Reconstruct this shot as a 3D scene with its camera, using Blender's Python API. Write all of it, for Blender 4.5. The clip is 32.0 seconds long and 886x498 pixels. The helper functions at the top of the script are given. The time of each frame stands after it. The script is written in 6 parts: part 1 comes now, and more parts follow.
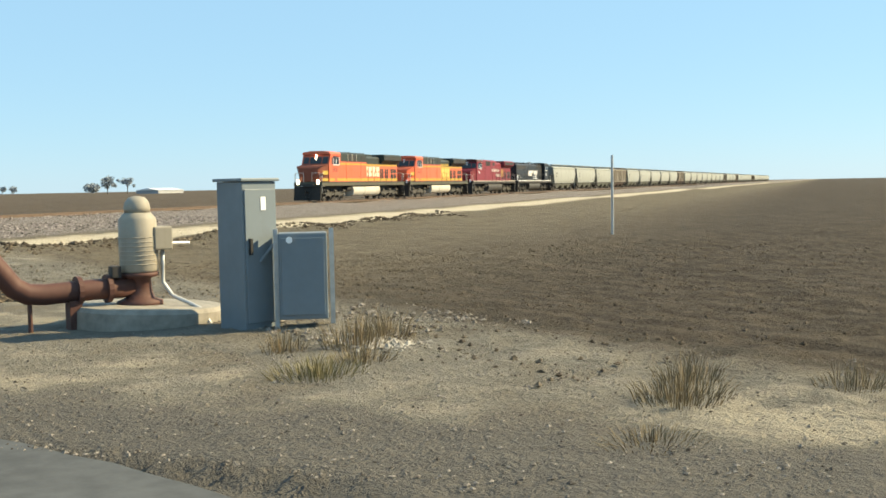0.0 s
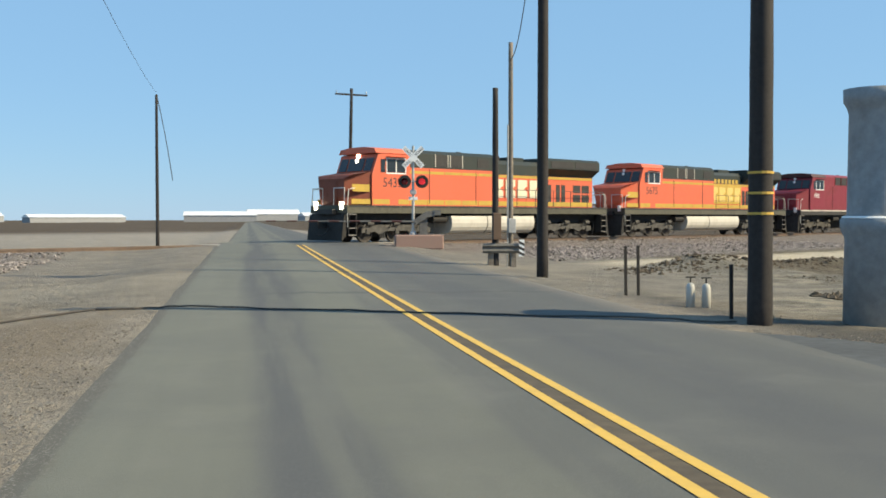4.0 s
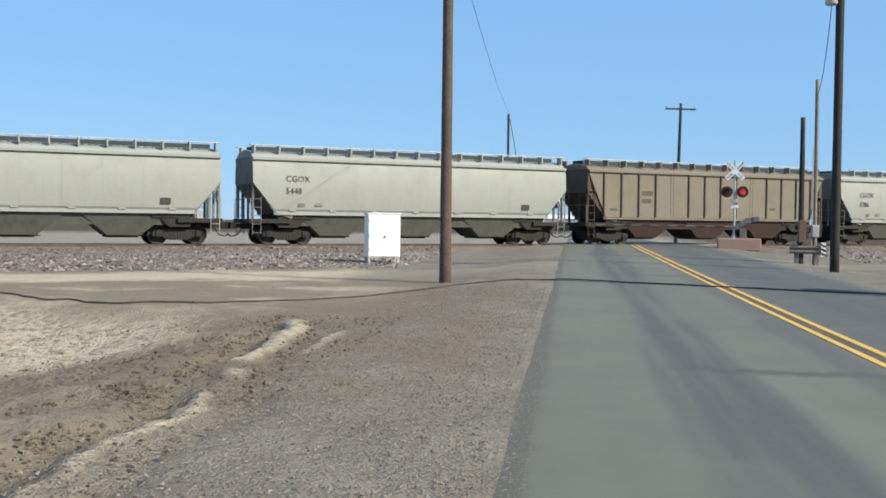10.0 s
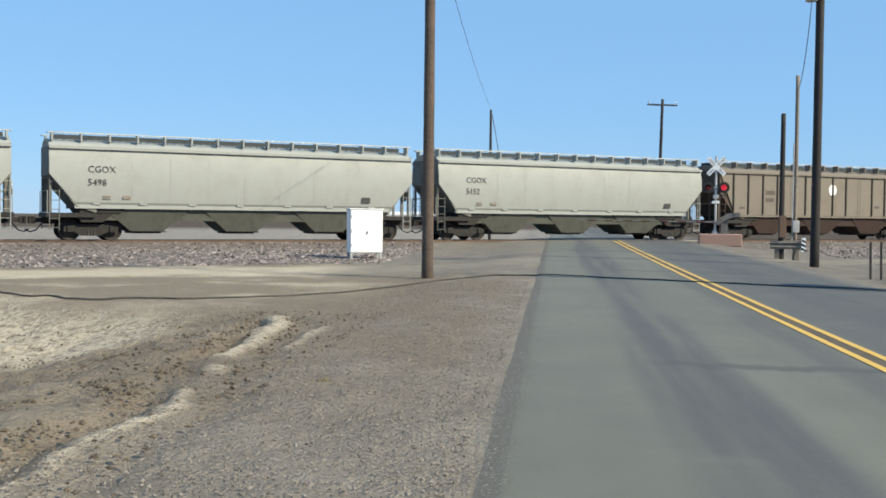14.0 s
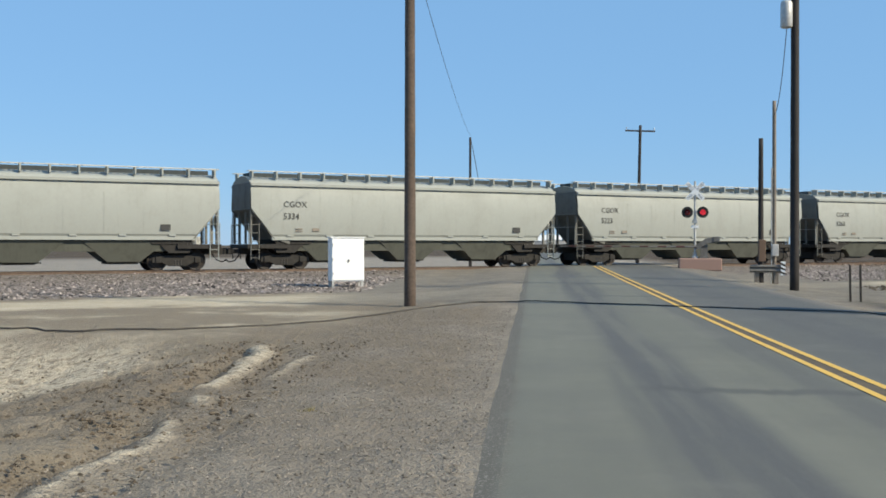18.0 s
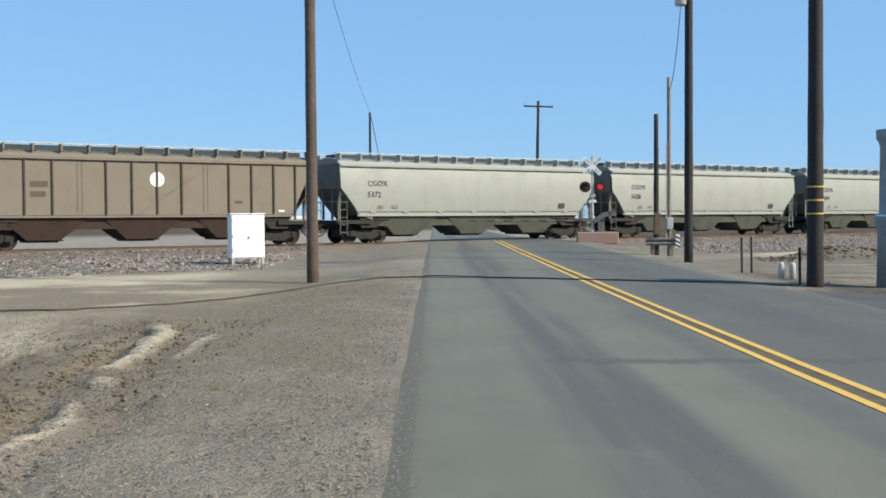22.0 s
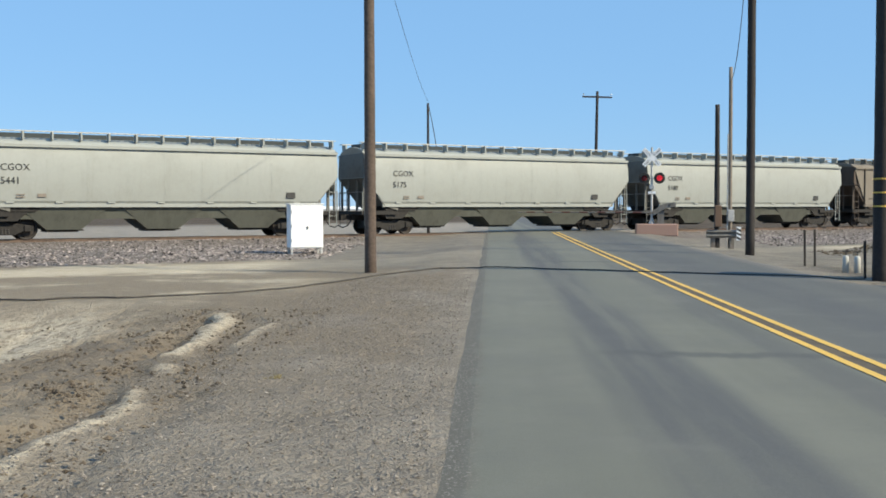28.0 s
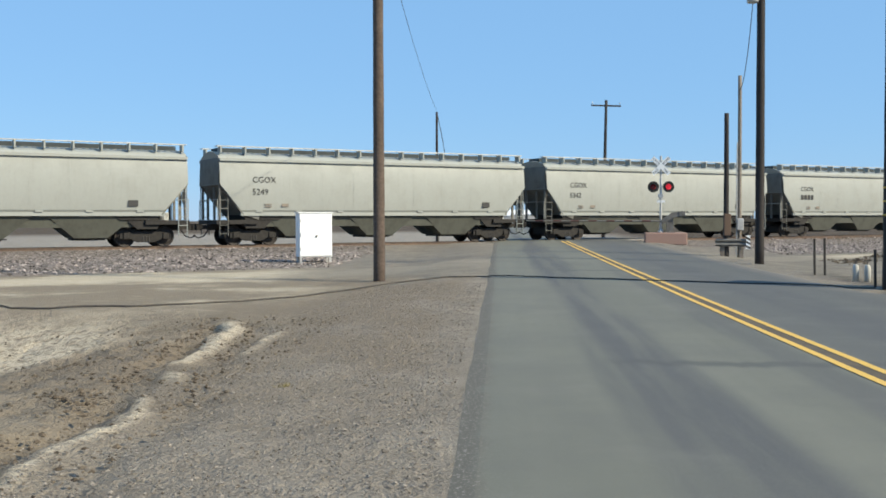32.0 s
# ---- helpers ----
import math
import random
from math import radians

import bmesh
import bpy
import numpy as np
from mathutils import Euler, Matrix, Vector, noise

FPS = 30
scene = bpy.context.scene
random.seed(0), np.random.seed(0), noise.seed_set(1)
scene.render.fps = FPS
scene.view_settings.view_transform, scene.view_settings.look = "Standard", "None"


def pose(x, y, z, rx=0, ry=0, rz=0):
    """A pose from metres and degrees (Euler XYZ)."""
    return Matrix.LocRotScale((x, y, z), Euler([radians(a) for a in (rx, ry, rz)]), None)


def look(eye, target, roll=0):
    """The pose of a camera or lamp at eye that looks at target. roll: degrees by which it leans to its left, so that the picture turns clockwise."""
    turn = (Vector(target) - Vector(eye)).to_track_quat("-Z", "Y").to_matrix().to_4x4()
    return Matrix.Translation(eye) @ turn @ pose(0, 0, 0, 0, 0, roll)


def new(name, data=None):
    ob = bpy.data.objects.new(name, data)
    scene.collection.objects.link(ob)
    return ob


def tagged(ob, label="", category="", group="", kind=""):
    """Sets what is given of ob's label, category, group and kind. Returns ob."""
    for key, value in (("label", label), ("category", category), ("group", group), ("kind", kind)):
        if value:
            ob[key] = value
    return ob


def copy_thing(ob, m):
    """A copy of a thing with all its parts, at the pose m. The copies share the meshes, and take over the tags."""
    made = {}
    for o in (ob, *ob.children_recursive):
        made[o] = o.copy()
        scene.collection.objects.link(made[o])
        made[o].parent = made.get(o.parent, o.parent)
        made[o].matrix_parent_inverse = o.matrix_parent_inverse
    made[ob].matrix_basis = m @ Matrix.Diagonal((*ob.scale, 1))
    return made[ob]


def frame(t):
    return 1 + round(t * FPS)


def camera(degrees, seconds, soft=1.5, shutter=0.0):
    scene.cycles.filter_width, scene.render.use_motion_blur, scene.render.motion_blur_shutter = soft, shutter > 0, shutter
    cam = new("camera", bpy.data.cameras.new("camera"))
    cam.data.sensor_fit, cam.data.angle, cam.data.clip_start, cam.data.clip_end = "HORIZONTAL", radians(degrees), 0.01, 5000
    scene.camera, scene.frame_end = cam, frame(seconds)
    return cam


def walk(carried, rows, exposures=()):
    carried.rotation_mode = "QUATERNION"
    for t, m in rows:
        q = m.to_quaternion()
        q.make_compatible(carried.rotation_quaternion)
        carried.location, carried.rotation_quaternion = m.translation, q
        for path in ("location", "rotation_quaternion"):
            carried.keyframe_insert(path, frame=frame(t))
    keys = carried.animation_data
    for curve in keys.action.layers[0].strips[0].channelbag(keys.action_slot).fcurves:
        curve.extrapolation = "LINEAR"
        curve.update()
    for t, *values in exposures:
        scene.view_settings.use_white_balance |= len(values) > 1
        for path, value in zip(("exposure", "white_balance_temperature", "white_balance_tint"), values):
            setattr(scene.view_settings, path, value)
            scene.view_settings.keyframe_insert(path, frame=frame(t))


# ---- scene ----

# ---------------------------------------------------------------- camera
PATH = [
    (0, 9.560, 9.460, 1.740, -37.025, -3.483, 1.065),
    (0.5, 9.560, 9.460, 1.740, -33.100, -3.200, 1.800),
    (1, 9.560, 9.460, 1.740, -27.570, -3.067, 2.401),
    (1.5, 9.560, 9.460, 1.740, -21.600, -3.000, 2.100),
    (2, 9.560, 9.460, 1.740, -15.177, -3.021, 1.835),
    (2.5, 6.300, 10.500, 1.680, -21.900, -2.400, 1.820),
    (3, 2.600, 10.900, 1.620, -27.840, -1.923, 1.980),
    (3.5, 1.500, 10.200, 1.600, -20.900, -1.500, 0.930),
    (5.5, 0.216, 3.598, 1.600, 7.870, -1.751, 0.598),
    (6, 0.134, 1.249, 1.600, 7.419, -1.569, 0.481),
    (6.5, 0.104, 0.400, 1.600, 7.282, -1.512, 0.527),
    (7, 0.090, 0.000, 1.600, 7.759, -1.401, 0.713),
    (7.5, 0.087, 0.000, 1.600, 7.547, -1.363, 0.476),
    (8, 0.087, 0.000, 1.600, 7.040, -1.255, 0.334),
    (8.5, 0.083, 0.000, 1.600, 6.949, -1.387, -0.069),
    (9, 0.079, 0.000, 1.600, 6.925, -1.523, -0.398),
    (9.5, 0.077, 0.000, 1.600, 7.018, -1.495, -0.647),
    (10, 0.072, 0.000, 1.600, 7.064, -1.501, -0.636),
    (10.5, 0.065, 0.000, 1.600, 7.449, -1.663, -0.324),
    (11, 0.057, 0.000, 1.600, 7.793, -1.914, -0.417),
    (11.5, 0.053, 0.000, 1.600, 7.750, -1.947, -0.628),
    (12, 0.054, 0.000, 1.600, 7.427, -2.051, -0.879),
    (12.5, 0.057, 0.000, 1.600, 6.969, -2.073, -0.912),
    (13, 0.062, 0.000, 1.600, 6.656, -1.964, -0.849),
    (13.5, 0.071, 0.000, 1.600, 6.443, -1.822, -0.620),
    (14, 0.082, 0.000, 1.600, 6.110, -1.728, -0.606),
    (14.5, 0.097, 0.000, 1.600, 5.517, -1.508, -0.054),
    (15, 0.110, 0.000, 1.600, 5.253, -0.956, -0.096),
    (15.5, 0.098, 0.000, 1.600, 5.096, -0.449, 0.038),
    (17.5, 0.064, 0.000, 1.600, 5.879, -0.790, -0.590),
    (18, 0.028, 0.000, 1.600, 5.010, -0.221, 0.009),
    (18.5, -0.001, 0.000, 1.600, 3.609, 0.121, 0.264),
    (19, -0.017, 0.000, 1.600, 2.051, -0.474, -0.533),
    (19.5, -0.031, 0.000, 1.600, 0.241, -1.221, -1.426),
    (20, -0.048, 0.000, 1.600, -1.141, -1.551, -1.845),
    (20.5, -0.062, 0.000, 1.600, -1.667, -1.589, -1.823),
    (21, -0.065, 0.000, 1.600, -1.461, -1.532, -1.344),
    (21.5, -0.061, 0.000, 1.600, -1.009, -1.524, -0.554),
    (22, -0.054, 0.000, 1.600, -0.492, -1.588, 0.452),
    (22.5, -0.048, 0.000, 1.600, 0.076, -1.652, 0.862),
    (23, -0.048, 0.000, 1.600, 0.327, -1.662, 1.290),
    (23.5, -0.049, 0.000, 1.600, 0.580, -1.566, 1.363),
    (24, -0.047, 0.000, 1.600, 0.790, -1.364, 1.290),
    (24.5, -0.044, 0.000, 1.600, 0.849, -1.306, 1.082),
    (26.5, -0.051, 0.000, 1.600, 1.934, -1.637, 0.787),
    (27, -0.056, 0.000, 1.600, 2.276, -1.773, 0.492),
    (27.5, -0.062, 0.000, 1.600, 2.500, -1.982, 0.256),
    (28, -0.062, 0.000, 1.600, 2.649, -2.069, 0.186),
    (28.5, -0.060, 0.000, 1.600, 2.740, -2.099, 0.076),
    (29, -0.056, 0.000, 1.600, 2.748, -2.026, 0.182),
    (29.5, -0.052, 0.000, 1.600, 2.799, -1.859, 0.300),
    (30, -0.047, 0.000, 1.600, 3.028, -1.626, 0.585),
    (30.5, -0.047, 0.000, 1.600, 3.130, -1.543, 0.544),
    (31, -0.057, 0.000, 1.600, 3.132, -1.565, 0.316),
    (31.5, -0.057, 0.000, 1.600, 3.075, -1.562, 0.213),
    (32, -0.060, 0.000, 1.600, 3.132, -1.591, 0.190),
]


cam = camera(46.0, 32.0, soft=1.7)
walk(cam, [(t, pose(x, y, z, 90 + p, r, w)) for t, x, y, z, w, p, r in PATH],
     exposures=[(0.0, 0.88, 8500, 4), (2.2, 0.84, 8300, 4), (3.0, 0.56, 7700, 5), (3.5, 0.48, 7500, 6), (5.5, 0.45, 6600, 8), (15.5, 0.45, 6600, 8), (18.0, 0.30, 6600, 8), (19.0, 0.22, 6600, 8), (20.0, 0.32, 6600, 8), (21.5, 0.43, 6600, 8), (32.0, 0.43, 6600, 8)])

# ---------------------------------------------------------------- light
SUN_AZ, SUN_EL = 112.0, 35.0          # clockwise from +y, degrees
world = bpy.data.worlds.new("sky")
scene.world = world
world.use_nodes = True
wn = world.node_tree.nodes
sky = wn.new("ShaderNodeTexSky")
sky.sky_type = 'NISHITA'
sky.sun_disc = False
sky.sun_elevation = radians(SUN_EL)
sky.sun_rotation = radians(SUN_AZ)
sky.altitude = 60
sky.air_density = 1.0
sky.dust_density = 0.05
sky.ozone_density = 6.0
wn["Background"].inputs["Strength"].default_value = 0.090
# clear desert air scatters evenly: part of the sky is one plain azure
even = wn.new("ShaderNodeMix")
even.data_type = 'RGBA'
even.inputs["Factor"].default_value = 0.70
world.node_tree.links.new(sky.outputs[0], [i for i in even.inputs if i.type == 'RGBA'][0])
[i for i in even.inputs if i.type == 'RGBA'][1].default_value = (2.32, 4.70, 8.1, 1.0)
world.node_tree.links.new([o for o in even.outputs if o.type == 'RGBA'][0], wn["Background"].inputs["Color"])
sun_data = bpy.data.lights.new("sun", 'SUN')
sun_data.energy, sun_data.angle, sun_data.color = 5.0, radians(0.7), (1.0, 0.885, 0.68)
sun = new("sun", sun_data)
a, e = radians(SUN_AZ), radians(SUN_EL)
SUN_DIR = Vector((math.sin(a) * math.cos(e), math.cos(a) * math.cos(e), math.sin(e)))
sun.matrix_world = look(SUN_DIR * 60, (0, 0, 0))

# ---------------------------------------------------------------- the plan
TRACK_AZ = radians(57.0)
TU = Vector((math.sin(TRACK_AZ), math.cos(TRACK_AZ), 0))      # along the track, away to the east
TN = Vector((math.cos(TRACK_AZ), -math.sin(TRACK_AZ), 0))     # towards the camera
TB = -48.94 * TN
RAIL = 0.43
ROAD_L, ROAD_C, ROAD_R = -0.36, 3.72, 7.6


def track_point(s, off=0.0, z=0.0):
    p = TB + TU * s + TN * off
    return Vector((p.x, p.y, z))


def sstep(x, a, b):
    t = np.clip((x - a) / (b - a), 0, 1)
    return t * t * (3 - 2 * t)


def road_z(y, x=3.85):
    """Height of the road: a long even rise to the track, a shorter fall behind it."""
    over = 60.9 + (np.asarray(x) - 3.85) * (TU.y / TU.x)
    d = np.asarray(y) - over
    rise = np.clip((d + 50.0) / 47.8, 0, 1) ** 1.25
    return 0.43 * np.where(d < 0, rise, 1 - sstep(d, 2.2, 28.0))


def ground_z(x, y):
    x, y = np.asarray(x, float), np.asarray(y, float)
    d = (x - TB.x) * TN.x + (y - TB.y) * TN.y
    z = np.full(x.shape, 0.0)
    z = z + 0.22 * (1 - sstep(np.abs(d), 2.0, 4.6)) + 0.10 * (1 - sstep(np.abs(d), 6.0, 17.0))
    z = z - 0.25 * sstep(-d, 6, 16)
    # hollow on the west verge, with the bank that runs down into it
    hol = sstep(-x, 3.9, 8.5) * (1 - sstep(y + 0.28 * x, 13.2, 16.8)) * sstep(y, -14, -6)
    z = z - 0.70 * hol
    # field east of the road lies a little lower
    s = (x - TB.x) * TU.x + (y - TB.y) * TU.y
    z = z - 0.30 * sstep(x, 16.5, 24.0) * sstep(d, 17.0, 22.0)
    # rough berm between service road and field
    z = z + 0.38 * np.exp(-((d - 23.0 - 0.6 * np.sin(s * 0.31)) / 1.2) ** 2) * sstep(x, 12.5, 16) * (0.75 + 0.3 * np.sin(s * 0.9))
    r = sstep(x, ROAD_L - 3.4, ROAD_L - 0.5) * (1 - sstep(x, ROAD_R + 0.5, ROAD_R + 3.0))
    return z * (1 - r) + (road_z(y, x) - 0.012) * r


def gz(x, y):
    return float(ground_z(np.array([x]), np.array([y]))[0])


# ---------------------------------------------------------------- mesh helpers
def part(name, bm, material, parent=None, label="", smooth=False):
    me = bpy.data.meshes.new(name)
    bm.normal_update()
    bm.to_mesh(me)
    bm.free()
    for m in material if isinstance(material, (list, tuple)) else (material,):
        me.materials.append(m)
    if smooth:
        me.polygons.foreach_set("use_smooth", [True] * len(me.polygons))
    ob = new(name, me)
    ob.parent = parent
    if label:
        ob["label"] = label
    return ob


def again(name, ob, parent, m=None, label=""):
    """One more object on the mesh of ob."""
    o = new(name, ob.data)
    o.parent = parent
    if m is not None:
        o.matrix_basis = m
    if label:
        o["label"] = label
    return o


def thing(name, m, label, category, group="", kind=""):
    ob = new(name)
    ob.empty_display_size = 0.1
    ob.matrix_basis = m
    return tagged(ob, label, category, group, kind)


def box(bm, x0, x1, y0, y1, z0, z1, m=None, bevel=0.0):
    v = [bm.verts.new((x, y, z)) for z in (z0, z1) for y in (y0, y1) for x in (x0, x1)]
    f = [bm.faces.new([v[i] for i in q]) for q in
         ((0, 2, 3, 1), (4, 5, 7, 6), (0, 1, 5, 4), (2, 6, 7, 3), (0, 4, 6, 2), (1, 3, 7, 5))]
    if bevel:
        bmesh.ops.bevel(bm, geom=list({e for q in f for e in q.edges}), offset=bevel, segments=2, affect='EDGES', profile=0.5)
    elif m is not None:
        for w in v:
            w.co = m @ w.co
    return v


def prism(bm, pts, lo, hi, axis='y'):
    """A polygon in the plane across axis, pushed from lo to hi."""
    def at(p, h):
        return (p[0], h, p[1]) if axis == 'y' else ((h, p[0], p[1]) if axis == 'x' else (p[0], p[1], h))
    a = [bm.verts.new(at(p, lo)) for p in pts]
    b = [bm.verts.new(at(p, hi)) for p in pts]
    k = len(pts)
    bm.faces.new(a[::-1])
    bm.faces.new(b)
    for i in range(k):
        bm.faces.new((a[i], a[(i + 1) % k], b[(i + 1) % k], b[i]))
    return a + b


def rod(bm, p, q, r, r2=None, seg=8, cap=True):
    p, q = Vector(p), Vector(q)
    r2 = r if r2 is None else r2
    w = (q - p).to_track_quat('Z', 'Y').to_matrix()
    ring = []
    for c, rr in ((p, r), (q, r2)):
        ring.append([bm.verts.new(c + w @ Vector((rr * math.cos(2 * math.pi * i / seg), rr * math.sin(2 * math.pi * i / seg), 0)))
                     for i in range(seg)])
    for i in range(seg):
        bm.faces.new((ring[0][i], ring[0][(i + 1) % seg], ring[1][(i + 1) % seg], ring[1][i]))
    if cap:
        bm.faces.new(ring[0][::-1])
        bm.faces.new(ring[1])


def lathe(bm, prof, seg=24, m=None):
    """Turn a profile of (radius, height) round z."""
    rings = []
    for r, z in prof:
        ring = [bm.verts.new((r * math.cos(2 * math.pi * i / seg), r * math.sin(2 * math.pi * i / seg), z)) for i in range(seg)]
        rings.append(ring)
    for lo, hi in zip(rings, rings[1:]):
        for i in range(seg):
            bm.faces.new((lo[i], lo[(i + 1) % seg], hi[(i + 1) % seg], hi[i]))
    bm.faces.new(rings[0][::-1])
    bm.faces.new(rings[-1])
    if m is not None:
        for ring in rings:
            for v in ring:
                v.co = m @ v.co


def pipe_run(bm, pts, r, seg=10):
    """A tube along a line of points."""
    pts = [Vector(p) for p in pts]
    rings = []
    up = Vector((0.13, 0.21, 0.97))
    for i, p in enumerate(pts):
        d = (pts[min(i + 1, len(pts) - 1)] - pts[max(i - 1, 0)]).normalized()
        x = d.cross(up)
        if x.length < 0.05:
            x = d.cross(Vector((1, 0, 0)))
        x.normalize()
        y = d.cross(x)
        rings.append([bm.verts.new(p + r * (math.cos(2 * math.pi * k / seg) * x + math.sin(2 * math.pi * k / seg) * y)) for k in range(seg)])
    for lo, hi in zip(rings, rings[1:]):
        for k in range(seg):
            bm.faces.new((lo[k], lo[(k + 1) % seg], hi[(k + 1) % seg], hi[k]))
    bm.faces.new(rings[0][::-1])
    bm.faces.new(rings[-1])


def letters(name, text, size, material, parent, m, depth=0.004, label=""):
    c = bpy.data.curves.new(name, 'FONT')
    c.body, c.size, c.extrude, c.align_x, c.resolution_u = text, size, depth, 'LEFT', 2
    tmp = bpy.data.objects.new("tmp", c)
    me = bpy.data.meshes.new_from_object(tmp)
    bpy.data.objects.remove(tmp)
    bpy.data.curves.remove(c)
    me.name = name
    me.materials.append(material)
    ob = new(name, me)
    ob.parent = parent
    ob.matrix_basis = m
    if label:
        ob["label"] = label
    return ob


# ---------------------------------------------------------------- materials
class Graph:
    """Short hand for a node tree."""

    def __init__(self, name):
        self.mat = bpy.data.materials.new(name)
        self.mat.use_nodes = True
        self.t = self.mat.node_tree
        self.bsdf = self.t.nodes["Principled BSDF"]

    def node(self, kind, **ins):
        n = self.t.nodes.new(kind)
        for k, v in ins.items():
            self.put(n.inputs[k.replace("_", " ")], v)
        return n

    def put(self, sock, v):
        if isinstance(v, bpy.types.NodeSocket):
            self.t.links.new(v, sock)
        else:
            sock.default_value = v

    def math(self, op, a, b=0.0, clamp=False):
        n = self.t.nodes.new("ShaderNodeMath")
        n.operation, n.use_clamp = op, clamp
        self.put(n.inputs[0], a)
        self.put(n.inputs[1], b)
        return n.outputs[0]

    def noise(self, scale, detail=4.0, rough=0.55, vec=None, dist=0.0):
        n = self.node("ShaderNodeTexNoise", Scale=scale, Detail=detail, Roughness=rough, Distortion=dist)
        self.put(n.inputs["Vector"], vec if vec is not None else self.coord())
        return n.outputs["Fac"]

    def coord(self):
        return self.t.nodes.new("ShaderNodeTexCoord").outputs["Object"]

    def ramp(self, v, a, b):
        n = self.t.nodes.new("ShaderNodeMapRange")
        n.interpolation_type = 'SMOOTHSTEP'
        self.put(n.inputs["Value"], v)
        n.inputs["From Min"].default_value, n.inputs["From Max"].default_value = a, b
        return n.outputs["Result"]

    def mix(self, f, a, b):
        n = self.t.nodes.new("ShaderNodeMix")
        n.data_type = 'RGBA'
        self.put(n.inputs[0], f)
        self.put(n.inputs[6], a if isinstance(a, bpy.types.NodeSocket) else (*a, 1))
        self.put(n.inputs[7], b if isinstance(b, bpy.types.NodeSocket) else (*b, 1))
        return n.outputs[2]

    def bump(self, h, strength=0.4, dist=0.02):
        n = self.node("ShaderNodeBump", Strength=strength, Distance=dist, Height=h)
        self.put(self.bsdf.inputs["Normal"], n.outputs[0])

    def done(self, color, rough=0.7, metal=0.0, spec=0.5):
        self.put(self.bsdf.inputs["Base Color"], color if isinstance(color, bpy.types.NodeSocket) else (*color, 1))
        self.put(self.bsdf.inputs["Roughness"], rough)
        self.bsdf.inputs["Metallic"].default_value = metal
        self.bsdf.inputs["Specular IOR Level"].default_value = spec
        return self.mat


def paint(name, col, dirt=(0.16, 0.12, 0.08), amount=0.5, rough=0.5, metal=0.0, scale=1.4, streak=True, spec=0.4, bump=0.05):
    """Weathered paint: blotches, vertical streaks and fine grain."""
    g = Graph(name)
    rnd = g.t.nodes.new("ShaderNodeObjectInfo").outputs["Random"]
    add = g.t.nodes.new("ShaderNodeVectorMath")
    add.operation = 'ADD'
    g.put(add.inputs[0], g.coord())
    shift = g.node("ShaderNodeCombineXYZ", X=g.math('MULTIPLY', rnd, 83.0), Y=g.math('MULTIPLY', rnd, 37.0))
    g.put(add.inputs[1], shift.outputs[0])
    c = add.outputs[0]
    m = g.node("ShaderNodeMapping", Vector=c)
    m.inputs["Scale"].default_value = (3.0, 3.0, 0.35) if streak else (1, 1, 1)
    blot = g.ramp(g.noise(scale, 6, 0.65, c), 0.42, 0.75)
    line = g.ramp(g.noise(scale * 2.2, 5, 0.7, m.outputs[0]), 0.48, 0.8)
    f = g.math('MULTIPLY', g.math('ADD', g.math('MULTIPLY', blot, 0.5), g.math('MULTIPLY', line, 0.5)), amount, True)
    col2 = g.mix(g.math('MULTIPLY', g.noise(scale * 9, 4, 0.55, c), 0.35), col, tuple(x * 0.72 for x in col))
    g.bump(g.noise(38, 4), bump, 0.01)
    return g.done(g.mix(f, col2, dirt), g.math('ADD', rough, g.math('MULTIPLY', blot, 0.2)), metal, spec)


def plain(name, col, rough=0.6, metal=0.0, var=0.25, scale=8.0, bump=0.1, spec=0.5):
    g = Graph(name)
    n = g.noise(scale, 5, 0.6)
    big = g.noise(scale * 0.13, 3)
    f = g.math('ADD', g.math('MULTIPLY', n, 0.6), g.math('MULTIPLY', big, 0.4))
    g.bump(g.noise(scale * 4, 4), bump, 0.01)
    return g.done(g.mix(g.ramp(f, 0.3, 0.7), tuple(x * (1 - var) for x in col), tuple(min(1, x * (1 + var)) for x in col)), rough, metal, spec)


def glow(name, col, strength):
    g = Graph(name)
    g.bsdf.inputs["Emission Color"].default_value = (*col, 1)
    g.bsdf.inputs["Emission Strength"].default_value = strength
    return g.done(col, 0.3)


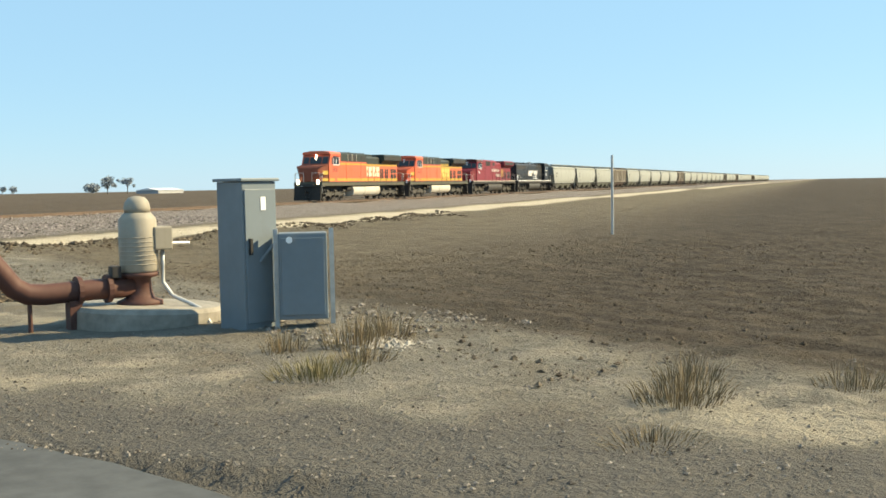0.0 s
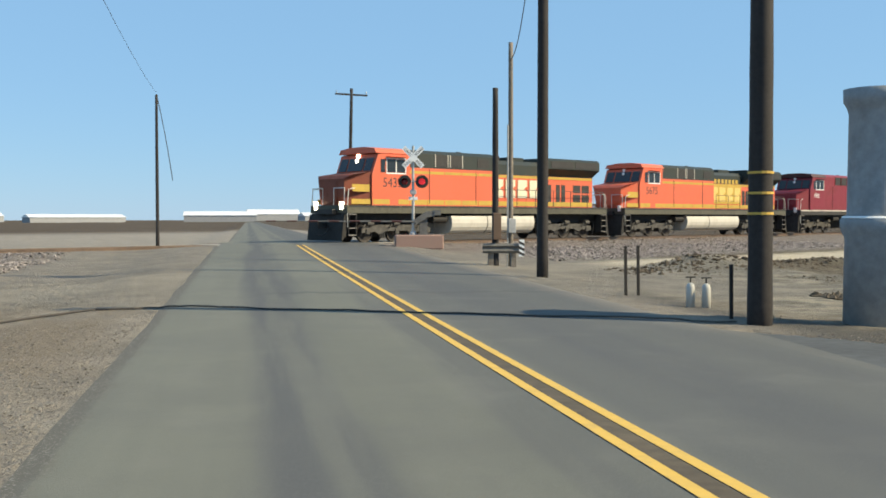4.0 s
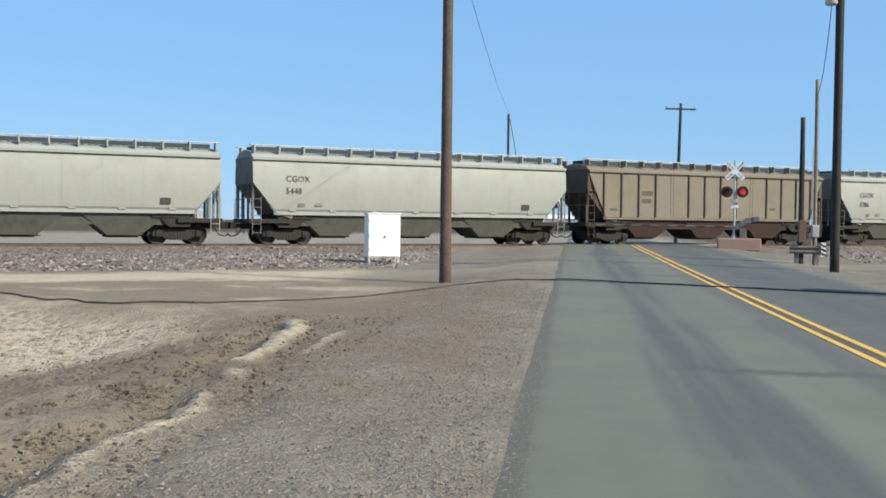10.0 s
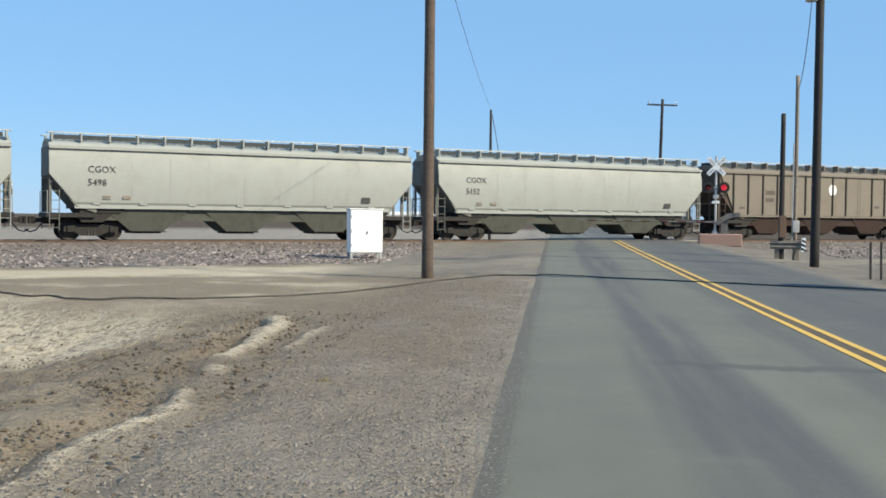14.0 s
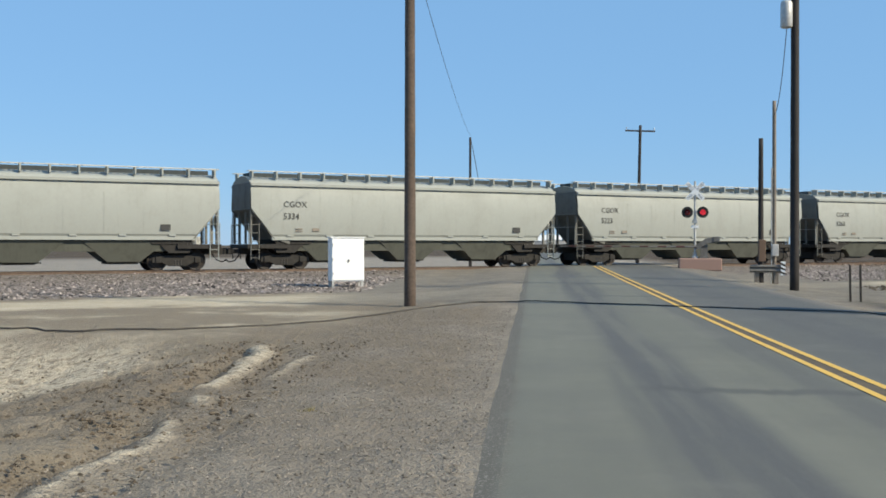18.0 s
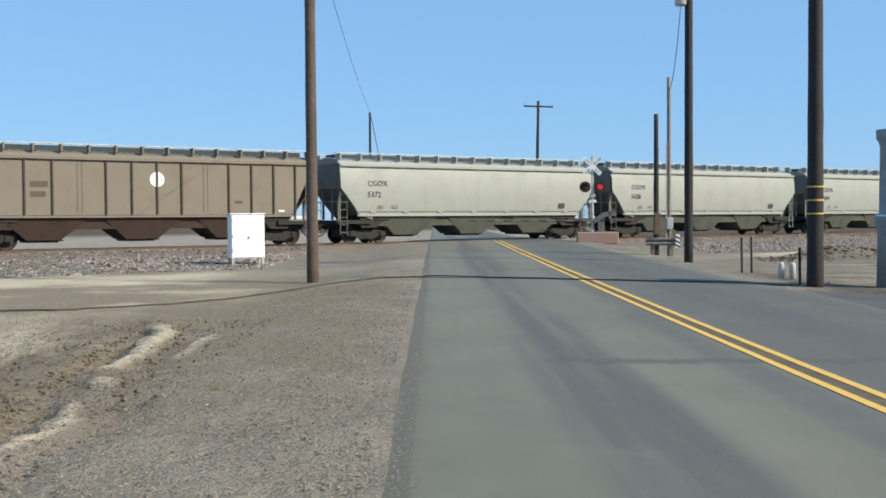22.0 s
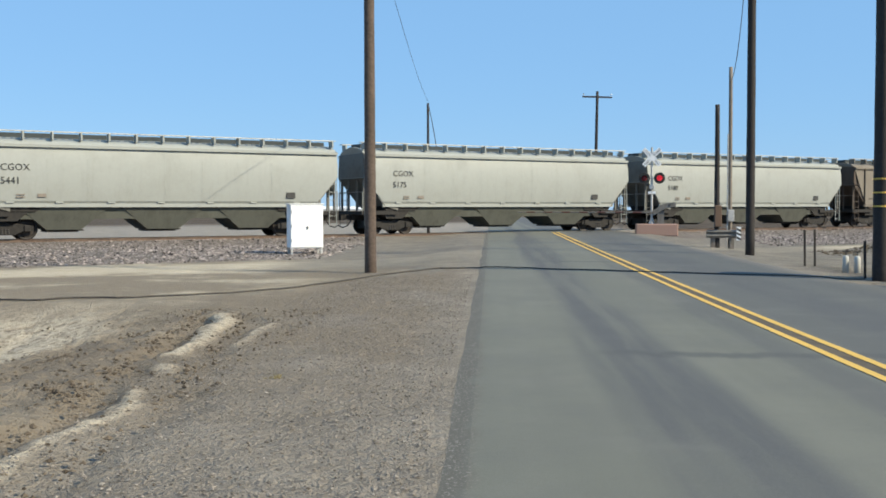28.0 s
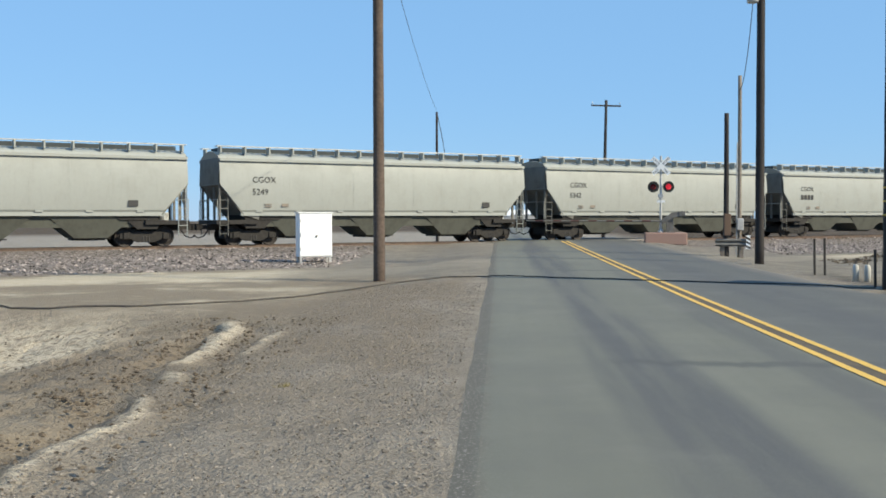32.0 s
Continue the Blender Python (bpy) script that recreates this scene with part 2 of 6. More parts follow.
def ground_material():
    g = Graph("ground_earth")
    pos = g.t.nodes.new("ShaderNodeNewGeometry").outputs["Position"]
    sx = g.node("ShaderNodeSeparateXYZ", Vector=pos)
    X, Y = sx.outputs[0], sx.outputs[1]
    dn = g.t.nodes.new("ShaderNodeVectorMath")
    dn.operation = 'DOT_PRODUCT'
    g.put(dn.inputs[0], pos)
    dn.inputs[1].default_value = TN
    d0 = g.math('ADD', dn.outputs["Value"], 48.94)
    paintmap = g.t.nodes.new("ShaderNodeAttribute")
    paintmap.attribute_name = "sandmap"
    sandy = paintmap.outputs["Fac"]
    crumbmap = g.t.nodes.new("ShaderNodeAttribute")
    crumbmap.attribute_name = "crumbmap"
    crumbs = crumbmap.outputs["Fac"]
    big = g.noise(0.12, 4, 0.6, pos)
    mid = g.noise(0.9, 6, 0.65, pos)
    fine = g.noise(7.0, 6, 0.7, pos)
    grit = g.noise(30.0, 3, 0.7, pos)
    vor = g.node("ShaderNodeTexVoronoi", Vector=pos, Scale=11.0)
    sp = g.node("ShaderNodeSeparateColor", Color=vor.outputs["Color"])
    d = g.math('ADD', d0, g.math('MULTIPLY', g.math('SUBTRACT', mid, 0.5), 3.0))
    xw = g.math('ADD', X, g.math('MULTIPLY', g.math('SUBTRACT', mid, 0.5), 2.2))
    clod = g.ramp(fine, 0.52, 0.66)
    # dry earth of the verge
    earth = g.mix(g.ramp(mid, 0.3, 0.7), (0.180, 0.152, 0.115), (0.262, 0.226, 0.174))
    earth = g.mix(g.math('MULTIPLY', clod, 0.55), earth, (0.128, 0.098, 0.068))
    # pale sand of the service road and of the pump yard
    sand = g.mix(g.ramp(mid, 0.3, 0.75), (0.580, 0.508, 0.388), (0.470, 0.405, 0.300))
    sand = g.mix(g.math('MULTIPLY', clod, 0.30), sand, (0.203, 0.165, 0.124))
    # broken stone
    stone = g.mix(g.ramp(grit, 0.35, 0.65), (0.080, 0.069, 0.060), (0.250, 0.220, 0.198))
    stone = g.mix(g.math('MULTIPLY', g.ramp(sp.outputs[0], 0.5, 0.9), 0.6), stone, (0.400, 0.350, 0.320))
    stone = g.mix(g.math('MULTIPLY', g.ramp(sp.outputs[1], 0.65, 0.95), 0.6), stone, (0.053, 0.045, 0.039))
    # grey-brown grit along the road
    grav = g.mix(g.ramp(mid, 0.3, 0.7), (0.218, 0.192, 0.158), (0.292, 0.258, 0.212))
    grav = g.mix(g.math('MULTIPLY', clod, 0.40), grav, (0.116, 0.098, 0.079))
    grav = g.mix(g.math('MULTIPLY', g.ramp(grit, 0.52, 0.72), 0.65), grav, (0.330, 0.296, 0.259))
    # ploughed field
    wav = g.node("ShaderNodeTexWave", Scale=0.40, Distortion=4.0, Detail=4.0, Vector=pos)
    wav.wave_profile = 'TRI'
    field = g.mix(g.ramp(mid, 0.3, 0.7), (0.050, 0.041, 0.031), (0.086, 0.070, 0.053))
    field = g.mix(g.math('MULTIPLY', g.ramp(wav.outputs["Fac"], 0.3, 0.8), 0.55), field, (0.036, 0.029, 0.022))
    # stubble strip along the service road
    stub = g.mix(g.ramp(mid, 0.3, 0.7), (0.125, 0.103, 0.074), (0.175, 0.147, 0.106))
    field = g.mix(g.math('MULTIPLY', g.ramp(d, 44.0, 30.0), 0.85), field, stub)
    field = g.mix(g.math('MULTIPLY', clod, 0.5), field, (0.034, 0.027, 0.020))
    col = g.mix(g.ramp(xw, 16.0, 18.2), earth, field)
    along = g.math('ADD', g.math('MULTIPLY', xw, 0.855), g.math('MULTIPLY', Y, 0.52))
    # pump yard, bare sand
    yard = g.math('MULTIPLY', g.math('MULTIPLY', g.ramp(xw, 9.6, 10.8), g.math('SUBTRACT', 1.0, g.ramp(xw, 16.8, 18.8))), g.ramp(along, 19.5, 20.9))
    dirt = g.mix(g.ramp(mid, 0.3, 0.7), (0.135, 0.124, 0.104), (0.210, 0.193, 0.160))
    dirt = g.mix(g.math('MULTIPLY', clod, 0.4), dirt, (0.085, 0.075, 0.058))
    col = g.mix(g.math('MULTIPLY', yard, g.ramp(mid, 0.25, 0.5)), col, dirt)
    col = g.mix(g.math('MULTIPLY', yard, g.math('MULTIPLY', g.ramp(big, 0.50, 0.60), g.ramp(mid, 0.42, 0.60))), col, (0.315, 0.277, 0.212))
    # west flat between gravel and hollow
    west = g.math('MULTIPLY', g.math('SUBTRACT', 1.0, g.ramp(X, -6.0, -2.6)), g.math('MULTIPLY', g.ramp(g.math('ADD', Y, g.math('MULTIPLY', X, 0.28)), 14.0, 17.0), 0.8))
    col = g.mix(west, col, sand)
    east = g.ramp(X, 7.8, 9.0)
    grav = g.mix(g.math('MULTIPLY', east, 0.75), grav, (0.066, 0.065, 0.062))
    near = g.math('MULTIPLY', g.ramp(xw, -4.0, -1.9), g.math('SUBTRACT', 1.0, g.ramp(xw, 15.5, 17.5)))
    near = g.math('MULTIPLY', near, g.math('SUBTRACT', 1.0, g.math('MULTIPLY', g.ramp(xw, 8.6, 9.8), g.ramp(along, 19.5, 20.9))))
    col = g.mix(g.math('MULTIPLY', near, 0.9), col, grav)
    # broken dark earth in the hollow, tan dust between
    dusty = g.mix(g.ramp(g.noise(0.45, 5, 0.6, pos), 0.42, 0.62), (0.205, 0.165, 0.118), (0.365, 0.308, 0.230))
    inside = g.math('MULTIPLY', g.math('SUBTRACT', 1.0, g.ramp(xw, -4.6, -3.4)), g.math('SUBTRACT', 1.0, g.ramp(Y, 17.0, 19.5)))
    col = g.mix(g.math('MULTIPLY', inside, 0.75), col, dusty)
    col = g.mix(g.math('MULTIPLY', crumbs, g.ramp(g.math('ADD', g.math('MULTIPLY', fine, 0.7), g.math('MULTIPLY', grit, 0.3)), 0.40, 0.62)), col, (0.140, 0.112, 0.084))
    # tan film over the grit, away from the asphalt
    film = g.math('MULTIPLY', g.ramp(g.noise(0.30, 5, 0.65, pos), 0.34, 0.54), g.math('MULTIPLY', g.math('SUBTRACT', 1.0, g.ramp(X, -1.3, -0.5)), g.ramp(Y, 6.0, 12.0)))
    col = g.mix(g.math('MULTIPLY', film, 0.85), col, (0.208, 0.172, 0.130))
    # pebbly shoulder along the added asphalt
    rim = g.math('MULTIPLY', g.math('SUBTRACT', 1.0, g.ramp(along, 19.5, 20.9)), g.math('MULTIPLY', east, g.math('SUBTRACT', 1.0, g.ramp(Y, 24.0, 27.0))))
    col = g.mix(g.math('MULTIPLY', rim, 0.85), col, grav)
    col = g.mix(g.math('MULTIPLY', sandy, g.ramp(fine, 0.34, 0.56)), col, (0.520, 0.448, 0.340))
    service = g.math('MULTIPLY', g.ramp(d, 16.8, 18.4), g.math('SUBTRACT', 1.0, g.ramp(d, 20.5, 22.0)))
    col = g.mix(g.math('MULTIPLY', service, 0.9), col, sand)
    bed = g.math('MULTIPLY', g.ramp(d, -7.0, -4.0), g.math('SUBTRACT', 1.0, g.ramp(d, 15.0, 17.2)))
    col = g.mix(bed, col, stone)
    beyond = g.math('SUBTRACT', 1.0, g.ramp(d, -9.0, -6.0))
    col = g.mix(beyond, col, g.mix(g.math('MULTIPLY', g.ramp(d, -120.0, -70.0), g.math('SUBTRACT', 1.0, g.math('MULTIPLY', g.ramp(X, 9.0, 17.0), g.math('SUBTRACT', 1.0, g.ramp(d, -20.0, -16.0))))), g.mix(g.ramp(big, 0.4, 0.6), (0.101, 0.079, 0.058), (0.079, 0.061, 0.045)), g.mix(g.ramp(mid, 0.3, 0.7), (0.235, 0.212, 0.182), (0.318, 0.287, 0.246))))
    # trodden grey grit on both sides of the crossing
    pad = g.math('MULTIPLY', g.math('MULTIPLY', g.ramp(xw, -7.6, -5.2), g.math('SUBTRACT', 1.0, g.ramp(X, 1.0, 2.0))), g.math('MULTIPLY', g.ramp(Y, 26.0, 31.0), g.math('SUBTRACT', 1.0, g.ramp(Y, 60.0, 66.0))))
    padr = g.math('MULTIPLY', g.math('MULTIPLY', g.ramp(X, 6.0, 7.0), g.math('SUBTRACT', 1.0, g.ramp(xw, 12.5, 15.0))), g.math('MULTIPLY', g.ramp(Y, 27.0, 31.0), g.math('SUBTRACT', 1.0, g.ramp(Y, 54.0, 60.0))))
    grit2 = g.mix(g.ramp(mid, 0.3, 0.7), (0.190, 0.172, 0.145), (0.262, 0.236, 0.196))
    col = g.mix(g.math('MULTIPLY', g.math('ADD', pad, padr, True), 0.85), col, g.mix(g.math('MULTIPLY', clod, 0.3), grit2, (0.12, 0.105, 0.088)))
    h = g.math('ADD', g.math('ADD', g.math('MULTIPLY', fine, 0.8), g.math('MULTIPLY', grit, 0.35)), g.math('MULTIPLY', mid, 1.5))
    g.bump(h, 0.9, 0.12)
    return g.done(col, 0.95, 0, 0.12)


def asphalt_material():
    g = Graph("asphalt")
    pos = g.t.nodes.new("ShaderNodeNewGeometry").outputs["Position"]
    sx = g.node("ShaderNodeSeparateXYZ", Vector=pos)
    X = sx.outputs[0]
    m = g.node("ShaderNodeMapping", Vector=pos)
    m.inputs["Scale"].default_value = (1.0, 0.06, 1.0)
    lanes = g.noise(0.7, 4, 0.6, m.outputs[0])
    mid = g.noise(0.8, 5, 0.6, pos)
    grit = g.noise(70.0, 3, 0.7, pos)
    col = g.mix(g.ramp(lanes, 0.30, 0.70), (0.127, 0.130, 0.108), (0.158, 0.159, 0.131))
    # worn bands, polished darker and bluish
    band = g.noise(1.2, 3, 0.5, m.outputs[0])
    xb = g.math('ADD', X, g.math('MULTIPLY', g.math('SUBTRACT', band, 0.5), 0.9))
    blot = g.ramp(g.noise(1.7, 4, 0.6, m.outputs[0]), 0.36, 0.56)
    for c0, w0, k in ((1.48, 0.66, 0.95), (3.25, 0.40, 0.60), (5.3, 0.8, 0.7), (7.0, 0.45, 0.5)):
        w = g.math('ABSOLUTE', g.math('SUBTRACT', xb, c0))
        k2 = g.math('MULTIPLY', g.math('ADD', g.math('MULTIPLY', blot, 0.55), 0.45), k)
        col = g.mix(g.math('MULTIPLY', g.math('SUBTRACT', 1.0, g.ramp(w, w0 * 0.35, w0)), k2), col, (0.080, 0.082, 0.084))
    # far side of the road is darker, tarred joints cross the lanes
    col = g.mix(g.math('MULTIPLY', g.ramp(X, 3.7, 4.1), 0.7), col, (0.076, 0.079, 0.083))
    Yw = g.math('ADD', sx.outputs[1], g.math('MULTIPLY', g.math('SUBTRACT', band, 0.5), 1.6))
    for y0 in (11.45, 29.5, 47.0):
        w = g.math('ABSOLUTE', g.math('SUBTRACT', Yw, y0))
        col = g.mix(g.math('MULTIPLY', g.math('MULTIPLY', g.math('SUBTRACT', 1.0, g.ramp(w, 0.06, 0.30)), g.ramp(X, 0.9, 1.6)), 0.7), col, (0.065, 0.067, 0.068))
    col = g.mix(g.math('MULTIPLY', g.ramp(mid, 0.5, 0.8), 0.30), col, (0.185, 0.180, 0.160))
    wear = g.ramp(g.noise(0.35, 6, 0.7, pos), 0.40, 0.64)
    col = g.mix(g.math('MULTIPLY', wear, 0.35), col, (0.098, 0.099, 0.094))
    col = g.mix(g.math('MULTIPLY', g.ramp(grit, 0.5, 0.75), 0.35), col, (0.205, 0.201, 0.182))
    # crumbled dark edge with grit on it, dust on the far edge
    xe = g.math('ADD', X, g.math('MULTIPLY', g.math('SUBTRACT', g.noise(1.6, 5, 0.7, pos), 0.5), 0.35))
    crumb = g.math('SUBTRACT', 1.0, g.ramp(xe, -0.30, -0.10))
    col = g.mix(g.math('MULTIPLY', crumb, 0.75), col, (0.098, 0.088, 0.072))
    col = g.mix(g.math('MULTIPLY', crumb, g.ramp(g.noise(38.0, 3, 0.7, pos), 0.55, 0.65)), col, (0.274, 0.251, 0.220))
    col = g.mix(g.math('MULTIPLY', g.math('MULTIPLY', g.ramp(xe, ROAD_R - 0.8, ROAD_R), g.ramp(sx.outputs[1], 21.5, 24.0)), 0.6), col, (0.205, 0.179, 0.148))
    g.bump(grit, 0.35, 0.01)
    return g.done(col, 0.85, 0, 0.3)


M_GROUND = ground_material()
M_ASPHALT = asphalt_material()
M_YELLOW = paint("road_yellow", (0.66, 0.42, 0.085), (0.28, 0.22, 0.15), 0.45, 0.7, scale=5, streak=False)
M_RAILTOP = plain("rail_steel", (0.16, 0.11, 0.08), 0.55, 0.3, 0.3, 6)
M_TIE = plain("tie_wood", (0.11, 0.085, 0.065), 0.9, 0, 0.35, 9, 0.4)
def stones_material(name, dark, light):
    g = Graph(name)
    isl = g.t.nodes.new("ShaderNodeNewGeometry").outputs["Random Per Island"]
    c = g.mix(isl, dark, light)
    return g.done(g.mix(g.math('MULTIPLY', g.noise(40, 3), 0.5), c, tuple(x * 0.6 for x in dark)), 0.95, 0, 0.15)


M_STONE = stones_material("ballast_stone", (0.030, 0.026, 0.025), (0.56, 0.485, 0.445))
M_CLOD = stones_material("earth_clods", (0.062, 0.048, 0.035), (0.185, 0.148, 0.108))
M_PEBBLE = stones_material("road_pebbles", (0.085, 0.072, 0.060), (0.41, 0.365, 0.315))
M_WOOD = plain("brown_pole_wood", (0.088, 0.064, 0.050), 0.85, 0, 0.35, 14, 0.5)
M_DARKWOOD = plain("creosoted_pole_wood", (0.022, 0.018, 0.017), 0.8, 0, 0.35, 14, 0.5)
M_GREYWOOD = plain("grey_pole_wood", (0.20, 0.17, 0.14), 0.9, 0, 0.35, 14, 0.5)
M_WIRE = plain("wire", (0.03, 0.03, 0.03), 0.7)
M_WHITE = paint("white_enamel", (0.88, 0.89, 0.89), (0.55, 0.50, 0.44), 0.08, 0.4)
M_GALV = plain("galvanised_steel", (0.46, 0.46, 0.45), 0.5, 0.3, 0.2, 9)
M_DARK = plain("black_iron", (0.03, 0.028, 0.027), 0.6, 0.2, 0.3, 10)
M_UNDER = plain("grimy_running_gear", (0.022, 0.020, 0.018), 0.8, 0.1, 0.4, 7, 0.3)
M_FRAME = plain("sooty_frame", (0.028, 0.027, 0.026), 0.75, 0.1, 0.35, 6, 0.2)
M_CONCRETE = plain("standpipe_concrete", (0.275, 0.295, 0.310), 0.85, 0, 0.2, 7, 0.3)
M_SLAB = plain("slab_concrete", (0.26, 0.24, 0.205), 0.9, 0, 0.25, 8, 0.4)
M_CABGREY = paint("cabinet_grey_blue", (0.175, 0.215, 0.240), (0.12, 0.12, 0.115), 0.3, 0.5)
M_PIPE = paint("rust_red_pipe", (0.098, 0.040, 0.031), (0.055, 0.036, 0.030), 0.7, 0.65, scale=3)
M_MOTOR = paint("motor_cream", (0.33, 0.30, 0.245), (0.19, 0.155, 0.115), 0.45, 0.6, scale=3)
M_RUSTBOX = paint("signal_base_red", (0.34, 0.215, 0.175), (0.30, 0.24, 0.19), 0.6, 0.85)
M_RED = glow("signal_lamp_red", (0.75, 0.03, 0.05), 0.5)
M_REDOFF = plain("dark_red_lens", (0.20, 0.018, 0.022), 0.25)
M_GLASS = plain("dark_cab_glass", (0.02, 0.025, 0.03), 0.12, 0, 0.1)

# ---------------------------------------------------------------- ground, road, track
def spread(lo, hi, step, far, grow=1.22):
    mid = list(np.arange(lo, hi + 1e-6, step))
    out, w = [], step
    p = hi
    while p < far:
        w *= grow
        p += w
        out.append(p)
    back, w, p = [], step, lo
    while p > -far:
        w *= grow
        p -= w
        back.append(p)
    return np.array(back[::-1] + mid + out)


def crumb_density(x, y):
    """How thickly dark clods lie in the hollow west of the road, 0 to 1."""
    p = Vector((x, y, 7.0))
    n = noise.noise(p * 0.75) + 0.75 * noise.noise(p * 1.9) + 0.4 * noise.noise(p * 4.3)
    near = float(np.interp(y, BANK_Y, BANK_X))
    band = math.exp(-((x - near + 0.42 + 0.10 * math.sin(y * 2.1)) / 0.20) ** 2) * (0.35 + 0.65 * float(sstep(noise.noise(Vector((0, y * 1.1, 2))), -0.2, 0.3)))
    low = 0.55 * math.exp(-((x - near - 0.34) / 0.16) ** 2) * float(sstep(y, 7.0, 10.0))
    inside = float(sstep(near - x, 0.15, 0.7)) * (1 - float(sstep(y + 0.28 * x, 10.2, 13.2))) * (1 - 0.8 * float(sstep(-x, 6.0, 8.5)))
    return min(1.0, float(sstep(n, 0.05, 0.75)) * inside + 0.75 * band + 0.6 * low)


BANK_X = [-3.02, -3.10, -3.12, -3.33, -3.55, -3.75, -4.1, -4.4]
BANK_Y = [5.2, 6.2, 8.0, 9.6, 11.2, 13.0, 15.4, 16.6]


def build_ground():
    xs, ys = spread(-16, 27, 0.16, 4200, 1.16), spread(3, 34, 0.16, 4200, 1.16)
    xs = np.unique(np.round(np.concatenate([xs, np.arange(-6.2, -1.6, 0.08)]), 3))
    ys = np.unique(np.round(np.concatenate([ys, np.arange(4.0, 17.2, 0.10)]), 3))
    xs, ys = xs[np.append(True, np.diff(xs) > 0.03)], ys[np.append(True, np.diff(ys) > 0.03)]
    gx, gy = np.meshgrid(xs, ys)
    z = ground_z(gx, gy)
    dist = np.hypot(gx, gy)
    d = (gx - TB.x) * TN.x + (gy - TB.y) * TN.y
    onroad = (gx > ROAD_L - 0.7) & (gx < ROAD_R + 0.5)
    rough = np.where(onroad, 0.0, 1.0) * (dist < 120)
    lump = 0.014 + 0.075 * sstep(-gx, 3.4, 5.5) * (1 - sstep(gy + 0.28 * gx, 13.0, 16.5)) + 0.055 * sstep(gx, 14, 18) * sstep(d, 19, 22)
    nz = np.zeros(gx.shape)
    for j in range(gx.shape[0]):
        for i in range(gx.shape[1]):
            if rough[j, i]:
                p = Vector((gx[j, i], gy[j, i], 0))
                nz[j, i] = noise.noise(p * 0.9) + 0.7 * noise.noise(p * 2.3) + 0.7 * noise.noise(p * 5.1)
    z = z + nz * lump * rough
    crumb = np.zeros(gx.shape)
    zone = (gx > -13) & (gx < -2.2) & (gy > 3.5) & (gy < 19)
    for j, i in zip(*np.nonzero(zone)):
        crumb[j, i] = crumb_density(gx[j, i], gy[j, i])
    rill = np.sin(gx * 4.2 + 2.0 * nz) * np.exp(-((gy + 0.28 * gx - 13.4) / 1.5) ** 2) * sstep(-gx, 4.8, 6.5)
    z = z + 0.030 * rill * rough
    # broken ground stands up where the clods lie
    z = z + crumb * 0.035 * (0.4 + nz)
    # bank of sand that winds down the west verge, with the rut beside it
    off = gx - np.interp(gy, BANK_Y, BANK_X)
    on = sstep(gy, 4.5, 6.0) * (1 - sstep(gy, 15.6, 16.9))
    # the bank is broken into three lengths
    wob = np.clip(sstep(gy, 5.0, 5.6) * (1 - sstep(gy, 8.9, 9.4)) + 0.8 * sstep(gy, 10.0, 10.25) * (1 - sstep(gy, 10.6, 10.9))
                  + sstep(gy, 11.25, 11.5) * (1 - sstep(gy, 16.2, 16.9)), 0, 1)
    off = off + 0.075 * nz + 0.07 * np.sin(gy * 1.15 + 0.6) + 0.03 * np.sin(gy * 2.9)
    z = z + on * (0.25 + 0.75 * wob) * (0.0034 * gy * np.exp(-((off / (0.0108 * gy)) ** 2) ** 1.2) - 0.14 * np.exp(-((off + 0.36) / 0.20) ** 2) - 0.05 * np.exp(-((off - 0.40) / 0.2) ** 2))
    sandmap = on * wob * np.exp(-(((off - 0.02) / (0.0152 * gy - 0.052)) ** 2) ** 2)
    low = on * sstep(gy, 11.5, 12.5) * np.exp(-((off - 0.62 - 0.1 * np.sin(gy)) / 0.07) ** 2) * sstep(np.sin(gy * 0.9 + 2.0), 0.1, 0.7)
    rim = 1.5 * np.exp(-((gy + 0.28 * gx - 13.7 + 0.7 * nz) / 1.7) ** 2) * sstep(-gx + 0.5 * nz, 5.4, 7.2) + 0.5 * np.exp(-((gy + 0.4 * gx - 6.0 + 0.8 * nz) / 0.7) ** 2) * sstep(-gx, 5.0, 6.5)
    sandmap = np.clip(sandmap + 0.8 * low + rim * (gy < 22), 0, 1)
    z = z + 0.03 * low
    # the ground lies lower under the added asphalt
    z = z - 0.10 * (gx > 7.3) * (gx < 12.7) * (0.855 * gx + 0.52 * gy < 18.6) * (gy < 22.6)
    verts = np.stack([gx, gy, z], -1).reshape(-1, 3)
    w, h = len(xs), len(ys)
    idx = np.arange(w * h).reshape(h, w)
    faces = np.stack([idx[:-1, :-1], idx[:-1, 1:], idx[1:, 1:], idx[1:, :-1]], -1).reshape(-1, 4)
    me = bpy.data.meshes.new("ground")
    me.from_pydata(verts.tolist(), [], faces.tolist())
    me.polygons.foreach_set("use_smooth", [True] * len(me.polygons))
    me.materials.append(M_GROUND)
    at = me.attributes.new("sandmap", 'FLOAT', 'POINT')
    at.data.foreach_set("value", sandmap.reshape(-1).astype(np.float32))
    at = me.attributes.new("crumbmap", 'FLOAT', 'POINT')
    at.data.foreach_set("value", crumb.reshape(-1).astype(np.float32))
    return tagged(new("ground", me), "dry brown earth, gravel and ploughed field", "ground", kind="structure")


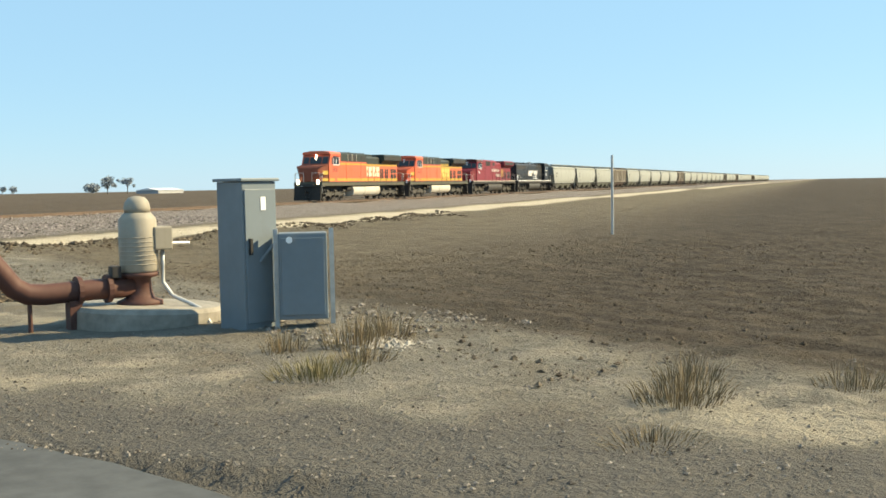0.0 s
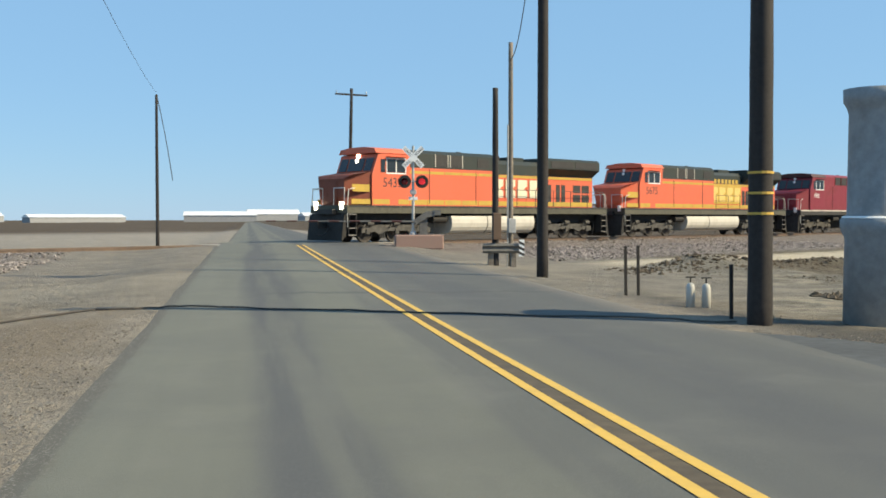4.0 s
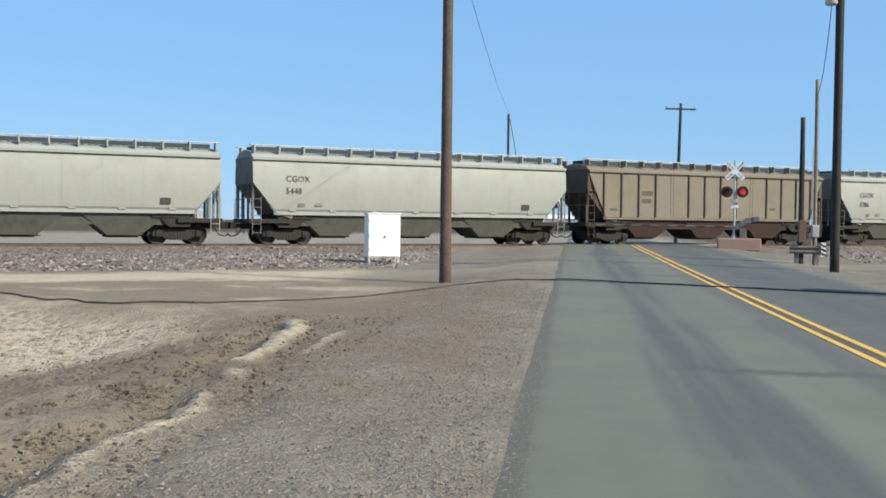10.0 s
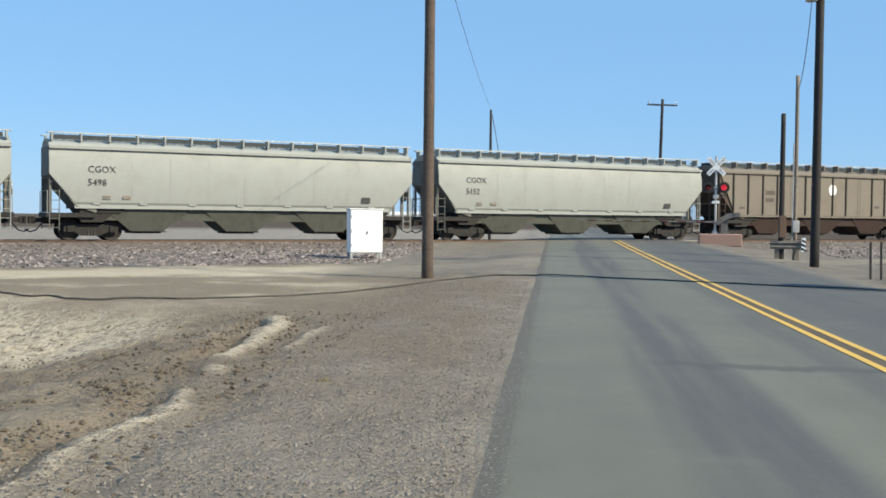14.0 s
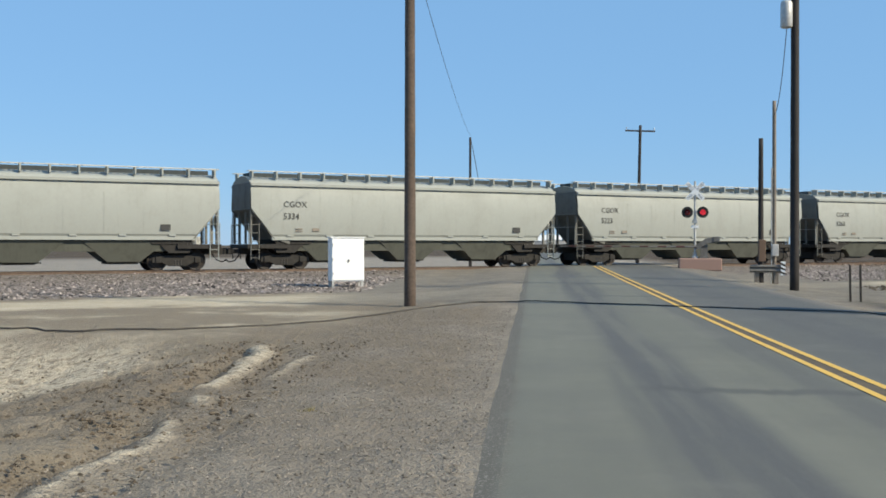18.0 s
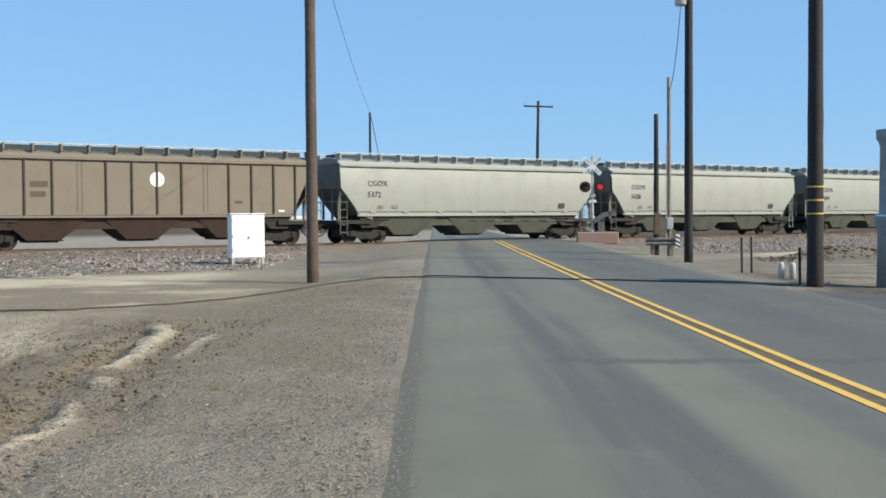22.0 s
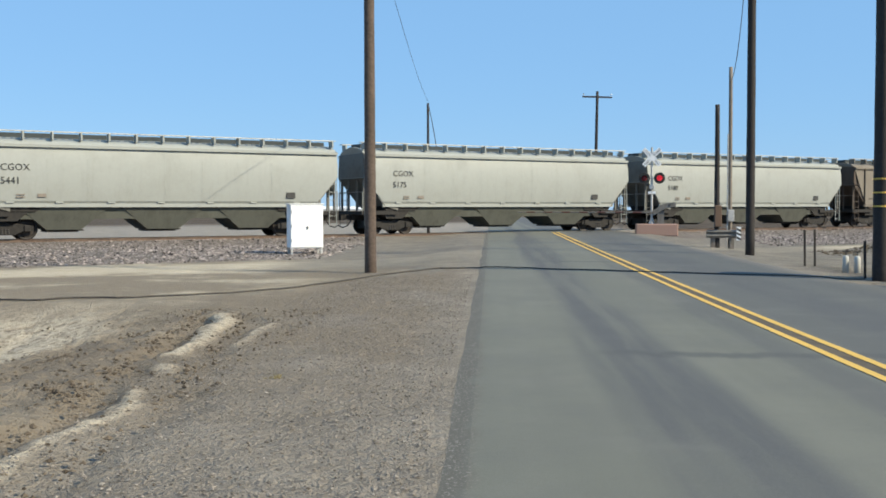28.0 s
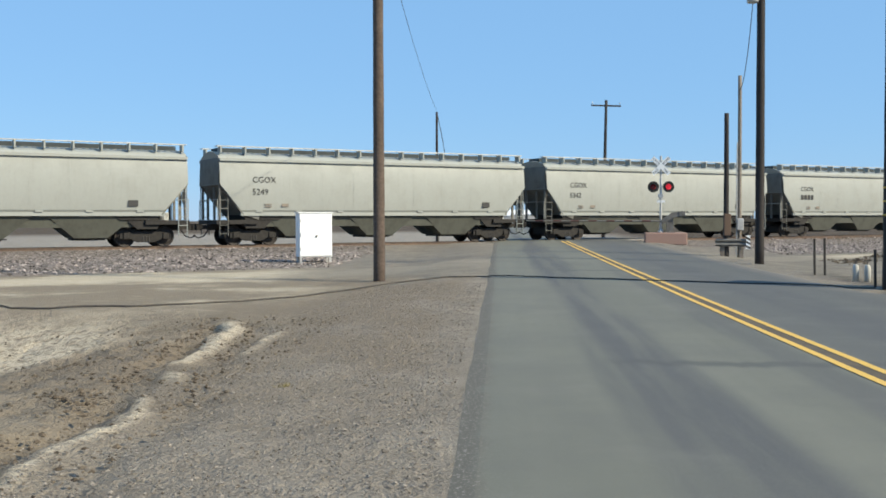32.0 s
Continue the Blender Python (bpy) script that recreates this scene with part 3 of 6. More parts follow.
def build_road():
    ys = [-400, -200, -90, -40, -12] + list(np.arange(-6, 90, 0.5)) + [110, 160, 300, 700]
    xs = [ROAD_L - 0.5, ROAD_L + 0.15, 1.0, ROAD_C, 6.0, ROAD_R - 0.2, ROAD_R + 0.5]
    bm = bmesh.new()
    rows = []
    for y in ys:
        row = []
        for i, x in enumerate(xs):
            ex = 0.0
            if i in (0, len(xs) - 1):
                ex = 0.25 * noise.noise(Vector((x, y * 0.35, 3)))
            crown = 0.03 * (1 - ((x - ROAD_C) / 4.3) ** 2) - (0.055 if i in (0, len(xs) - 1) else 0.0)
            row.append(bm.verts.new((x + ex, y, float(road_z(y, x)) + crown)))
        low = [bm.verts.new((v.co.x, v.co.y, v.co.z - 0.14)) for v in (row[0], row[-1])]
        rows.append([low[0]] + row + [low[1]])
    for r, q in zip(rows, rows[1:]):
        for i in range(len(r) - 1):
            bm.faces.new((r[i], r[i + 1], q[i + 1], q[i]))
    road = part("road", bm, M_ASPHALT)
    tagged(road, "grey two-lane asphalt road with dusty edges", "road", kind="structure")

    def lean(y):
        """The centre lines bear a little to the west as they near the track."""
        return -0.0075 * max(0.0, y - 12.0)

    for k, x0 in enumerate((ROAD_C - 0.20, ROAD_C + 0.08)):
        bm = bmesh.new()
        prev = None
        for y in [-60, -30, -10] + list(np.arange(-6, 57.2, 0.5)):
            cur = [bm.verts.new((x + lean(y), y, float(road_z(y, x)) + 0.03 + 0.006)) for x in (x0 + 0.01, x0 + 0.115)]
            if prev:
                bm.faces.new((prev[0], prev[1], cur[1], cur[0]))
            prev = cur
        part("yellow_line", bm, M_YELLOW, road, "worn yellow centre line")
    bm = bmesh.new()
    prev = None
    for y in [-60, -30, -10] + list(np.arange(-6, 57.2, 0.5)):
        cur = [bm.verts.new((x + lean(y), y, float(road_z(y, x)) + 0.03 + 0.004)) for x in (ROAD_C - 0.08, ROAD_C + 0.08)]
        if prev:
            bm.faces.new((prev[0], prev[1], cur[1], cur[0]))
        prev = cur
    part("dark_centre_strip", bm, M_TARSTRIP, road, "dark brown strip between the yellow lines")
    # asphalt sheet added beside the pump yard, standing in for the road
    bm = bmesh.new()
    edge = [(7.35, -14), (7.35, 23.0), (8.4, 22.3), (9.4, 21.2), (10.3, 20.0), (10.9, 18.8), (11.4, 17.3), (11.8, 16.0), (12.1, 14.8), (12.4, 12.0), (12.5, 8.0), (12.5, -14)]
    fine = []
    for p, q in zip(edge, edge[1:] + edge[:1]):
        n = max(1, int(math.hypot(q[0] - p[0], q[1] - p[1]) / 0.4))
        for i in range(n):
            x, y = p[0] + (q[0] - p[0]) * i / n, p[1] + (q[1] - p[1]) * i / n
            k = 0.12 * noise.noise(Vector((x * 1.3, y * 1.3, 5))) if x > 7.5 else 0.0
            fine.append((x + k, y + k))
    top = [bm.verts.new((x, y, 0.008)) for x, y in fine]
    low = [bm.verts.new((x, y, -0.12)) for x, y in fine]
    bm.faces.new(top[::-1])
    for i in range(len(fine)):
        j = (i + 1) % len(fine)
        bm.faces.new((top[i], top[j], low[j], low[i]))
    bmesh.ops.recalc_face_normals(bm, faces=bm.faces[:])
    part("added_asphalt", bm, M_ADDEDASPHALT, road, "dark grey asphalt added beside the road")
    return road




def build_track():
    tr = thing("railway_track", Matrix(), "single railway track with rusty rails on timber ties", "track", kind="structure")
    z = RAIL
    prof = [(-0.07, -0.17), (0.07, -0.17), (0.07, -0.155), (0.012, -0.13), (0.012, -0.045), (0.036, -0.035), (0.036, 0.0), (-0.036, 0.0),
            (-0.036, -0.035), (-0.012, -0.045), (-0.012, -0.13), (-0.07, -0.155)]
    for off in (-0.75, 0.75):
        bm = bmesh.new()
        pts = [(off + p, z + q) for p, q in prof]
        a, b = track_point(-900), track_point(1800)
        k = len(pts)
        va = [bm.verts.new(a + TN * p + Vector((0, 0, q))) for p, q in pts]
        vb = [bm.verts.new(b + TN * p + Vector((0, 0, q))) for p, q in pts]
        for i in range(k):
            bm.faces.new((va[i], va[(i + 1) % k], vb[(i + 1) % k], vb[i]))
        part("rail", bm, M_RAILTOP, tr, "rust-brown steel rail")
    bm = bmesh.new()
    box(bm, -0.11, 0.11, -1.3, 1.3, -0.34, -0.165)
    first = part("tie", bm, M_TIE, tr)
    rz = math.degrees(math.atan2(TU.y, TU.x))
    s, k = -42.0, 0
    first.matrix_basis = pose(*track_point(s, 0, z), 0, 0, rz)
    for k in range(1, 240):
        s += 0.56
        again("tie", first, tr, pose(*track_point(s, 0.02 * math.sin(k * 3.1), z), 0, 0, rz + 0.6 * math.sin(k * 1.7)))
    bm = bmesh.new()
    for lo, hi in ((-300, -42.3), (s + 0.5, 420)):
        q = lo
        while q < hi:
            box(bm, -0.11, 0.11, -1.3, 1.3, -0.34, -0.165, pose(*track_point(q, 0, z), 0, 0, rz))
            q += 0.56
    tagged(part("timber_ties", bm, M_TIE, tr), kind="stuff")
    # crossing deck between and beside the rails
    for o0, o1 in ((-0.66, -0.02), (0.02, 0.66), (0.84, 1.75), (-1.75, -0.84)):
        for j in range(6):
            s0 = 31.0 + j * 2.0
            bm = bmesh.new()
            box(bm, s0, s0 + 1.97, o0, o1, z - 0.12, z + 0.004, bevel=0)
            p = part("crossing_panel", bm, M_PANEL, tr, "dusty concrete crossing panel" if (j == 0 and o0 == -0.66) else "")
            p.matrix_basis = Matrix.Translation(TB) @ Matrix((( TU.x, TN.x, 0, 0), (TU.y, TN.y, 0, 0), (0, 0, 1, 0), (0, 0, 0, 1)))
    return tr


M_RISER = paint("riser_cream", (0.50, 0.49, 0.45), (0.30, 0.26, 0.21), 0.4, 0.6)
M_TARSTRIP = plain("centre_tar", (0.085, 0.066, 0.042), 0.85, 0, 0.3, 6)
M_ADDEDASPHALT = plain("added_asphalt_grey", (0.078, 0.082, 0.084), 0.85, 0, 0.22, 5, 0.15, 0.3)
M_PANEL = plain("crossing_concrete", (0.27, 0.25, 0.22), 0.9, 0, 0.2, 6)


def scatter(name, label, material, count, place, size, seed, parent=None):
    """Loose stones or clods, one mesh of many small lumps."""
    rng = np.random.RandomState(seed)
    base = np.array([(1, 0, 0), (-1, 0, 0), (0, 1, 0), (0, -1, 0), (0, 0, 0.8), (0, 0, -0.5)], float)
    tri = np.array([(0, 2, 4), (2, 1, 4), (1, 3, 4), (3, 0, 4), (2, 0, 5), (1, 2, 5), (3, 1, 5), (0, 3, 5)])
    vs, fs = [], []
    k = 0
    while k < count:
        x, y = place(rng)
        if ROAD_L - 0.1 < x < ROAD_R + 0.1:
            continue
        r = size[0] + (size[1] - size[0]) * rng.rand() ** 3
        v = base * (r * (0.6 + 0.7 * rng.rand(6, 1))) * np.array([1, 0.6 + 0.5 * rng.rand(), 0.5 + 0.4 * rng.rand()])
        a = rng.rand() * 6.28
        c, s = math.cos(a), math.sin(a)
        v = v @ np.array([[c, s, 0], [-s, c, 0], [0, 0, 1]])
        vs.append(v + np.array([x, y, 0]))
        fs.append(tri + 6 * k)
        k += 1
    V = np.concatenate(vs)
    zc = ground_z(V[:, 0], V[:, 1]).reshape(-1, 6).mean(1)
    V[:, 2] += np.repeat(zc, 6) + 0.01
    me = bpy.data.meshes.new(name)
    me.from_pydata(V.tolist(), [], np.concatenate(fs).tolist())
    me.materials.append(material)
    return tagged(new(name, me), label, "stones", kind="stuff")


# ---------------------------------------------------------------- poles, wires, signal, cabinets
def sway_pole(name, x, y, height, r0, r1, material, label, lean=(0, 0)):
    z0 = gz(x, y)
    po = thing(name, pose(x, y, z0, lean[0], lean[1]), label, "utility pole")
    bm = bmesh.new()
    prof = []
    for i in range(13):
        f = i / 12
        prof.append(((r0 + (r1 - r0) * f) * (1 + 0.02 * math.sin(i * 2.3)), -0.4 + (height + 0.4) * f))
    lathe(bm, prof, 14)
    part("shaft", bm, material, po, smooth=True)
    return po


def crossarm(po, z, half, material, az=0.0, pins=2):
    bm = bmesh.new()
    box(bm, -half, half, -0.06, 0.06, z - 0.07, z + 0.07, bevel=0.01)
    arm = part("crossarm", bm, material, po)
    arm.matrix_basis = pose(0, 0, 0, 0, 0, az)
    for i in range(pins):
        x = -half + 0.1 + (2 * half - 0.2) * i / (pins - 1)
        bm = bmesh.new()
        lathe(bm, [(0.02, z + 0.07), (0.02, z + 0.17), (0.05, z + 0.19), (0.055, z + 0.25), (0.03, z + 0.30)], 8)
        ins = part("insulator", bm, M_GALV, arm)
        ins.matrix_basis = pose(x, 0, 0)
    return arm


def wire(points, r=0.010, label="thin dark overhead wire"):
    bm = bmesh.new()
    pipe_run(bm, points, r, 5)
    ob = part("overhead_wire", bm, M_WIRE)
    return tagged(ob, label, "wire")


def sag(p, q, drop, n=14):
    p, q = Vector(p), Vector(q)
    return [p.lerp(q, i / n) - Vector((0, 0, drop * 4 * (i / n) * (1 - i / n))) for i in range(n + 1)]


def build_white_cabinet():
    x, y = -7.0, 38.6
    z = gz(x, y)
    c = thing("equipment_cabinet", pose(x, y, z, 0, 0, 24), "white enamelled metal trackside equipment cabinet on short legs", "cabinet")
    bm = bmesh.new()
    box(bm, -0.62, 0.62, -0.30, 0.30, 0.22, 1.83, bevel=0.015)
    part("body", bm, M_WHITE, c)
    bm = bmesh.new()
    box(bm, -0.66, 0.66, -0.34, 0.34, 1.832, 1.87, bevel=0.01)
    part("roof", bm, M_WHITE, c)
    bm = bmesh.new()
    box(bm, -0.60, 0.60, -0.325, -0.302, 0.26, 1.80, bevel=0.006)
    door = part("door", bm, M_WHITE, c)
    bm = bmesh.new()
    rod(bm, (0.02, -0.328, 0.98), (0.02, -0.355, 0.98), 0.022, seg=10)
    box(bm, -0.0, 0.04, -0.37, -0.352, 0.94, 1.03)
    part("handle", bm, M_DARK, door, "dark door handle")
    for px in (-0.56, 0.56):
        for py in (-0.24, 0.24):
            bm = bmesh.new()
            box(bm, px - 0.04, px + 0.04, py - 0.04, py + 0.04, -0.1, 0.218)
            part("leg", bm, M_GALV, c)
    for zz in (0.5, 1.03, 1.56):
        bm = bmesh.new()
        rod(bm, (-0.575, -0.33, zz - 0.06), (-0.575, -0.33, zz + 0.06), 0.014, seg=8)
        part("hinge", bm, M_GALV, c)


def build_signal():
    x, y = 8.55, 56.6
    z = gz(x, y)
    s = thing("crossing_signal", pose(x, y, z, 0, 0, -6), "railway crossing signal with crossbuck and paired red flashing lamps", "signal")
    bm = bmesh.new()
    box(bm, -0.85, 1.35, -0.7, 0.7, -0.1, 0.55, bevel=0.05)
    part("plinth", bm, M_RUSTBOX, s, "faded red-brown concrete plinth")
    bm = bmesh.new()
    rod(bm, (0, 0, 0.552), (0, 0, 4.65), 0.065, 0.06, 14)
    part("mast", bm, M_GALV, s)
    bm = bmesh.new()
    lathe(bm, [(0.17, 0.552), (0.17, 0.62), (0.09, 0.72), (0.09, 0.86)], 12)
    part("mast_foot", bm, M_GALV, s)
    for k, tilt in enumerate((45, -45)):
        bm = bmesh.new()
        box(bm, -0.62, 0.62, -0.10 - 0.012 * k, -0.085 - 0.012 * k, -0.115, 0.115, bevel=0)
        blade = part("crossbuck_blade", bm, M_WHITE, s, "white crossbuck blade with black letters")
        blade.matrix_basis = pose(0, 0, 4.12, 0, tilt, 0)
        if k == 1:
            letters("lettering", "RAIL", 0.18, M_DARK, blade, pose(-0.56, -0.114, -0.065, 90, 0, 0), 0.002)
            letters("lettering", "ROAD", 0.18, M_DARK, blade, pose(0.12, -0.114, -0.065, 90, 0, 0), 0.002)
        else:
            letters("lettering", "CROSS", 0.18, M_DARK, blade, pose(-0.56, -0.102, -0.065, 90, 0, 0), 0.002)
            letters("lettering", "ING", 0.18, M_DARK, blade, pose(0.22, -0.102, -0.065, 90, 0, 0), 0.002)
    bm = bmesh.new()
    rod(bm, (-0.42, -0.06, 3.0), (0.42, -0.06, 3.0), 0.03, seg=8)
    part("lamp_arm", bm, M_GALV, s)
    for k, px in enumerate((-0.40, 0.40)):
        bm = bmesh.new()
        m = pose(px, -0.09, 3.0, 90, 0, 0)
        lathe(bm, [(0.30, 0.0), (0.30, 0.02)], 22, m)
        disc = part("lamp_backing", bm, M_DARK, s, "black round lamp backing")
        bm = bmesh.new()
        lathe(bm, [(0.15, 0.021), (0.145, 0.05), (0.10, 0.075), (0.03, 0.085)], 18, m)
        part("lamp_lens", bm, M_RED if k else M_REDOFF, disc, "lit red lens" if k else "unlit dark red lens", smooth=True)
        bm = bmesh.new()
        for i in range(9):
            a0, a1 = math.pi * i / 9, math.pi * (i + 1) / 9
            q = [(0.17 * math.cos(t), r, 0.17 * math.sin(t)) for t, r in ((a0, 0), (a1, 0), (a1, -0.24), (a0, -0.24))]
            bm.faces.new([bm.verts.new((px + p[0], -0.115 + p[1], 3.0 + p[2])) for p in q])
        part("visor", bm, M_DARK, disc)
    bm = bmesh.new()
    box(bm, -0.14, 0.14, -0.16, 0.07, 2.42, 2.62, bevel=0.02)
    part("junction_box", bm, M_GALV, s)
    bm = bmesh.new()
    box(bm, -0.2, 0.2, -0.06, 0.03, 2.16, 2.30)
    part("track_count_sign", bm, M_WHITE, s)
    # gate mechanism with its counterweights
    bm = bmesh.new()
    box(bm, 0.22, 0.72, -0.28, 0.28, 0.552, 0.62)
    box(bm, 0.30, 0.64, -0.22, 0.22, 0.62, 1.45, bevel=0)
    part("gate_machine", bm, M_WEATHERED, s, "weathered grey gate mechanism")
    bm = bmesh.new()
    prism(bm, [(0.1, 1.0), (0.65, 1.35), (1.1, 1.45), (1.15, 1.7), (0.6, 1.62), (0.05, 1.25)], -0.33, -0.28)
    prism(bm, [(0.1, 1.0), (0.65, 1.35), (1.1, 1.45), (1.15, 1.7), (0.6, 1.62), (0.05, 1.25)], 0.28, 0.33)
    box(bm, 0.95, 1.25, -0.36, 0.36, 1.45, 1.68)
    part("counterweight", bm, M_WEATHERED, s)
    bm = bmesh.new()
    rod(bm, (0.1, -0.30, 1.16), (-7.2, -0.30, 1.20), 0.045, 0.022, 8)
    arm = part("gate_arm", bm, M_ARM, s, "lowered weathered gate arm with dark bands")
    for i in range(7):
        bm = bmesh.new()
        x0 = -0.55 - i * 0.95
        rod(bm, (x0, -0.30, 1.164 - x0 * 0.0055), (x0 - 0.45, -0.30, 1.166 - x0 * 0.0055), 0.048 - 0.003 * i, seg=8)
        part("band", bm, M_REDBAND, arm)


M_REDBAND = paint("gate_band", (0.09, 0.035, 0.03), (0.06, 0.05, 0.045), 0.5)
M_WEATHERED = plain("weathered_rail_steel", (0.15, 0.145, 0.135), 0.7, 0.3, 0.3, 6)
M_ARM = plain("gate_arm_grey", (0.15, 0.145, 0.135), 0.7)


def build_guardrail():
    x, y = 8.75, 40.3
    g = thing("guardrail_stub", pose(x, y, gz(x, y), 0, 0, -6), "short weathered grey guardrail stub with striped marker", "guardrail")
    bm = bmesh.new()
    pts = [(-0.055, 0.40), (-0.10, 0.47), (-0.04, 0.55), (-0.10, 0.63), (-0.055, 0.70), (-0.035, 0.70), (-0.075, 0.63), (-0.015, 0.55), (-0.075, 0.47), (-0.035, 0.40)]
    prism(bm, [(p[0] - 0.08, p[1]) for p in pts], -0.62, 0.55, 'x')
    part("beam", bm, M_WEATHERED, g)
    for px in (-0.35, 0.35):
        bm = bmesh.new()
        box(bm, px - 0.08, px + 0.08, -0.08, 0.12, -0.3, 0.70)
        part("post", bm, M_GREYWOOD, g)
    bm = bmesh.new()
    box(bm, 0.50, 0.66, -0.21, -0.19, 0.30, 0.82)
    mk = part("marker", bm, M_WHITE, g, "black and white striped end marker")
    for i in range(3):
        bm = bmesh.new()
        zz = 0.38 + i * 0.16
        v = [bm.verts.new(p) for p in ((0.50, -0.213, zz), (0.66, -0.213, zz - 0.08), (0.66, -0.213, zz), (0.50, -0.213, zz + 0.08))]
        bm.faces.new(v)
        part("stripe", bm, M_DARK, mk)


def build_poles():
    p = sway_pole("utility_pole", -3.19, 26.9, 9.7, 0.155, 0.125, M_WOOD, "brown weathered wooden utility pole beside the road")
    near = sway_pole("utility_pole", 8.48, 23.3, 8.0, 0.185, 0.15, M_DARKWOOD, "dark creosoted utility pole with yellow bands")
    for zz in (1.62, 1.92, 2.22):
        bm = bmesh.new()
        lathe(bm, [(0.188, zz), (0.188, zz + 0.035)], 16)
        part("band", bm, M_YELLOW, near, "yellow reflective band")
    bm = bmesh.new()
    pipe_run(bm, [(-0.12, -0.1, 7.05), (-0.36, -0.12, 6.92), (-0.44, -0.12, 7.2), (-0.28, -0.12, 7.75)], 0.015, 6)
    part("drip_loop", bm, M_WIRE, near)
    dark = sway_pole("utility_pole", 8.4, 34.6, 11.6, 0.15, 0.125, M_DARKWOOD, "dark creosoted utility pole with a transformer", (0.3, 0.0))
    bm = bmesh.new()
    lathe(bm, [(0.17, 0), (0.19, 0.04), (0.19, 0.78), (0.15, 0.86), (0.05, 0.88)], 14, pose(-0.30, -0.12, 8.45))
    part("transformer", bm, M_GALV, dark, "grey transformer can", smooth=True)
    post = sway_pole("signal_post", 8.55, 40.35, 5.45, 0.115, 0.085, M_DARKWOOD, "short dark cut-off wooden post")
    bm = bmesh.new()
    box(bm, -0.13, 0.13, -0.26, -0.12, 0.80, 1.62, bevel=0.02)
    part("meter_box", bm, M_RUSTDARK, post, "brown rusty meter box")
    thin = sway_pole("service_pole", 9.1, 40.6, 6.95, 0.085, 0.07, M_GREYWOOD, "thin grey wooden service pole with conduit")
    bm = bmesh.new()
    rod(bm, (-0.11, -0.04, 0), (-0.10, -0.04, 4.4), 0.025, seg=8)
    part("conduit", bm, M_GALV, thin)
    bm = bmesh.new()
    box(bm, -0.13, 0.12, -0.22, -0.09, 1.05, 1.50, bevel=0.02)
    part("meter_box", bm, M_GALV, thin)
    tee = sway_pole("utility_pole", 9.19, 94.5, 12.4, 0.17, 0.12, M_DARKWOOD, "distant wooden pole with a single crossarm", (0, 1.2))
    crossarm(tee, 11.9, 1.35, M_DARKWOOD, 8, 3)
    far = sway_pole("utility_pole", -5.18, 84.8, 10.6, 0.13, 0.09, M_DARKWOOD, "distant slender dark wooden pole")
    # leads: from far pole over to the near west pole, drop wires on the east side
    wire(sag((-5.18, 84.8, 10.5), (-3.19, 26.9, 9.45), 0.5), 0.010)
    wire(sag((-3.19, 26.9, 9.45), (2.0, -30.0, 10.0), 0.5), 0.013)
    wire(sag((-5.18, 84.8, 10.4), (-4.2, 86.0, 4.4), -0.4), 0.03, "guy wire of the distant pole")
    wire(sag((8.2, 34.5, 9.6), (9.05, 40.5, 6.5), 0.9), 0.014)
    wire(sag((8.48, 23.3, 7.8), (8.4, 34.6, 11.4), 0.15), 0.012)
    # wooden stakes and white well caps beside the near pole
    for x, y, h in ((8.46, 28.8, 0.98), (8.76, 28.9, 1.0), (8.42, 24.1, 0.85)):
        st = thing("stake", pose(x, y, gz(x, y), 2, -1.5), "thin dark wooden stake", "stake", "stakes by the road")
        bm = bmesh.new()
        box(bm, -0.025, 0.025, -0.02, 0.02, -0.2, h)
        part("shaft", bm, M_DARKWOOD, st)
    for x, y in ((8.72, 26.3), (8.97, 26.2)):
        b = thing("valve_riser", pose(x, y, gz(x, y)), "white capped irrigation riser with a tee handle", "valve", "risers beside the pole")
        bm = bmesh.new()
        lathe(bm, [(0.075, -0.1), (0.075, 0.34), (0.06, 0.40), (0.02, 0.42)], 14)
        part("riser", bm, M_RISER, b, smooth=True)
        bm = bmesh.new()
        rod(bm, (0, 0, 0.42), (0, 0, 0.52), 0.016, seg=6)
        rod(bm, (-0.09, 0, 0.52), (0.09, 0, 0.52), 0.014, seg=6)
        part("tee_handle", bm, M_DARK, b)


M_RUSTDARK = paint("rusty_box", (0.13, 0.085, 0.06), (0.07, 0.05, 0.04), 0.6, 0.8)


def build_dark_line():
    # the road stretch stands in for the banded pole's cast shadow
    pts = [(8.2, 23.45), (7.6, 23.68), (6.0, 24.32), (4.0, 25.12), (2.0, 25.95), (0.6, 26.55), (-0.4, 26.95), (-1.6, 26.6), (-2.7, 25.6), (-3.3, 24.0), (-4.2, 21.6), (-5.4, 19.9), (-7.0, 19.0), (-8.6, 18.8), (-10.2, 19.3), (-12.0, 20.6)]
    line = []
    for p, q in zip(pts, pts[1:]):
        for i in range(6):
            f = i / 6
            x, y = p[0] + (q[0] - p[0]) * f, p[1] + (q[1] - p[1]) * f
            y += 0.07 * math.sin(x * 3.1) + 0.05 * math.sin(x * 7.7) + 0.03 * math.sin(x * 17.3)
            z = float(road_z(y, x)) + 0.03 if ROAD_L < x < ROAD_R else gz(x, y) + 0.012
            line.append((x, y, z + 0.012))
    bm = bmesh.new()
    pipe_run(bm, line, 0.015, 6)
    hose = tagged(part("ground_hose", bm, M_DARKLINE), "thin dark line over road and verge, pole shadow on the road", "hose")
    bm = bmesh.new()
    pipe_run(bm, [p for p in line if p[0] < ROAD_L - 0.1], 0.019, 6)
    part("verge_line", bm, M_DARKLINE, hose)


M_DARKLINE = plain("dark_line", (0.060, 0.052, 0.045), 0.8, 0, 0.3, 6)


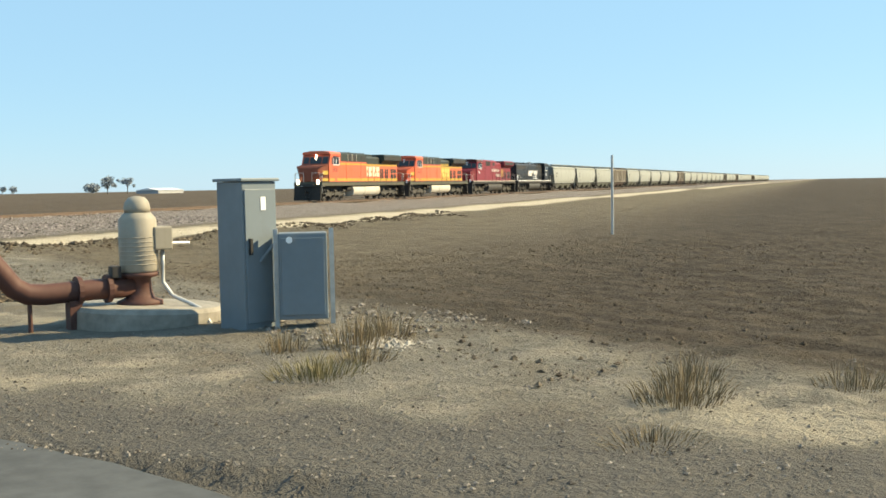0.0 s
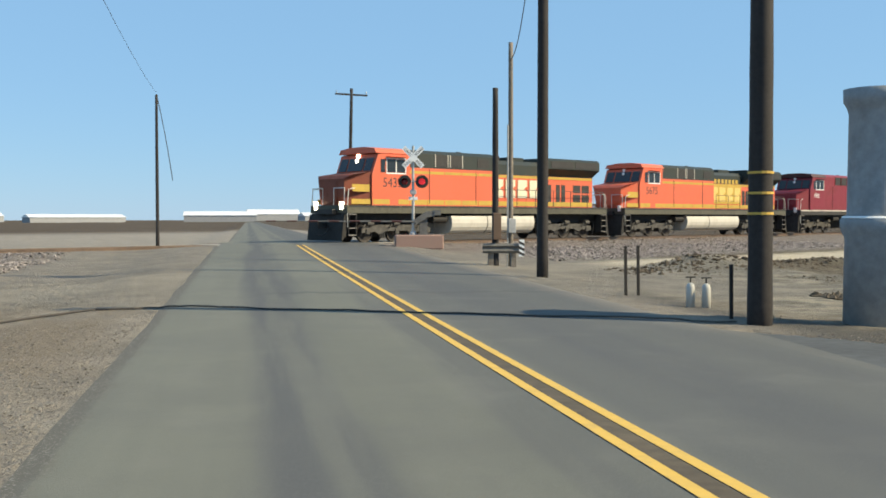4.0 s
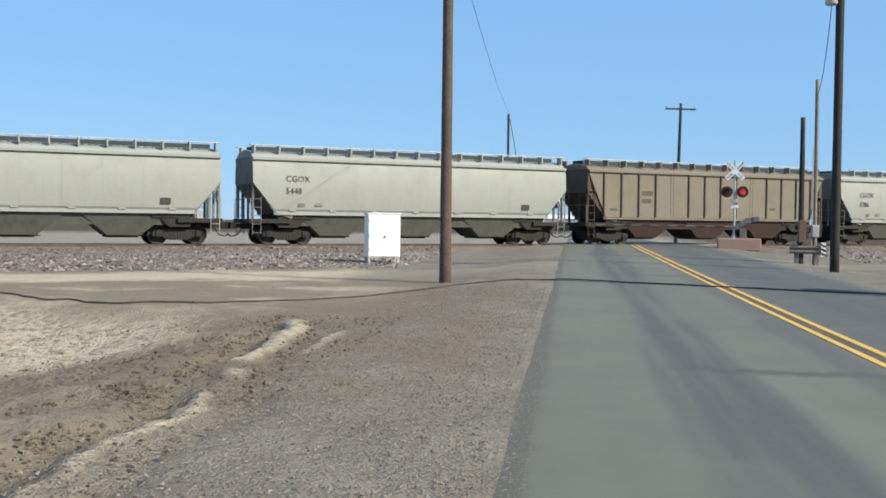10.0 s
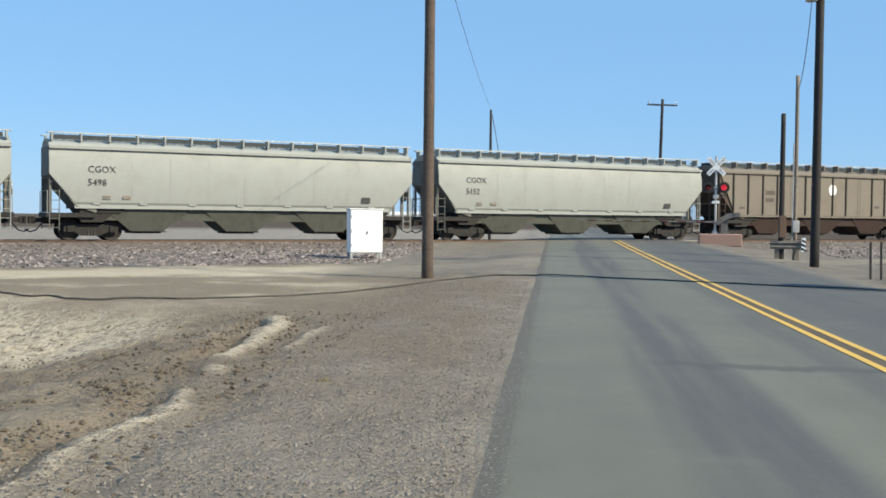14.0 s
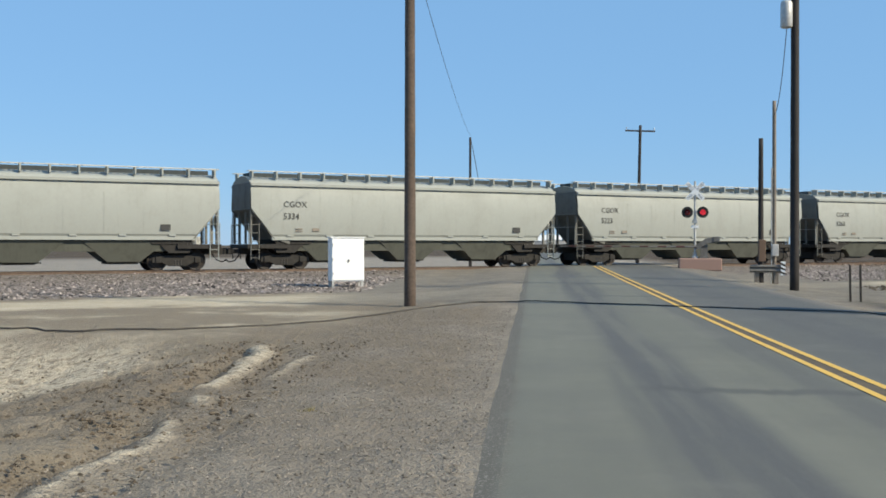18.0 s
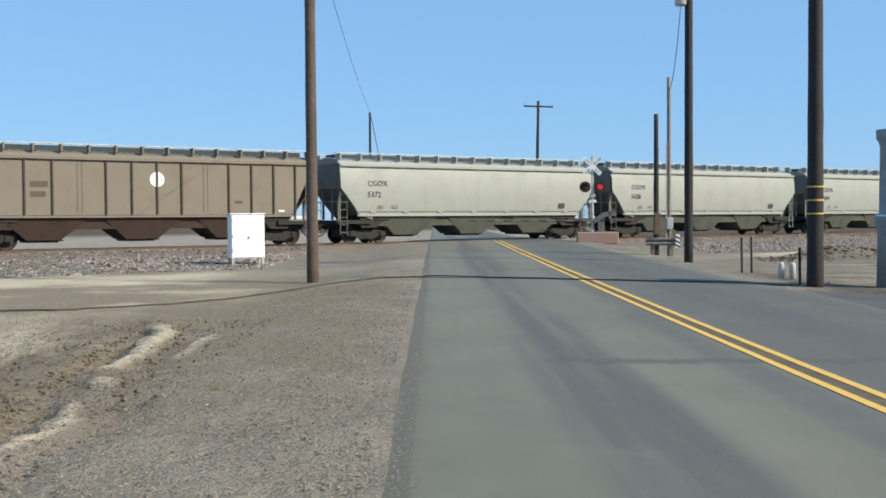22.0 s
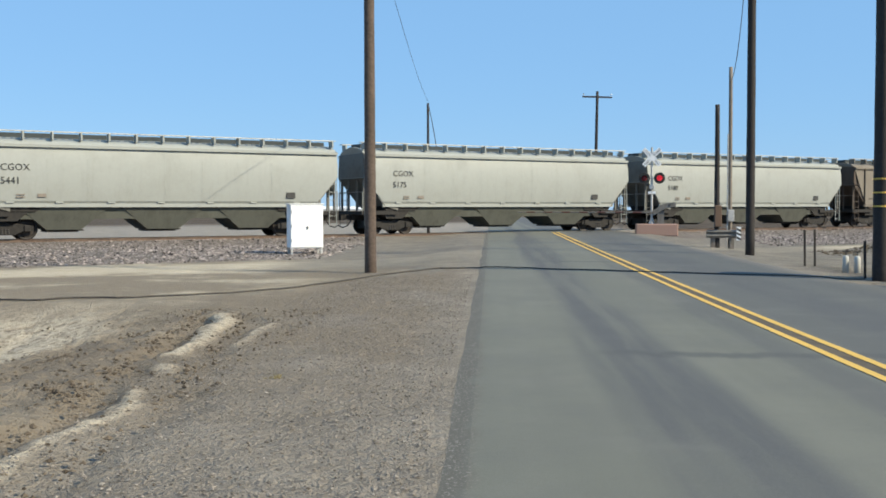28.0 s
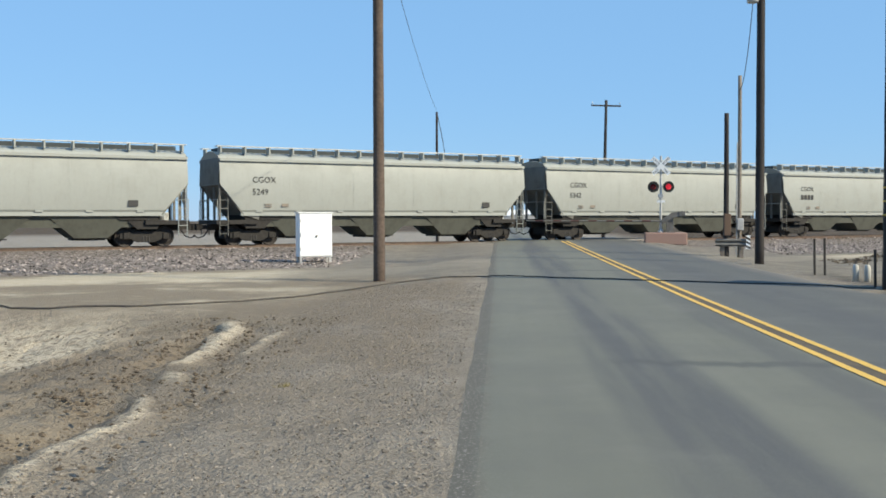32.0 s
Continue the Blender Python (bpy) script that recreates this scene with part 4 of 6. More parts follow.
# ---------------------------------------------------------------- pump yard
def build_pump_yard():
    # concrete standpipe, two sections with a bell joint
    px, py = 10.37, 23.30
    c = thing("standpipe", pose(px, py, gz(px, py), 0.4, 0.6), "tall grey concrete irrigation standpipe with a bell rim", "standpipe")
    c.scale = (1.165, 1.165, 1.19)
    bm = bmesh.new()
    lathe(bm, [(0.405, -0.15), (0.405, 1.10), (0.445, 1.17), (0.465, 1.24), (0.465, 1.33), (0.43, 1.352)], 36)
    part("lower_section", bm, M_CONCRETE, c, smooth=True)
    bm = bmesh.new()
    lathe(bm, [(0.40, 1.354), (0.385, 1.40), (0.385, 2.66), (0.41, 2.74), (0.455, 2.81), (0.46, 2.97), (0.40, 2.975), (0.36, 2.95), (0.34, 2.2)], 36)
    part("upper_section", bm, M_CONCRETE, c, smooth=True)
    bm = bmesh.new()
    lathe(bm, [(0.437, 1.34), (0.452, 1.352), (0.43, 1.372), (0.404, 1.375)], 36)
    part("mortar_joint", bm, M_WHITE, c, "pale mortar ring")
    # pump: slab, motor, discharge pipe
    sx, sy = 14.76, 22.98
    z = gz(sx, sy)
    s = thing("pump_slab", pose(sx, sy, z - 0.05, 0, 3.0), "round weathered concrete pump base", "slab")
    s.scale = (1.10, 1.10, 1.10)
    bm = bmesh.new()
    lathe(bm, [(0.92, -0.2), (0.92, 0.20), (0.88, 0.25), (0.4, 0.262)], 34)
    part("disc", bm, M_SLAB, s, smooth=False)
    m = thing("pump_motor", pose(sx - 0.12, sy - 0.05, z + 0.23), "cream vertical turbine pump motor with domed cap", "pump motor")
    m.scale = (1.15, 1.15, 1.18)
    bm = bmesh.new()
    lathe(bm, [(0.26, 0.0), (0.26, 0.05), (0.17, 0.08), (0.14, 0.16), (0.13, 0.30), (0.22, 0.33), (0.22, 0.37)], 22)
    part("discharge_head", bm, M_PIPE, m, "rusty discharge head", smooth=True)
    bm = bmesh.new()
    lathe(bm, [(0.20, 0.372), (0.215, 0.40), (0.215, 0.96), (0.17, 1.02), (0.15, 1.04)], 24)
    body = part("housing", bm, M_MOTOR, m, smooth=True)
    for i in range(7):
        bm = bmesh.new()
        lathe(bm, [(0.218, 0.46 + i * 0.05), (0.222, 0.465 + i * 0.05), (0.218, 0.47 + i * 0.05)], 20)
        part("vent_ring", bm, M_MOTOR, body)
    bm = bmesh.new()
    lathe(bm, [(0.145, 1.041), (0.15, 1.09), (0.135, 1.16), (0.09, 1.21), (0.03, 1.225)], 20)
    part("cap", bm, M_MOTOR, m, smooth=True)
    bm = bmesh.new()
    box(bm, 0.12, 0.34, -0.20, 0.08, 0.62, 0.88, bevel=0.015)
    part("terminal_box", bm, M_MOTOR, m)
    bm = bmesh.new()
    box(bm, -0.36, -0.25, -0.12, 0.0, 0.33, 0.46, bevel=0.01)
    part("gauge", bm, M_DARK, m, "black gauge")
    bm = bmesh.new()
    pipe_run(bm, [(0.24, -0.12, 0.62), (0.23, -0.14, 0.45), (0.22, -0.16, 0.25), (0.30, -0.24, 0.10), (0.42, -0.42, 0.02), (0.50, -0.60, -0.05), (0.52, -0.80, -0.22)], 0.024, 8)
    part("cable_conduit", bm, M_GALV, m, "grey flexible conduit", smooth=True)
    bm = bmesh.new()
    rod(bm, (0.2, 0.1, 0.68), (0.75, 0.3, 0.66), 0.02, seg=8)
    part("lube_line", bm, M_GALV, m)
    d = thing("discharge_pipe", pose(0, 0, 0), "rust-red steel discharge pipe rising to the standpipe", "pipe")
    mx, my, mz = sx - 0.12, sy - 0.05, z + 0.23 + 0.25
    top = Vector((px + 0.42, py - 0.12, gz(px, py) + 3.60))
    low = Vector((mx - 1.53, my + 0.02, mz - 0.03))
    bm = bmesh.new()
    run = [(mx - 0.1, my, mz), (mx - 0.55, my, mz), (low.x + 0.30, low.y, mz - 0.02), (low.x + 0.10, low.y, mz + 0.0), (low.x - 0.06, low.y + 0.01, mz + 0.09)]
    out = (top - Vector(run[-1]))
    run += [Vector(run[-1]) + out * f for f in (0.06, 0.3, 0.6, 0.86)]
    end = Vector(run[-1])
    run += [end + out * 0.055, top + Vector((0.09, 0, 0.04)), top + Vector((0.02, 0, 0.085)), top + Vector((-0.07, 0, 0.085)), top + Vector((-0.17, 0, 0.05))]
    pipe_run(bm, run, 0.135, 14)
    part("tube", bm, M_PIPE, d, smooth=True)
    for q in (0.40, 0.78):
        bm = bmesh.new()
        rod(bm, (mx - q, my, mz), (mx - q - 0.06, my, mz), 0.185, seg=16)
        part("flange", bm, M_PIPE, d)
    bm = bmesh.new()
    box(bm, mx - 0.95, mx - 0.80, my - 0.10, my + 0.10, z - 0.05, mz - 0.12)
    part("support", bm, M_PIPE, d)
    bm = bmesh.new()
    rod(bm, (low.x + 0.12, low.y, z - 0.1), (low.x + 0.12, low.y, mz - 0.10), 0.03, seg=8)
    part("prop", bm, M_PIPE, d)
    # two electrical cabinets
    ax, ay = 15.50, 21.45
    a = thing("electrical_cabinet", pose(ax, ay, gz(ax, ay), 0, 0, 14), "tall grey-blue steel electrical cabinet", "cabinet", "pump cabinets")
    a.scale = (1.15, 1.15, 1.19)
    bm = bmesh.new()
    box(bm, -0.24, 0.24, -0.21, 0.21, -0.05, 1.54, bevel=0.012)
    part("body", bm, M_CABGREY, a)
    bm = bmesh.new()
    box(bm, -0.27, 0.27, -0.24, 0.24, 1.542, 1.575, bevel=0.008)
    part("hood", bm, M_CABGREY, a)
    bm = bmesh.new()
    box(bm, -0.215, 0.215, -0.227, -0.212, 0.06, 1.46, bevel=0.004)
    door = part("door", bm, M_CABGREY, a)
    bm = bmesh.new()
    box(bm, 0.0, 0.07, -0.233, -0.229, 1.24, 1.38)
    part("notice", bm, M_WHITE, door, "white notice plate")
    bm = bmesh.new()
    box(bm, -0.18, -0.15, -0.265, -0.229, 0.78, 0.95)
    part("handle", bm, M_DARK, door)
    bm = bmesh.new()
    pipe_run(bm, [(-0.02, -0.225, 0.70), (0.10, -0.29, 0.86), (0.24, -0.29, 0.93)], 0.02, 8)
    part("conduit", bm, M_CABGREY, a)
    bx, by = 16.02, 20.88
    b = thing("electrical_cabinet", pose(bx, by, gz(bx, by), 0, 0, -30), "short wide grey steel electrical cabinet on a post frame", "cabinet", "pump cabinets")
    b.scale = (1.15, 1.15, 1.19)
    bm = bmesh.new()
    box(bm, -0.30, 0.22, -0.16, 0.16, 0.10, 1.00, bevel=0.012)
    part("body", bm, M_CABGREY, b)
    bm = bmesh.new()
    box(bm, -0.27, 0.19, -0.178, -0.162, 0.15, 0.95, bevel=0.004)
    part("door", bm, M_CABGREY, b)
    for q in (-0.33, 0.27):
        bm = bmesh.new()
        box(bm, q - 0.025, q + 0.025, -0.03, 0.03, -0.3, 1.04)
        part("post", bm, M_GALV, b)
    bm = bmesh.new()
    rod(bm, (-0.18, -0.179, 0.93), (-0.18, -0.20, 0.93), 0.035, seg=12)
    part("lamp", bm, M_WHITE, b)
    # marker pole out in the field
    fx, fy = 39.6, 38.25
    f = thing("field_pole", pose(fx, fy, gz(fx, fy)), "slim pale wooden pole at the field edge", "pole")
    bm = bmesh.new()
    rod(bm, (0, 0, -0.3), (0, 0, 3.1), 0.055, 0.05, 10)
    part("shaft", bm, M_GALV, f)


# ---------------------------------------------------------------- the train
CAR_RZ = math.degrees(math.atan2(-TU.y, -TU.x))
NOSE_T = [0, 0.5, 1, 1.5, 2, 2.5, 3, 3.5, 4, 4.5, 5, 5.5, 6, 7, 8, 9, 10, 12, 14, 15, 16.2, 17.5, 18, 19, 20, 21, 22, 23, 24, 25, 27, 28, 30, 32]
NOSE_S = [102.3, 90.0, 78.3, 68.0, 60.3, 58.9, 56.8, 49.2, 37.5, 24.6, 11.9, -0.9, -13.55, -38.74, -63.73, -89.22, -114.76, -165.29, -215.82, -241.01, -271.66, -304.89, -317.63, -343.12, -368.51, -393.78, -419.24, -444.38, -469.18, -494.37, -544.9, -569.94, -620.37, -670.9]


def nose_at(t):
    return float(np.interp(t, NOSE_T, NOSE_S))


def car_pose(s):
    return pose(*track_point(s, 0, RAIL), 0, 0, CAR_RZ)


M_HOP = paint("hopper_pale_grey", (0.322, 0.338, 0.317), (0.20, 0.20, 0.17), 0.42, 0.55, scale=0.9)
# end colours: the skin darkened for the side turned from the sun, with grime
M_HOPENDSHADE = paint("hopper_end_shaded_grime", (0.165, 0.165, 0.15), (0.07, 0.06, 0.05), 0.7, 0.7, scale=1.6)
M_BRN = paint("hopper_brown", (0.195, 0.170, 0.138), (0.12, 0.10, 0.078), 0.45, 0.65, scale=1.0)
M_BRNRIB = paint("hopper_brown_rib", (0.055, 0.046, 0.036), (0.03, 0.026, 0.022), 0.5, 0.65)
M_BRNENDSHADE = paint("hopper_brown_end_shaded", (0.085, 0.062, 0.048), (0.04, 0.033, 0.028), 0.6, 0.7)
# bay colours hold grime plus the shade under the wagon
M_BAYSHADE = paint("hopper_bay_shaded_grime", (0.092, 0.096, 0.080), (0.035, 0.033, 0.03), 0.75, 0.75)
M_BAYBRNSHADE = paint("hopper_bay_shaded_brown", (0.052, 0.032, 0.026), (0.024, 0.020, 0.018), 0.7, 0.75)
M_WALKWAY = plain("running_board", (0.46, 0.47, 0.46), 0.6, 0.4, 0.25, 6)
# hatch sides painted dark slate to stand for shade between the brackets
M_HATCHSHADE = paint("roof_hatch_shaded", (0.040, 0.050, 0.054), (0.04, 0.038, 0.034), 0.6, 0.75)
M_INK = plain("stencil_black", (0.035, 0.035, 0.035), 0.7, 0, 0.2)
M_INKPALE = plain("stencil_faded", (0.20, 0.17, 0.14), 0.7, 0, 0.2)
M_DISC = plain("white_disc", (0.72, 0.72, 0.70), 0.6, 0, 0.1)


def wheelset_truck(parent, x, wheelbase=1.78, wheel_r=0.457, axles=2, frame_mat=None):
    """A truck with its side frames, wheels and springs."""
    fm = frame_mat or M_UNDER
    half = wheelbase * (axles - 1) / 2
    tr_bm = bmesh.new()
    box(tr_bm, -0.16, 0.16, -0.95, 0.95, 0.36, 0.72)
    truck = part("truck", tr_bm, fm, parent, "grimy steel truck")
    truck.matrix_basis = pose(x, 0, 0)
    bm = bmesh.new()
    if axles == 2:
        prism(bm, [(-half - 0.26, 0.36), (-half - 0.26, 0.58), (-half * 0.55, 0.68), (half * 0.55, 0.68), (half + 0.26, 0.58), (half + 0.26, 0.36),
                   (half - 0.10, 0.40), (half * 0.45, 0.20), (-half * 0.45, 0.20), (-half + 0.10, 0.40)], -0.06, 0.06)
    else:
        prism(bm, [(-half - 0.42, 0.46), (-half - 0.42, 0.70), (-half * 0.7, 0.86), (half * 0.7, 0.86), (half + 0.42, 0.70), (half + 0.42, 0.46),
                   (half * 0.75, 0.52), (half * 0.6, 0.40), (half * 0.35, 0.56), (-half * 0.35, 0.56), (-half * 0.6, 0.40), (-half * 0.75, 0.52)], -0.07, 0.07)
    ib = bmesh.new()
    box(ib, -half - 0.30, half + 0.30, -0.66, 0.66, 0.30, 0.78 if axles == 2 else 0.98)
    part("inner_frame", ib, M_UNDER, truck)
    fr = part("side_frame", bm, fm, truck)
    fr.matrix_basis = pose(0, 1.0, 0)
    again("side_frame", fr, truck, pose(0, -1.0, 0))
    wbm = bmesh.new()
    lathe(wbm, [(0.10, -0.07), (wheel_r - 0.09, -0.04), (wheel_r + 0.025, -0.055), (wheel_r + 0.025, -0.025), (wheel_r, -0.02), (wheel_r - 0.01, 0.07), (wheel_r - 0.07, 0.06),
                (wheel_r - 0.11, 0.02), (0.12, 0.05), (0.09, 0.10)], 24, pose(0, 0, 0, -90, 0, 0))
    w0 = None
    for i in range(axles):
        wx = -half + i * wheelbase
        for sd in (1, -1):
            m = pose(wx, 0.76 * sd, wheel_r, 0, 0, 0 if sd > 0 else 180)
            if w0 is None:
                w0 = part("wheel", wbm, M_WHEEL, truck)
                w0.matrix_basis = m
            else:
                again("wheel", w0, truck, m)
    jb = bmesh.new()
    box(jb, -0.13, 0.13, -0.07, 0.10, -0.14, 0.14, bevel=0.03)
    j0 = None
    for i in range(axles):
        wx = -half + i * wheelbase
        for sd in (1, -1):
            m = pose(wx, 1.02 * sd, wheel_r + 0.02, 0, 0, 0 if sd > 0 else 180)
            if j0 is None:
                j0 = part("journal_box", jb, fm, truck)
                j0.matrix_basis = m
            else:
                again("journal_box", j0, truck, m)
    sb = bmesh.new()
    for dx in (-0.13, 0, 0.13):
        lathe(sb, [(0.05, 0.22), (0.06, 0.26), (0.05, 0.30), (0.06, 0.34), (0.05, 0.38), (0.06, 0.42), (0.05, 0.46)], 8, pose(dx, 0, 0))
    s0 = part("spring_nest", sb, M_DARK, truck)
    s0.matrix_basis = pose(0 if axles == 2 else half / 2, 1.03, 0)
    again("spring_nest", s0, truck, pose(0 if axles == 2 else half / 2, -1.03, 0))
    if axles == 3:
        again("spring_nest", s0, truck, pose(-half / 2, 1.03, 0))
        # brake cylinders with their rods, and sanding pipes at the wheels
        cb = bmesh.new()
        rod(cb, (-0.24, 0, 0.93), (0.16, 0, 0.93), 0.12, seg=12)
        rod(cb, (0.16, 0, 0.93), (0.42, 0.02, 0.72), 0.035, seg=6)
        c0 = None
        pb = bmesh.new()
        pipe_run(pb, [(0, 0, 1.05), (0.02, 0.05, 0.7), (0.10, 0.02, 0.25), (0.20, -0.05, 0.12)], 0.022, 6)
        p0 = None
        for sd in (1, -1):
            for dx in (-half * 0.92, half * 0.08, half * 0.98):
                m = pose(dx, 1.13 * sd, 0)
                if c0 is None:
                    c0 = part("brake_cylinder", cb, fm, truck)
                    c0.matrix_basis = m
                else:
                    again("brake_cylinder", c0, truck, m)
            for dx in (-half - 0.62, half + 0.40):
                m = pose(dx, 1.08 * sd, 0)
                if p0 is None:
                    p0 = part("sand_pipe", pb, M_DARK, truck)
                    p0.matrix_basis = m
                else:
                    again("sand_pipe", p0, truck, m)
    return truck


M_WHEEL = plain("wheel_steel", (0.034, 0.029, 0.026), 0.6, 0.4, 0.3, 9)


def coupler(parent, x, sgn, z=0.85):
    bm = bmesh.new()
    box(bm, 0, 0.5, -0.10, 0.10, z - 0.10, z + 0.10)
    box(bm, 0.38, 0.66, -0.16, 0.13, z - 0.15, z + 0.15, bevel=0)
    c = part("coupler", bm, M_UNDER, parent)
    c.matrix_basis = pose(x, 0, 0, 0, 0, 0 if sgn > 0 else 180)
    bm = bmesh.new()
    pipe_run(bm, [(0.1, 0.3, z - 0.1), (0.35, 0.32, z - 0.42), (0.6, 0.25, z - 0.5), (0.78, 0.1, z - 0.38)], 0.03, 6)
    h = part("brake_hose", bm, M_DARK, parent)
    h.matrix_basis = c.matrix_basis.copy()
    return c


def hopper_shell(bm, half, ribbed):
    """Side walls and roof of a covered hopper, one closed skin along x."""
    if ribbed:
        sec = [(1.48, 1.45), (1.50, 1.47), (1.50, 3.85), (1.46, 3.96), (1.30, 4.08), (0.75, 4.26), (0.0, 4.34)]
    else:
        sec = [(1.40, 1.46), (1.50, 1.62), (1.585, 2.2), (1.61, 2.8), (1.58, 3.4), (1.50, 3.80), (1.47, 3.92), (1.28, 4.10), (0.72, 4.28), (0.0, 4.36)]
    sec = sec + [(-y, z) for y, z in sec[-2::-1]]
    # length of the skin at each height: the end slopes inwards below
    xs = []
    for y, z in sec:
        xs.append(half - max(0.0, (2.80 - z)) * 0.87)
    a = [bm.verts.new((xs[i], y, z)) for i, (y, z) in enumerate(sec)]
    b = [bm.verts.new((-xs[i], y, z)) for i, (y, z) in enumerate(sec)]
    for i in range(len(sec) - 1):
        bm.faces.new((a[i], a[i + 1], b[i + 1], b[i]))
    bm.faces.new((a[0], b[0], b[-1], a[-1]))
    bm.faces.new(a[::-1])
    bm.faces.new(b)


def hopper(kind):
    """A three-bay covered hopper. kind: 'smooth' pale grey or 'ribbed' brown. The origin is on the rails at mid length."""
    rib = kind == 'ribbed'
    skin, end_m, bay_m = (M_BRN, M_BRNENDSHADE, M_BAYBRNSHADE) if rib else (M_HOP, M_HOPENDSHADE, M_BAYSHADE)
    car = thing("covered_hopper", Matrix(), "brown ribbed covered hopper wagon with grimy lower bays darkened for shade" if rib else
                "pale grey smooth-sided covered hopper wagon with grimy lower bays darkened for shade", "rail wagon", "hopper wagons in the train")
    car.scale = (1, 1, 1.03)
    half = 8.55
    bm = bmesh.new()
    hopper_shell(bm, half, rib)
    shell = part("shell", bm, skin, car)
    if not rib:
        shell.data.shade_smooth()
        shell.data.set_sharp_from_angle(angle=math.radians(22))
    # top chord along both sides and bottom side sill
    for sd in (1, -1):
        bm = bmesh.new()
        y0 = 1.485 * sd
        box(bm, -half, half, min(y0, y0 + 0.12 * sd), max(y0, y0 + 0.12 * sd), 3.85, 3.97)
        part("top_chord", bm, skin, car)
        bm = bmesh.new()
        y0 = 1.36 * sd
        box(bm, -7.5, 7.5, min(y0, y0 + 0.12 * sd), max(y0, y0 + 0.12 * sd), 1.36, 1.52)
        part("side_sill", bm, skin, car)
    if rib:
        bm = bmesh.new()
        box(bm, -0.035, 0.035, 0, 0.07, 1.52, 3.86)
        r0 = None
        for sd in (1, -1):
            for i in range(14):
                if i in (4, 9):
                    continue
                x = 7.55 - i * 15.1 / 13
                m = pose(x, 1.503 * sd, 0, 0, 0, 0 if sd > 0 else 180)
                if r0 is None:
                    r0 = part("side_rib", bm, M_BRNRIB, car)
                    r0.matrix_basis = m
                else:
                    again("side_rib", r0, car, m)
        # rivet rows beside two of the seams
        bm = bmesh.new()
        for k in range(34):
            for dx in (-0.10, 0.10):
                z = 1.60 + k * 0.066
                box(bm, dx - 0.016, dx + 0.016, 0, 0.012, z, z + 0.032)
        q0 = None
        for sd in (1, -1):
            for x in (2.904, -2.904):
                m = pose(x, 1.501 * sd, 0, 0, 0, 0 if sd > 0 else 180)
                if q0 is None:
                    q0 = part("rivet_row", bm, M_BRNRIB, car)
                    q0.matrix_basis = m
                else:
                    again("rivet_row", q0, car, m)
    else:
        # welded seams on the sheets
        bm = bmesh.new()
        prev = None
        for i, (y, z) in enumerate(((1.50, 1.62), (1.585, 2.2), (1.61, 2.8), (1.58, 3.4), (1.50, 3.80))):
            cur = [bm.verts.new((x, y + 0.007, z)) for x in (-0.022, 0.022)]
            if prev:
                bm.faces.new((prev[0], prev[1], cur[1], cur[0]))
            prev = cur
        s0 = None
        for x in (-5.1, -3.4, -1.7, 0.0, 1.7, 3.4, 5.1):
            if s0 is None:
                s0 = part("weld_seam", bm, skin, car)
                s0.matrix_basis = pose(x, 0, 0)
            else:
                again("weld_seam", s0, car, pose(x, 0, 0))
        # jacking pads along the sill
        bm = bmesh.new()
        box(bm, -0.16, 0.16, 0, 0.06, 1.53, 1.60)
        p0 = None
        for x in (-6.4, -4.2, -2.1, 0.2, 2.4, 4.6, 6.6):
            if p0 is None:
                p0 = part("sill_pad", bm, skin, car)
                p0.matrix_basis = pose(x, 1.47, 0)
            else:
                again("sill_pad", p0, car, pose(x, 1.47, 0))
    # roof: hatch trough and running boards on brackets
    bm = bmesh.new()
    box(bm, -8.3, 8.3, -0.50, 0.50, 4.27, 4.50, bevel=0)
    part("hatch_cover", bm, M_HATCHSHADE, car, "roof hatch covers, coloured dark for shade")
    bm = bmesh.new()
    box(bm, -half - 0.05, half + 0.05, 0, 0.05, 0, 0.035)
    box(bm, -half - 0.05, half + 0.05, 0.30, 0.35, 0, 0.035)
    for i in range(58):
        x = -half + i * 2 * half / 57
        box(bm, x - 0.05, x + 0.05, 0.05, 0.30, 0.005, 0.028)
    rb = part("running_board", bm, M_WALKWAY, car)
    rb.matrix_basis = pose(0, 0.98, 4.52)
    again("running_board", rb, car, pose(0, -1.33, 4.52))
    bm = bmesh.new()
    box(bm, -0.035, 0.035, 0.92, 1.36, -0.32, -0.002)
    b0 = None
    for i in range(15):
        x = -half + 0.15 + i * (2 * half - 0.3) / 14
        for sd in (1, -1):
            m = pose(x, 0, 4.52, 0, 0, 0 if sd > 0 else 180)
            if b0 is None:
                b0 = part("board_bracket", bm, skin, car)
                b0.matrix_basis = m
            else:
                again("board_bracket", b0, car, m)
    # ends: posts, slope sheet, platform, ladders; end_m has their shade in its colour
    for sgn in (1, -1):
        rot = 0 if sgn > 0 else 180
        bm = bmesh.new()
        prism(bm, [(half - 0.28, 2.82), (half + 0.015, 2.82), (half + 0.015, 4.0), (half - 0.02, 4.02)], -1.44, 1.44)
        o = part("end_panel", bm, end_m, car, "grimy end panel, darkened for shade")
        o.matrix_basis = pose(0, 0, 0, 0, 0, rot)
        bm = bmesh.new()
        prism(bm, [(half + 0.012, 2.82), (half - 1.19, 1.44), (half - 1.15, 1.40), (half + 0.04, 2.78)], -1.49, 1.49)
        o = part("slope_sheet", bm, end_m, car)
        o.matrix_basis = pose(0, 0, 0, 0, 0, rot)
        for py in (-1.30, -0.5, 0.5, 1.30):
            bm = bmesh.new()
            box(bm, half - 0.12, half - 0.02, py - 0.05, py + 0.05, 1.18, 2.82)
            o = part("end_post", bm, end_m, car)
            o.matrix_basis = pose(0, 0, 0, 0, 0, rot)
        bm = bmesh.new()
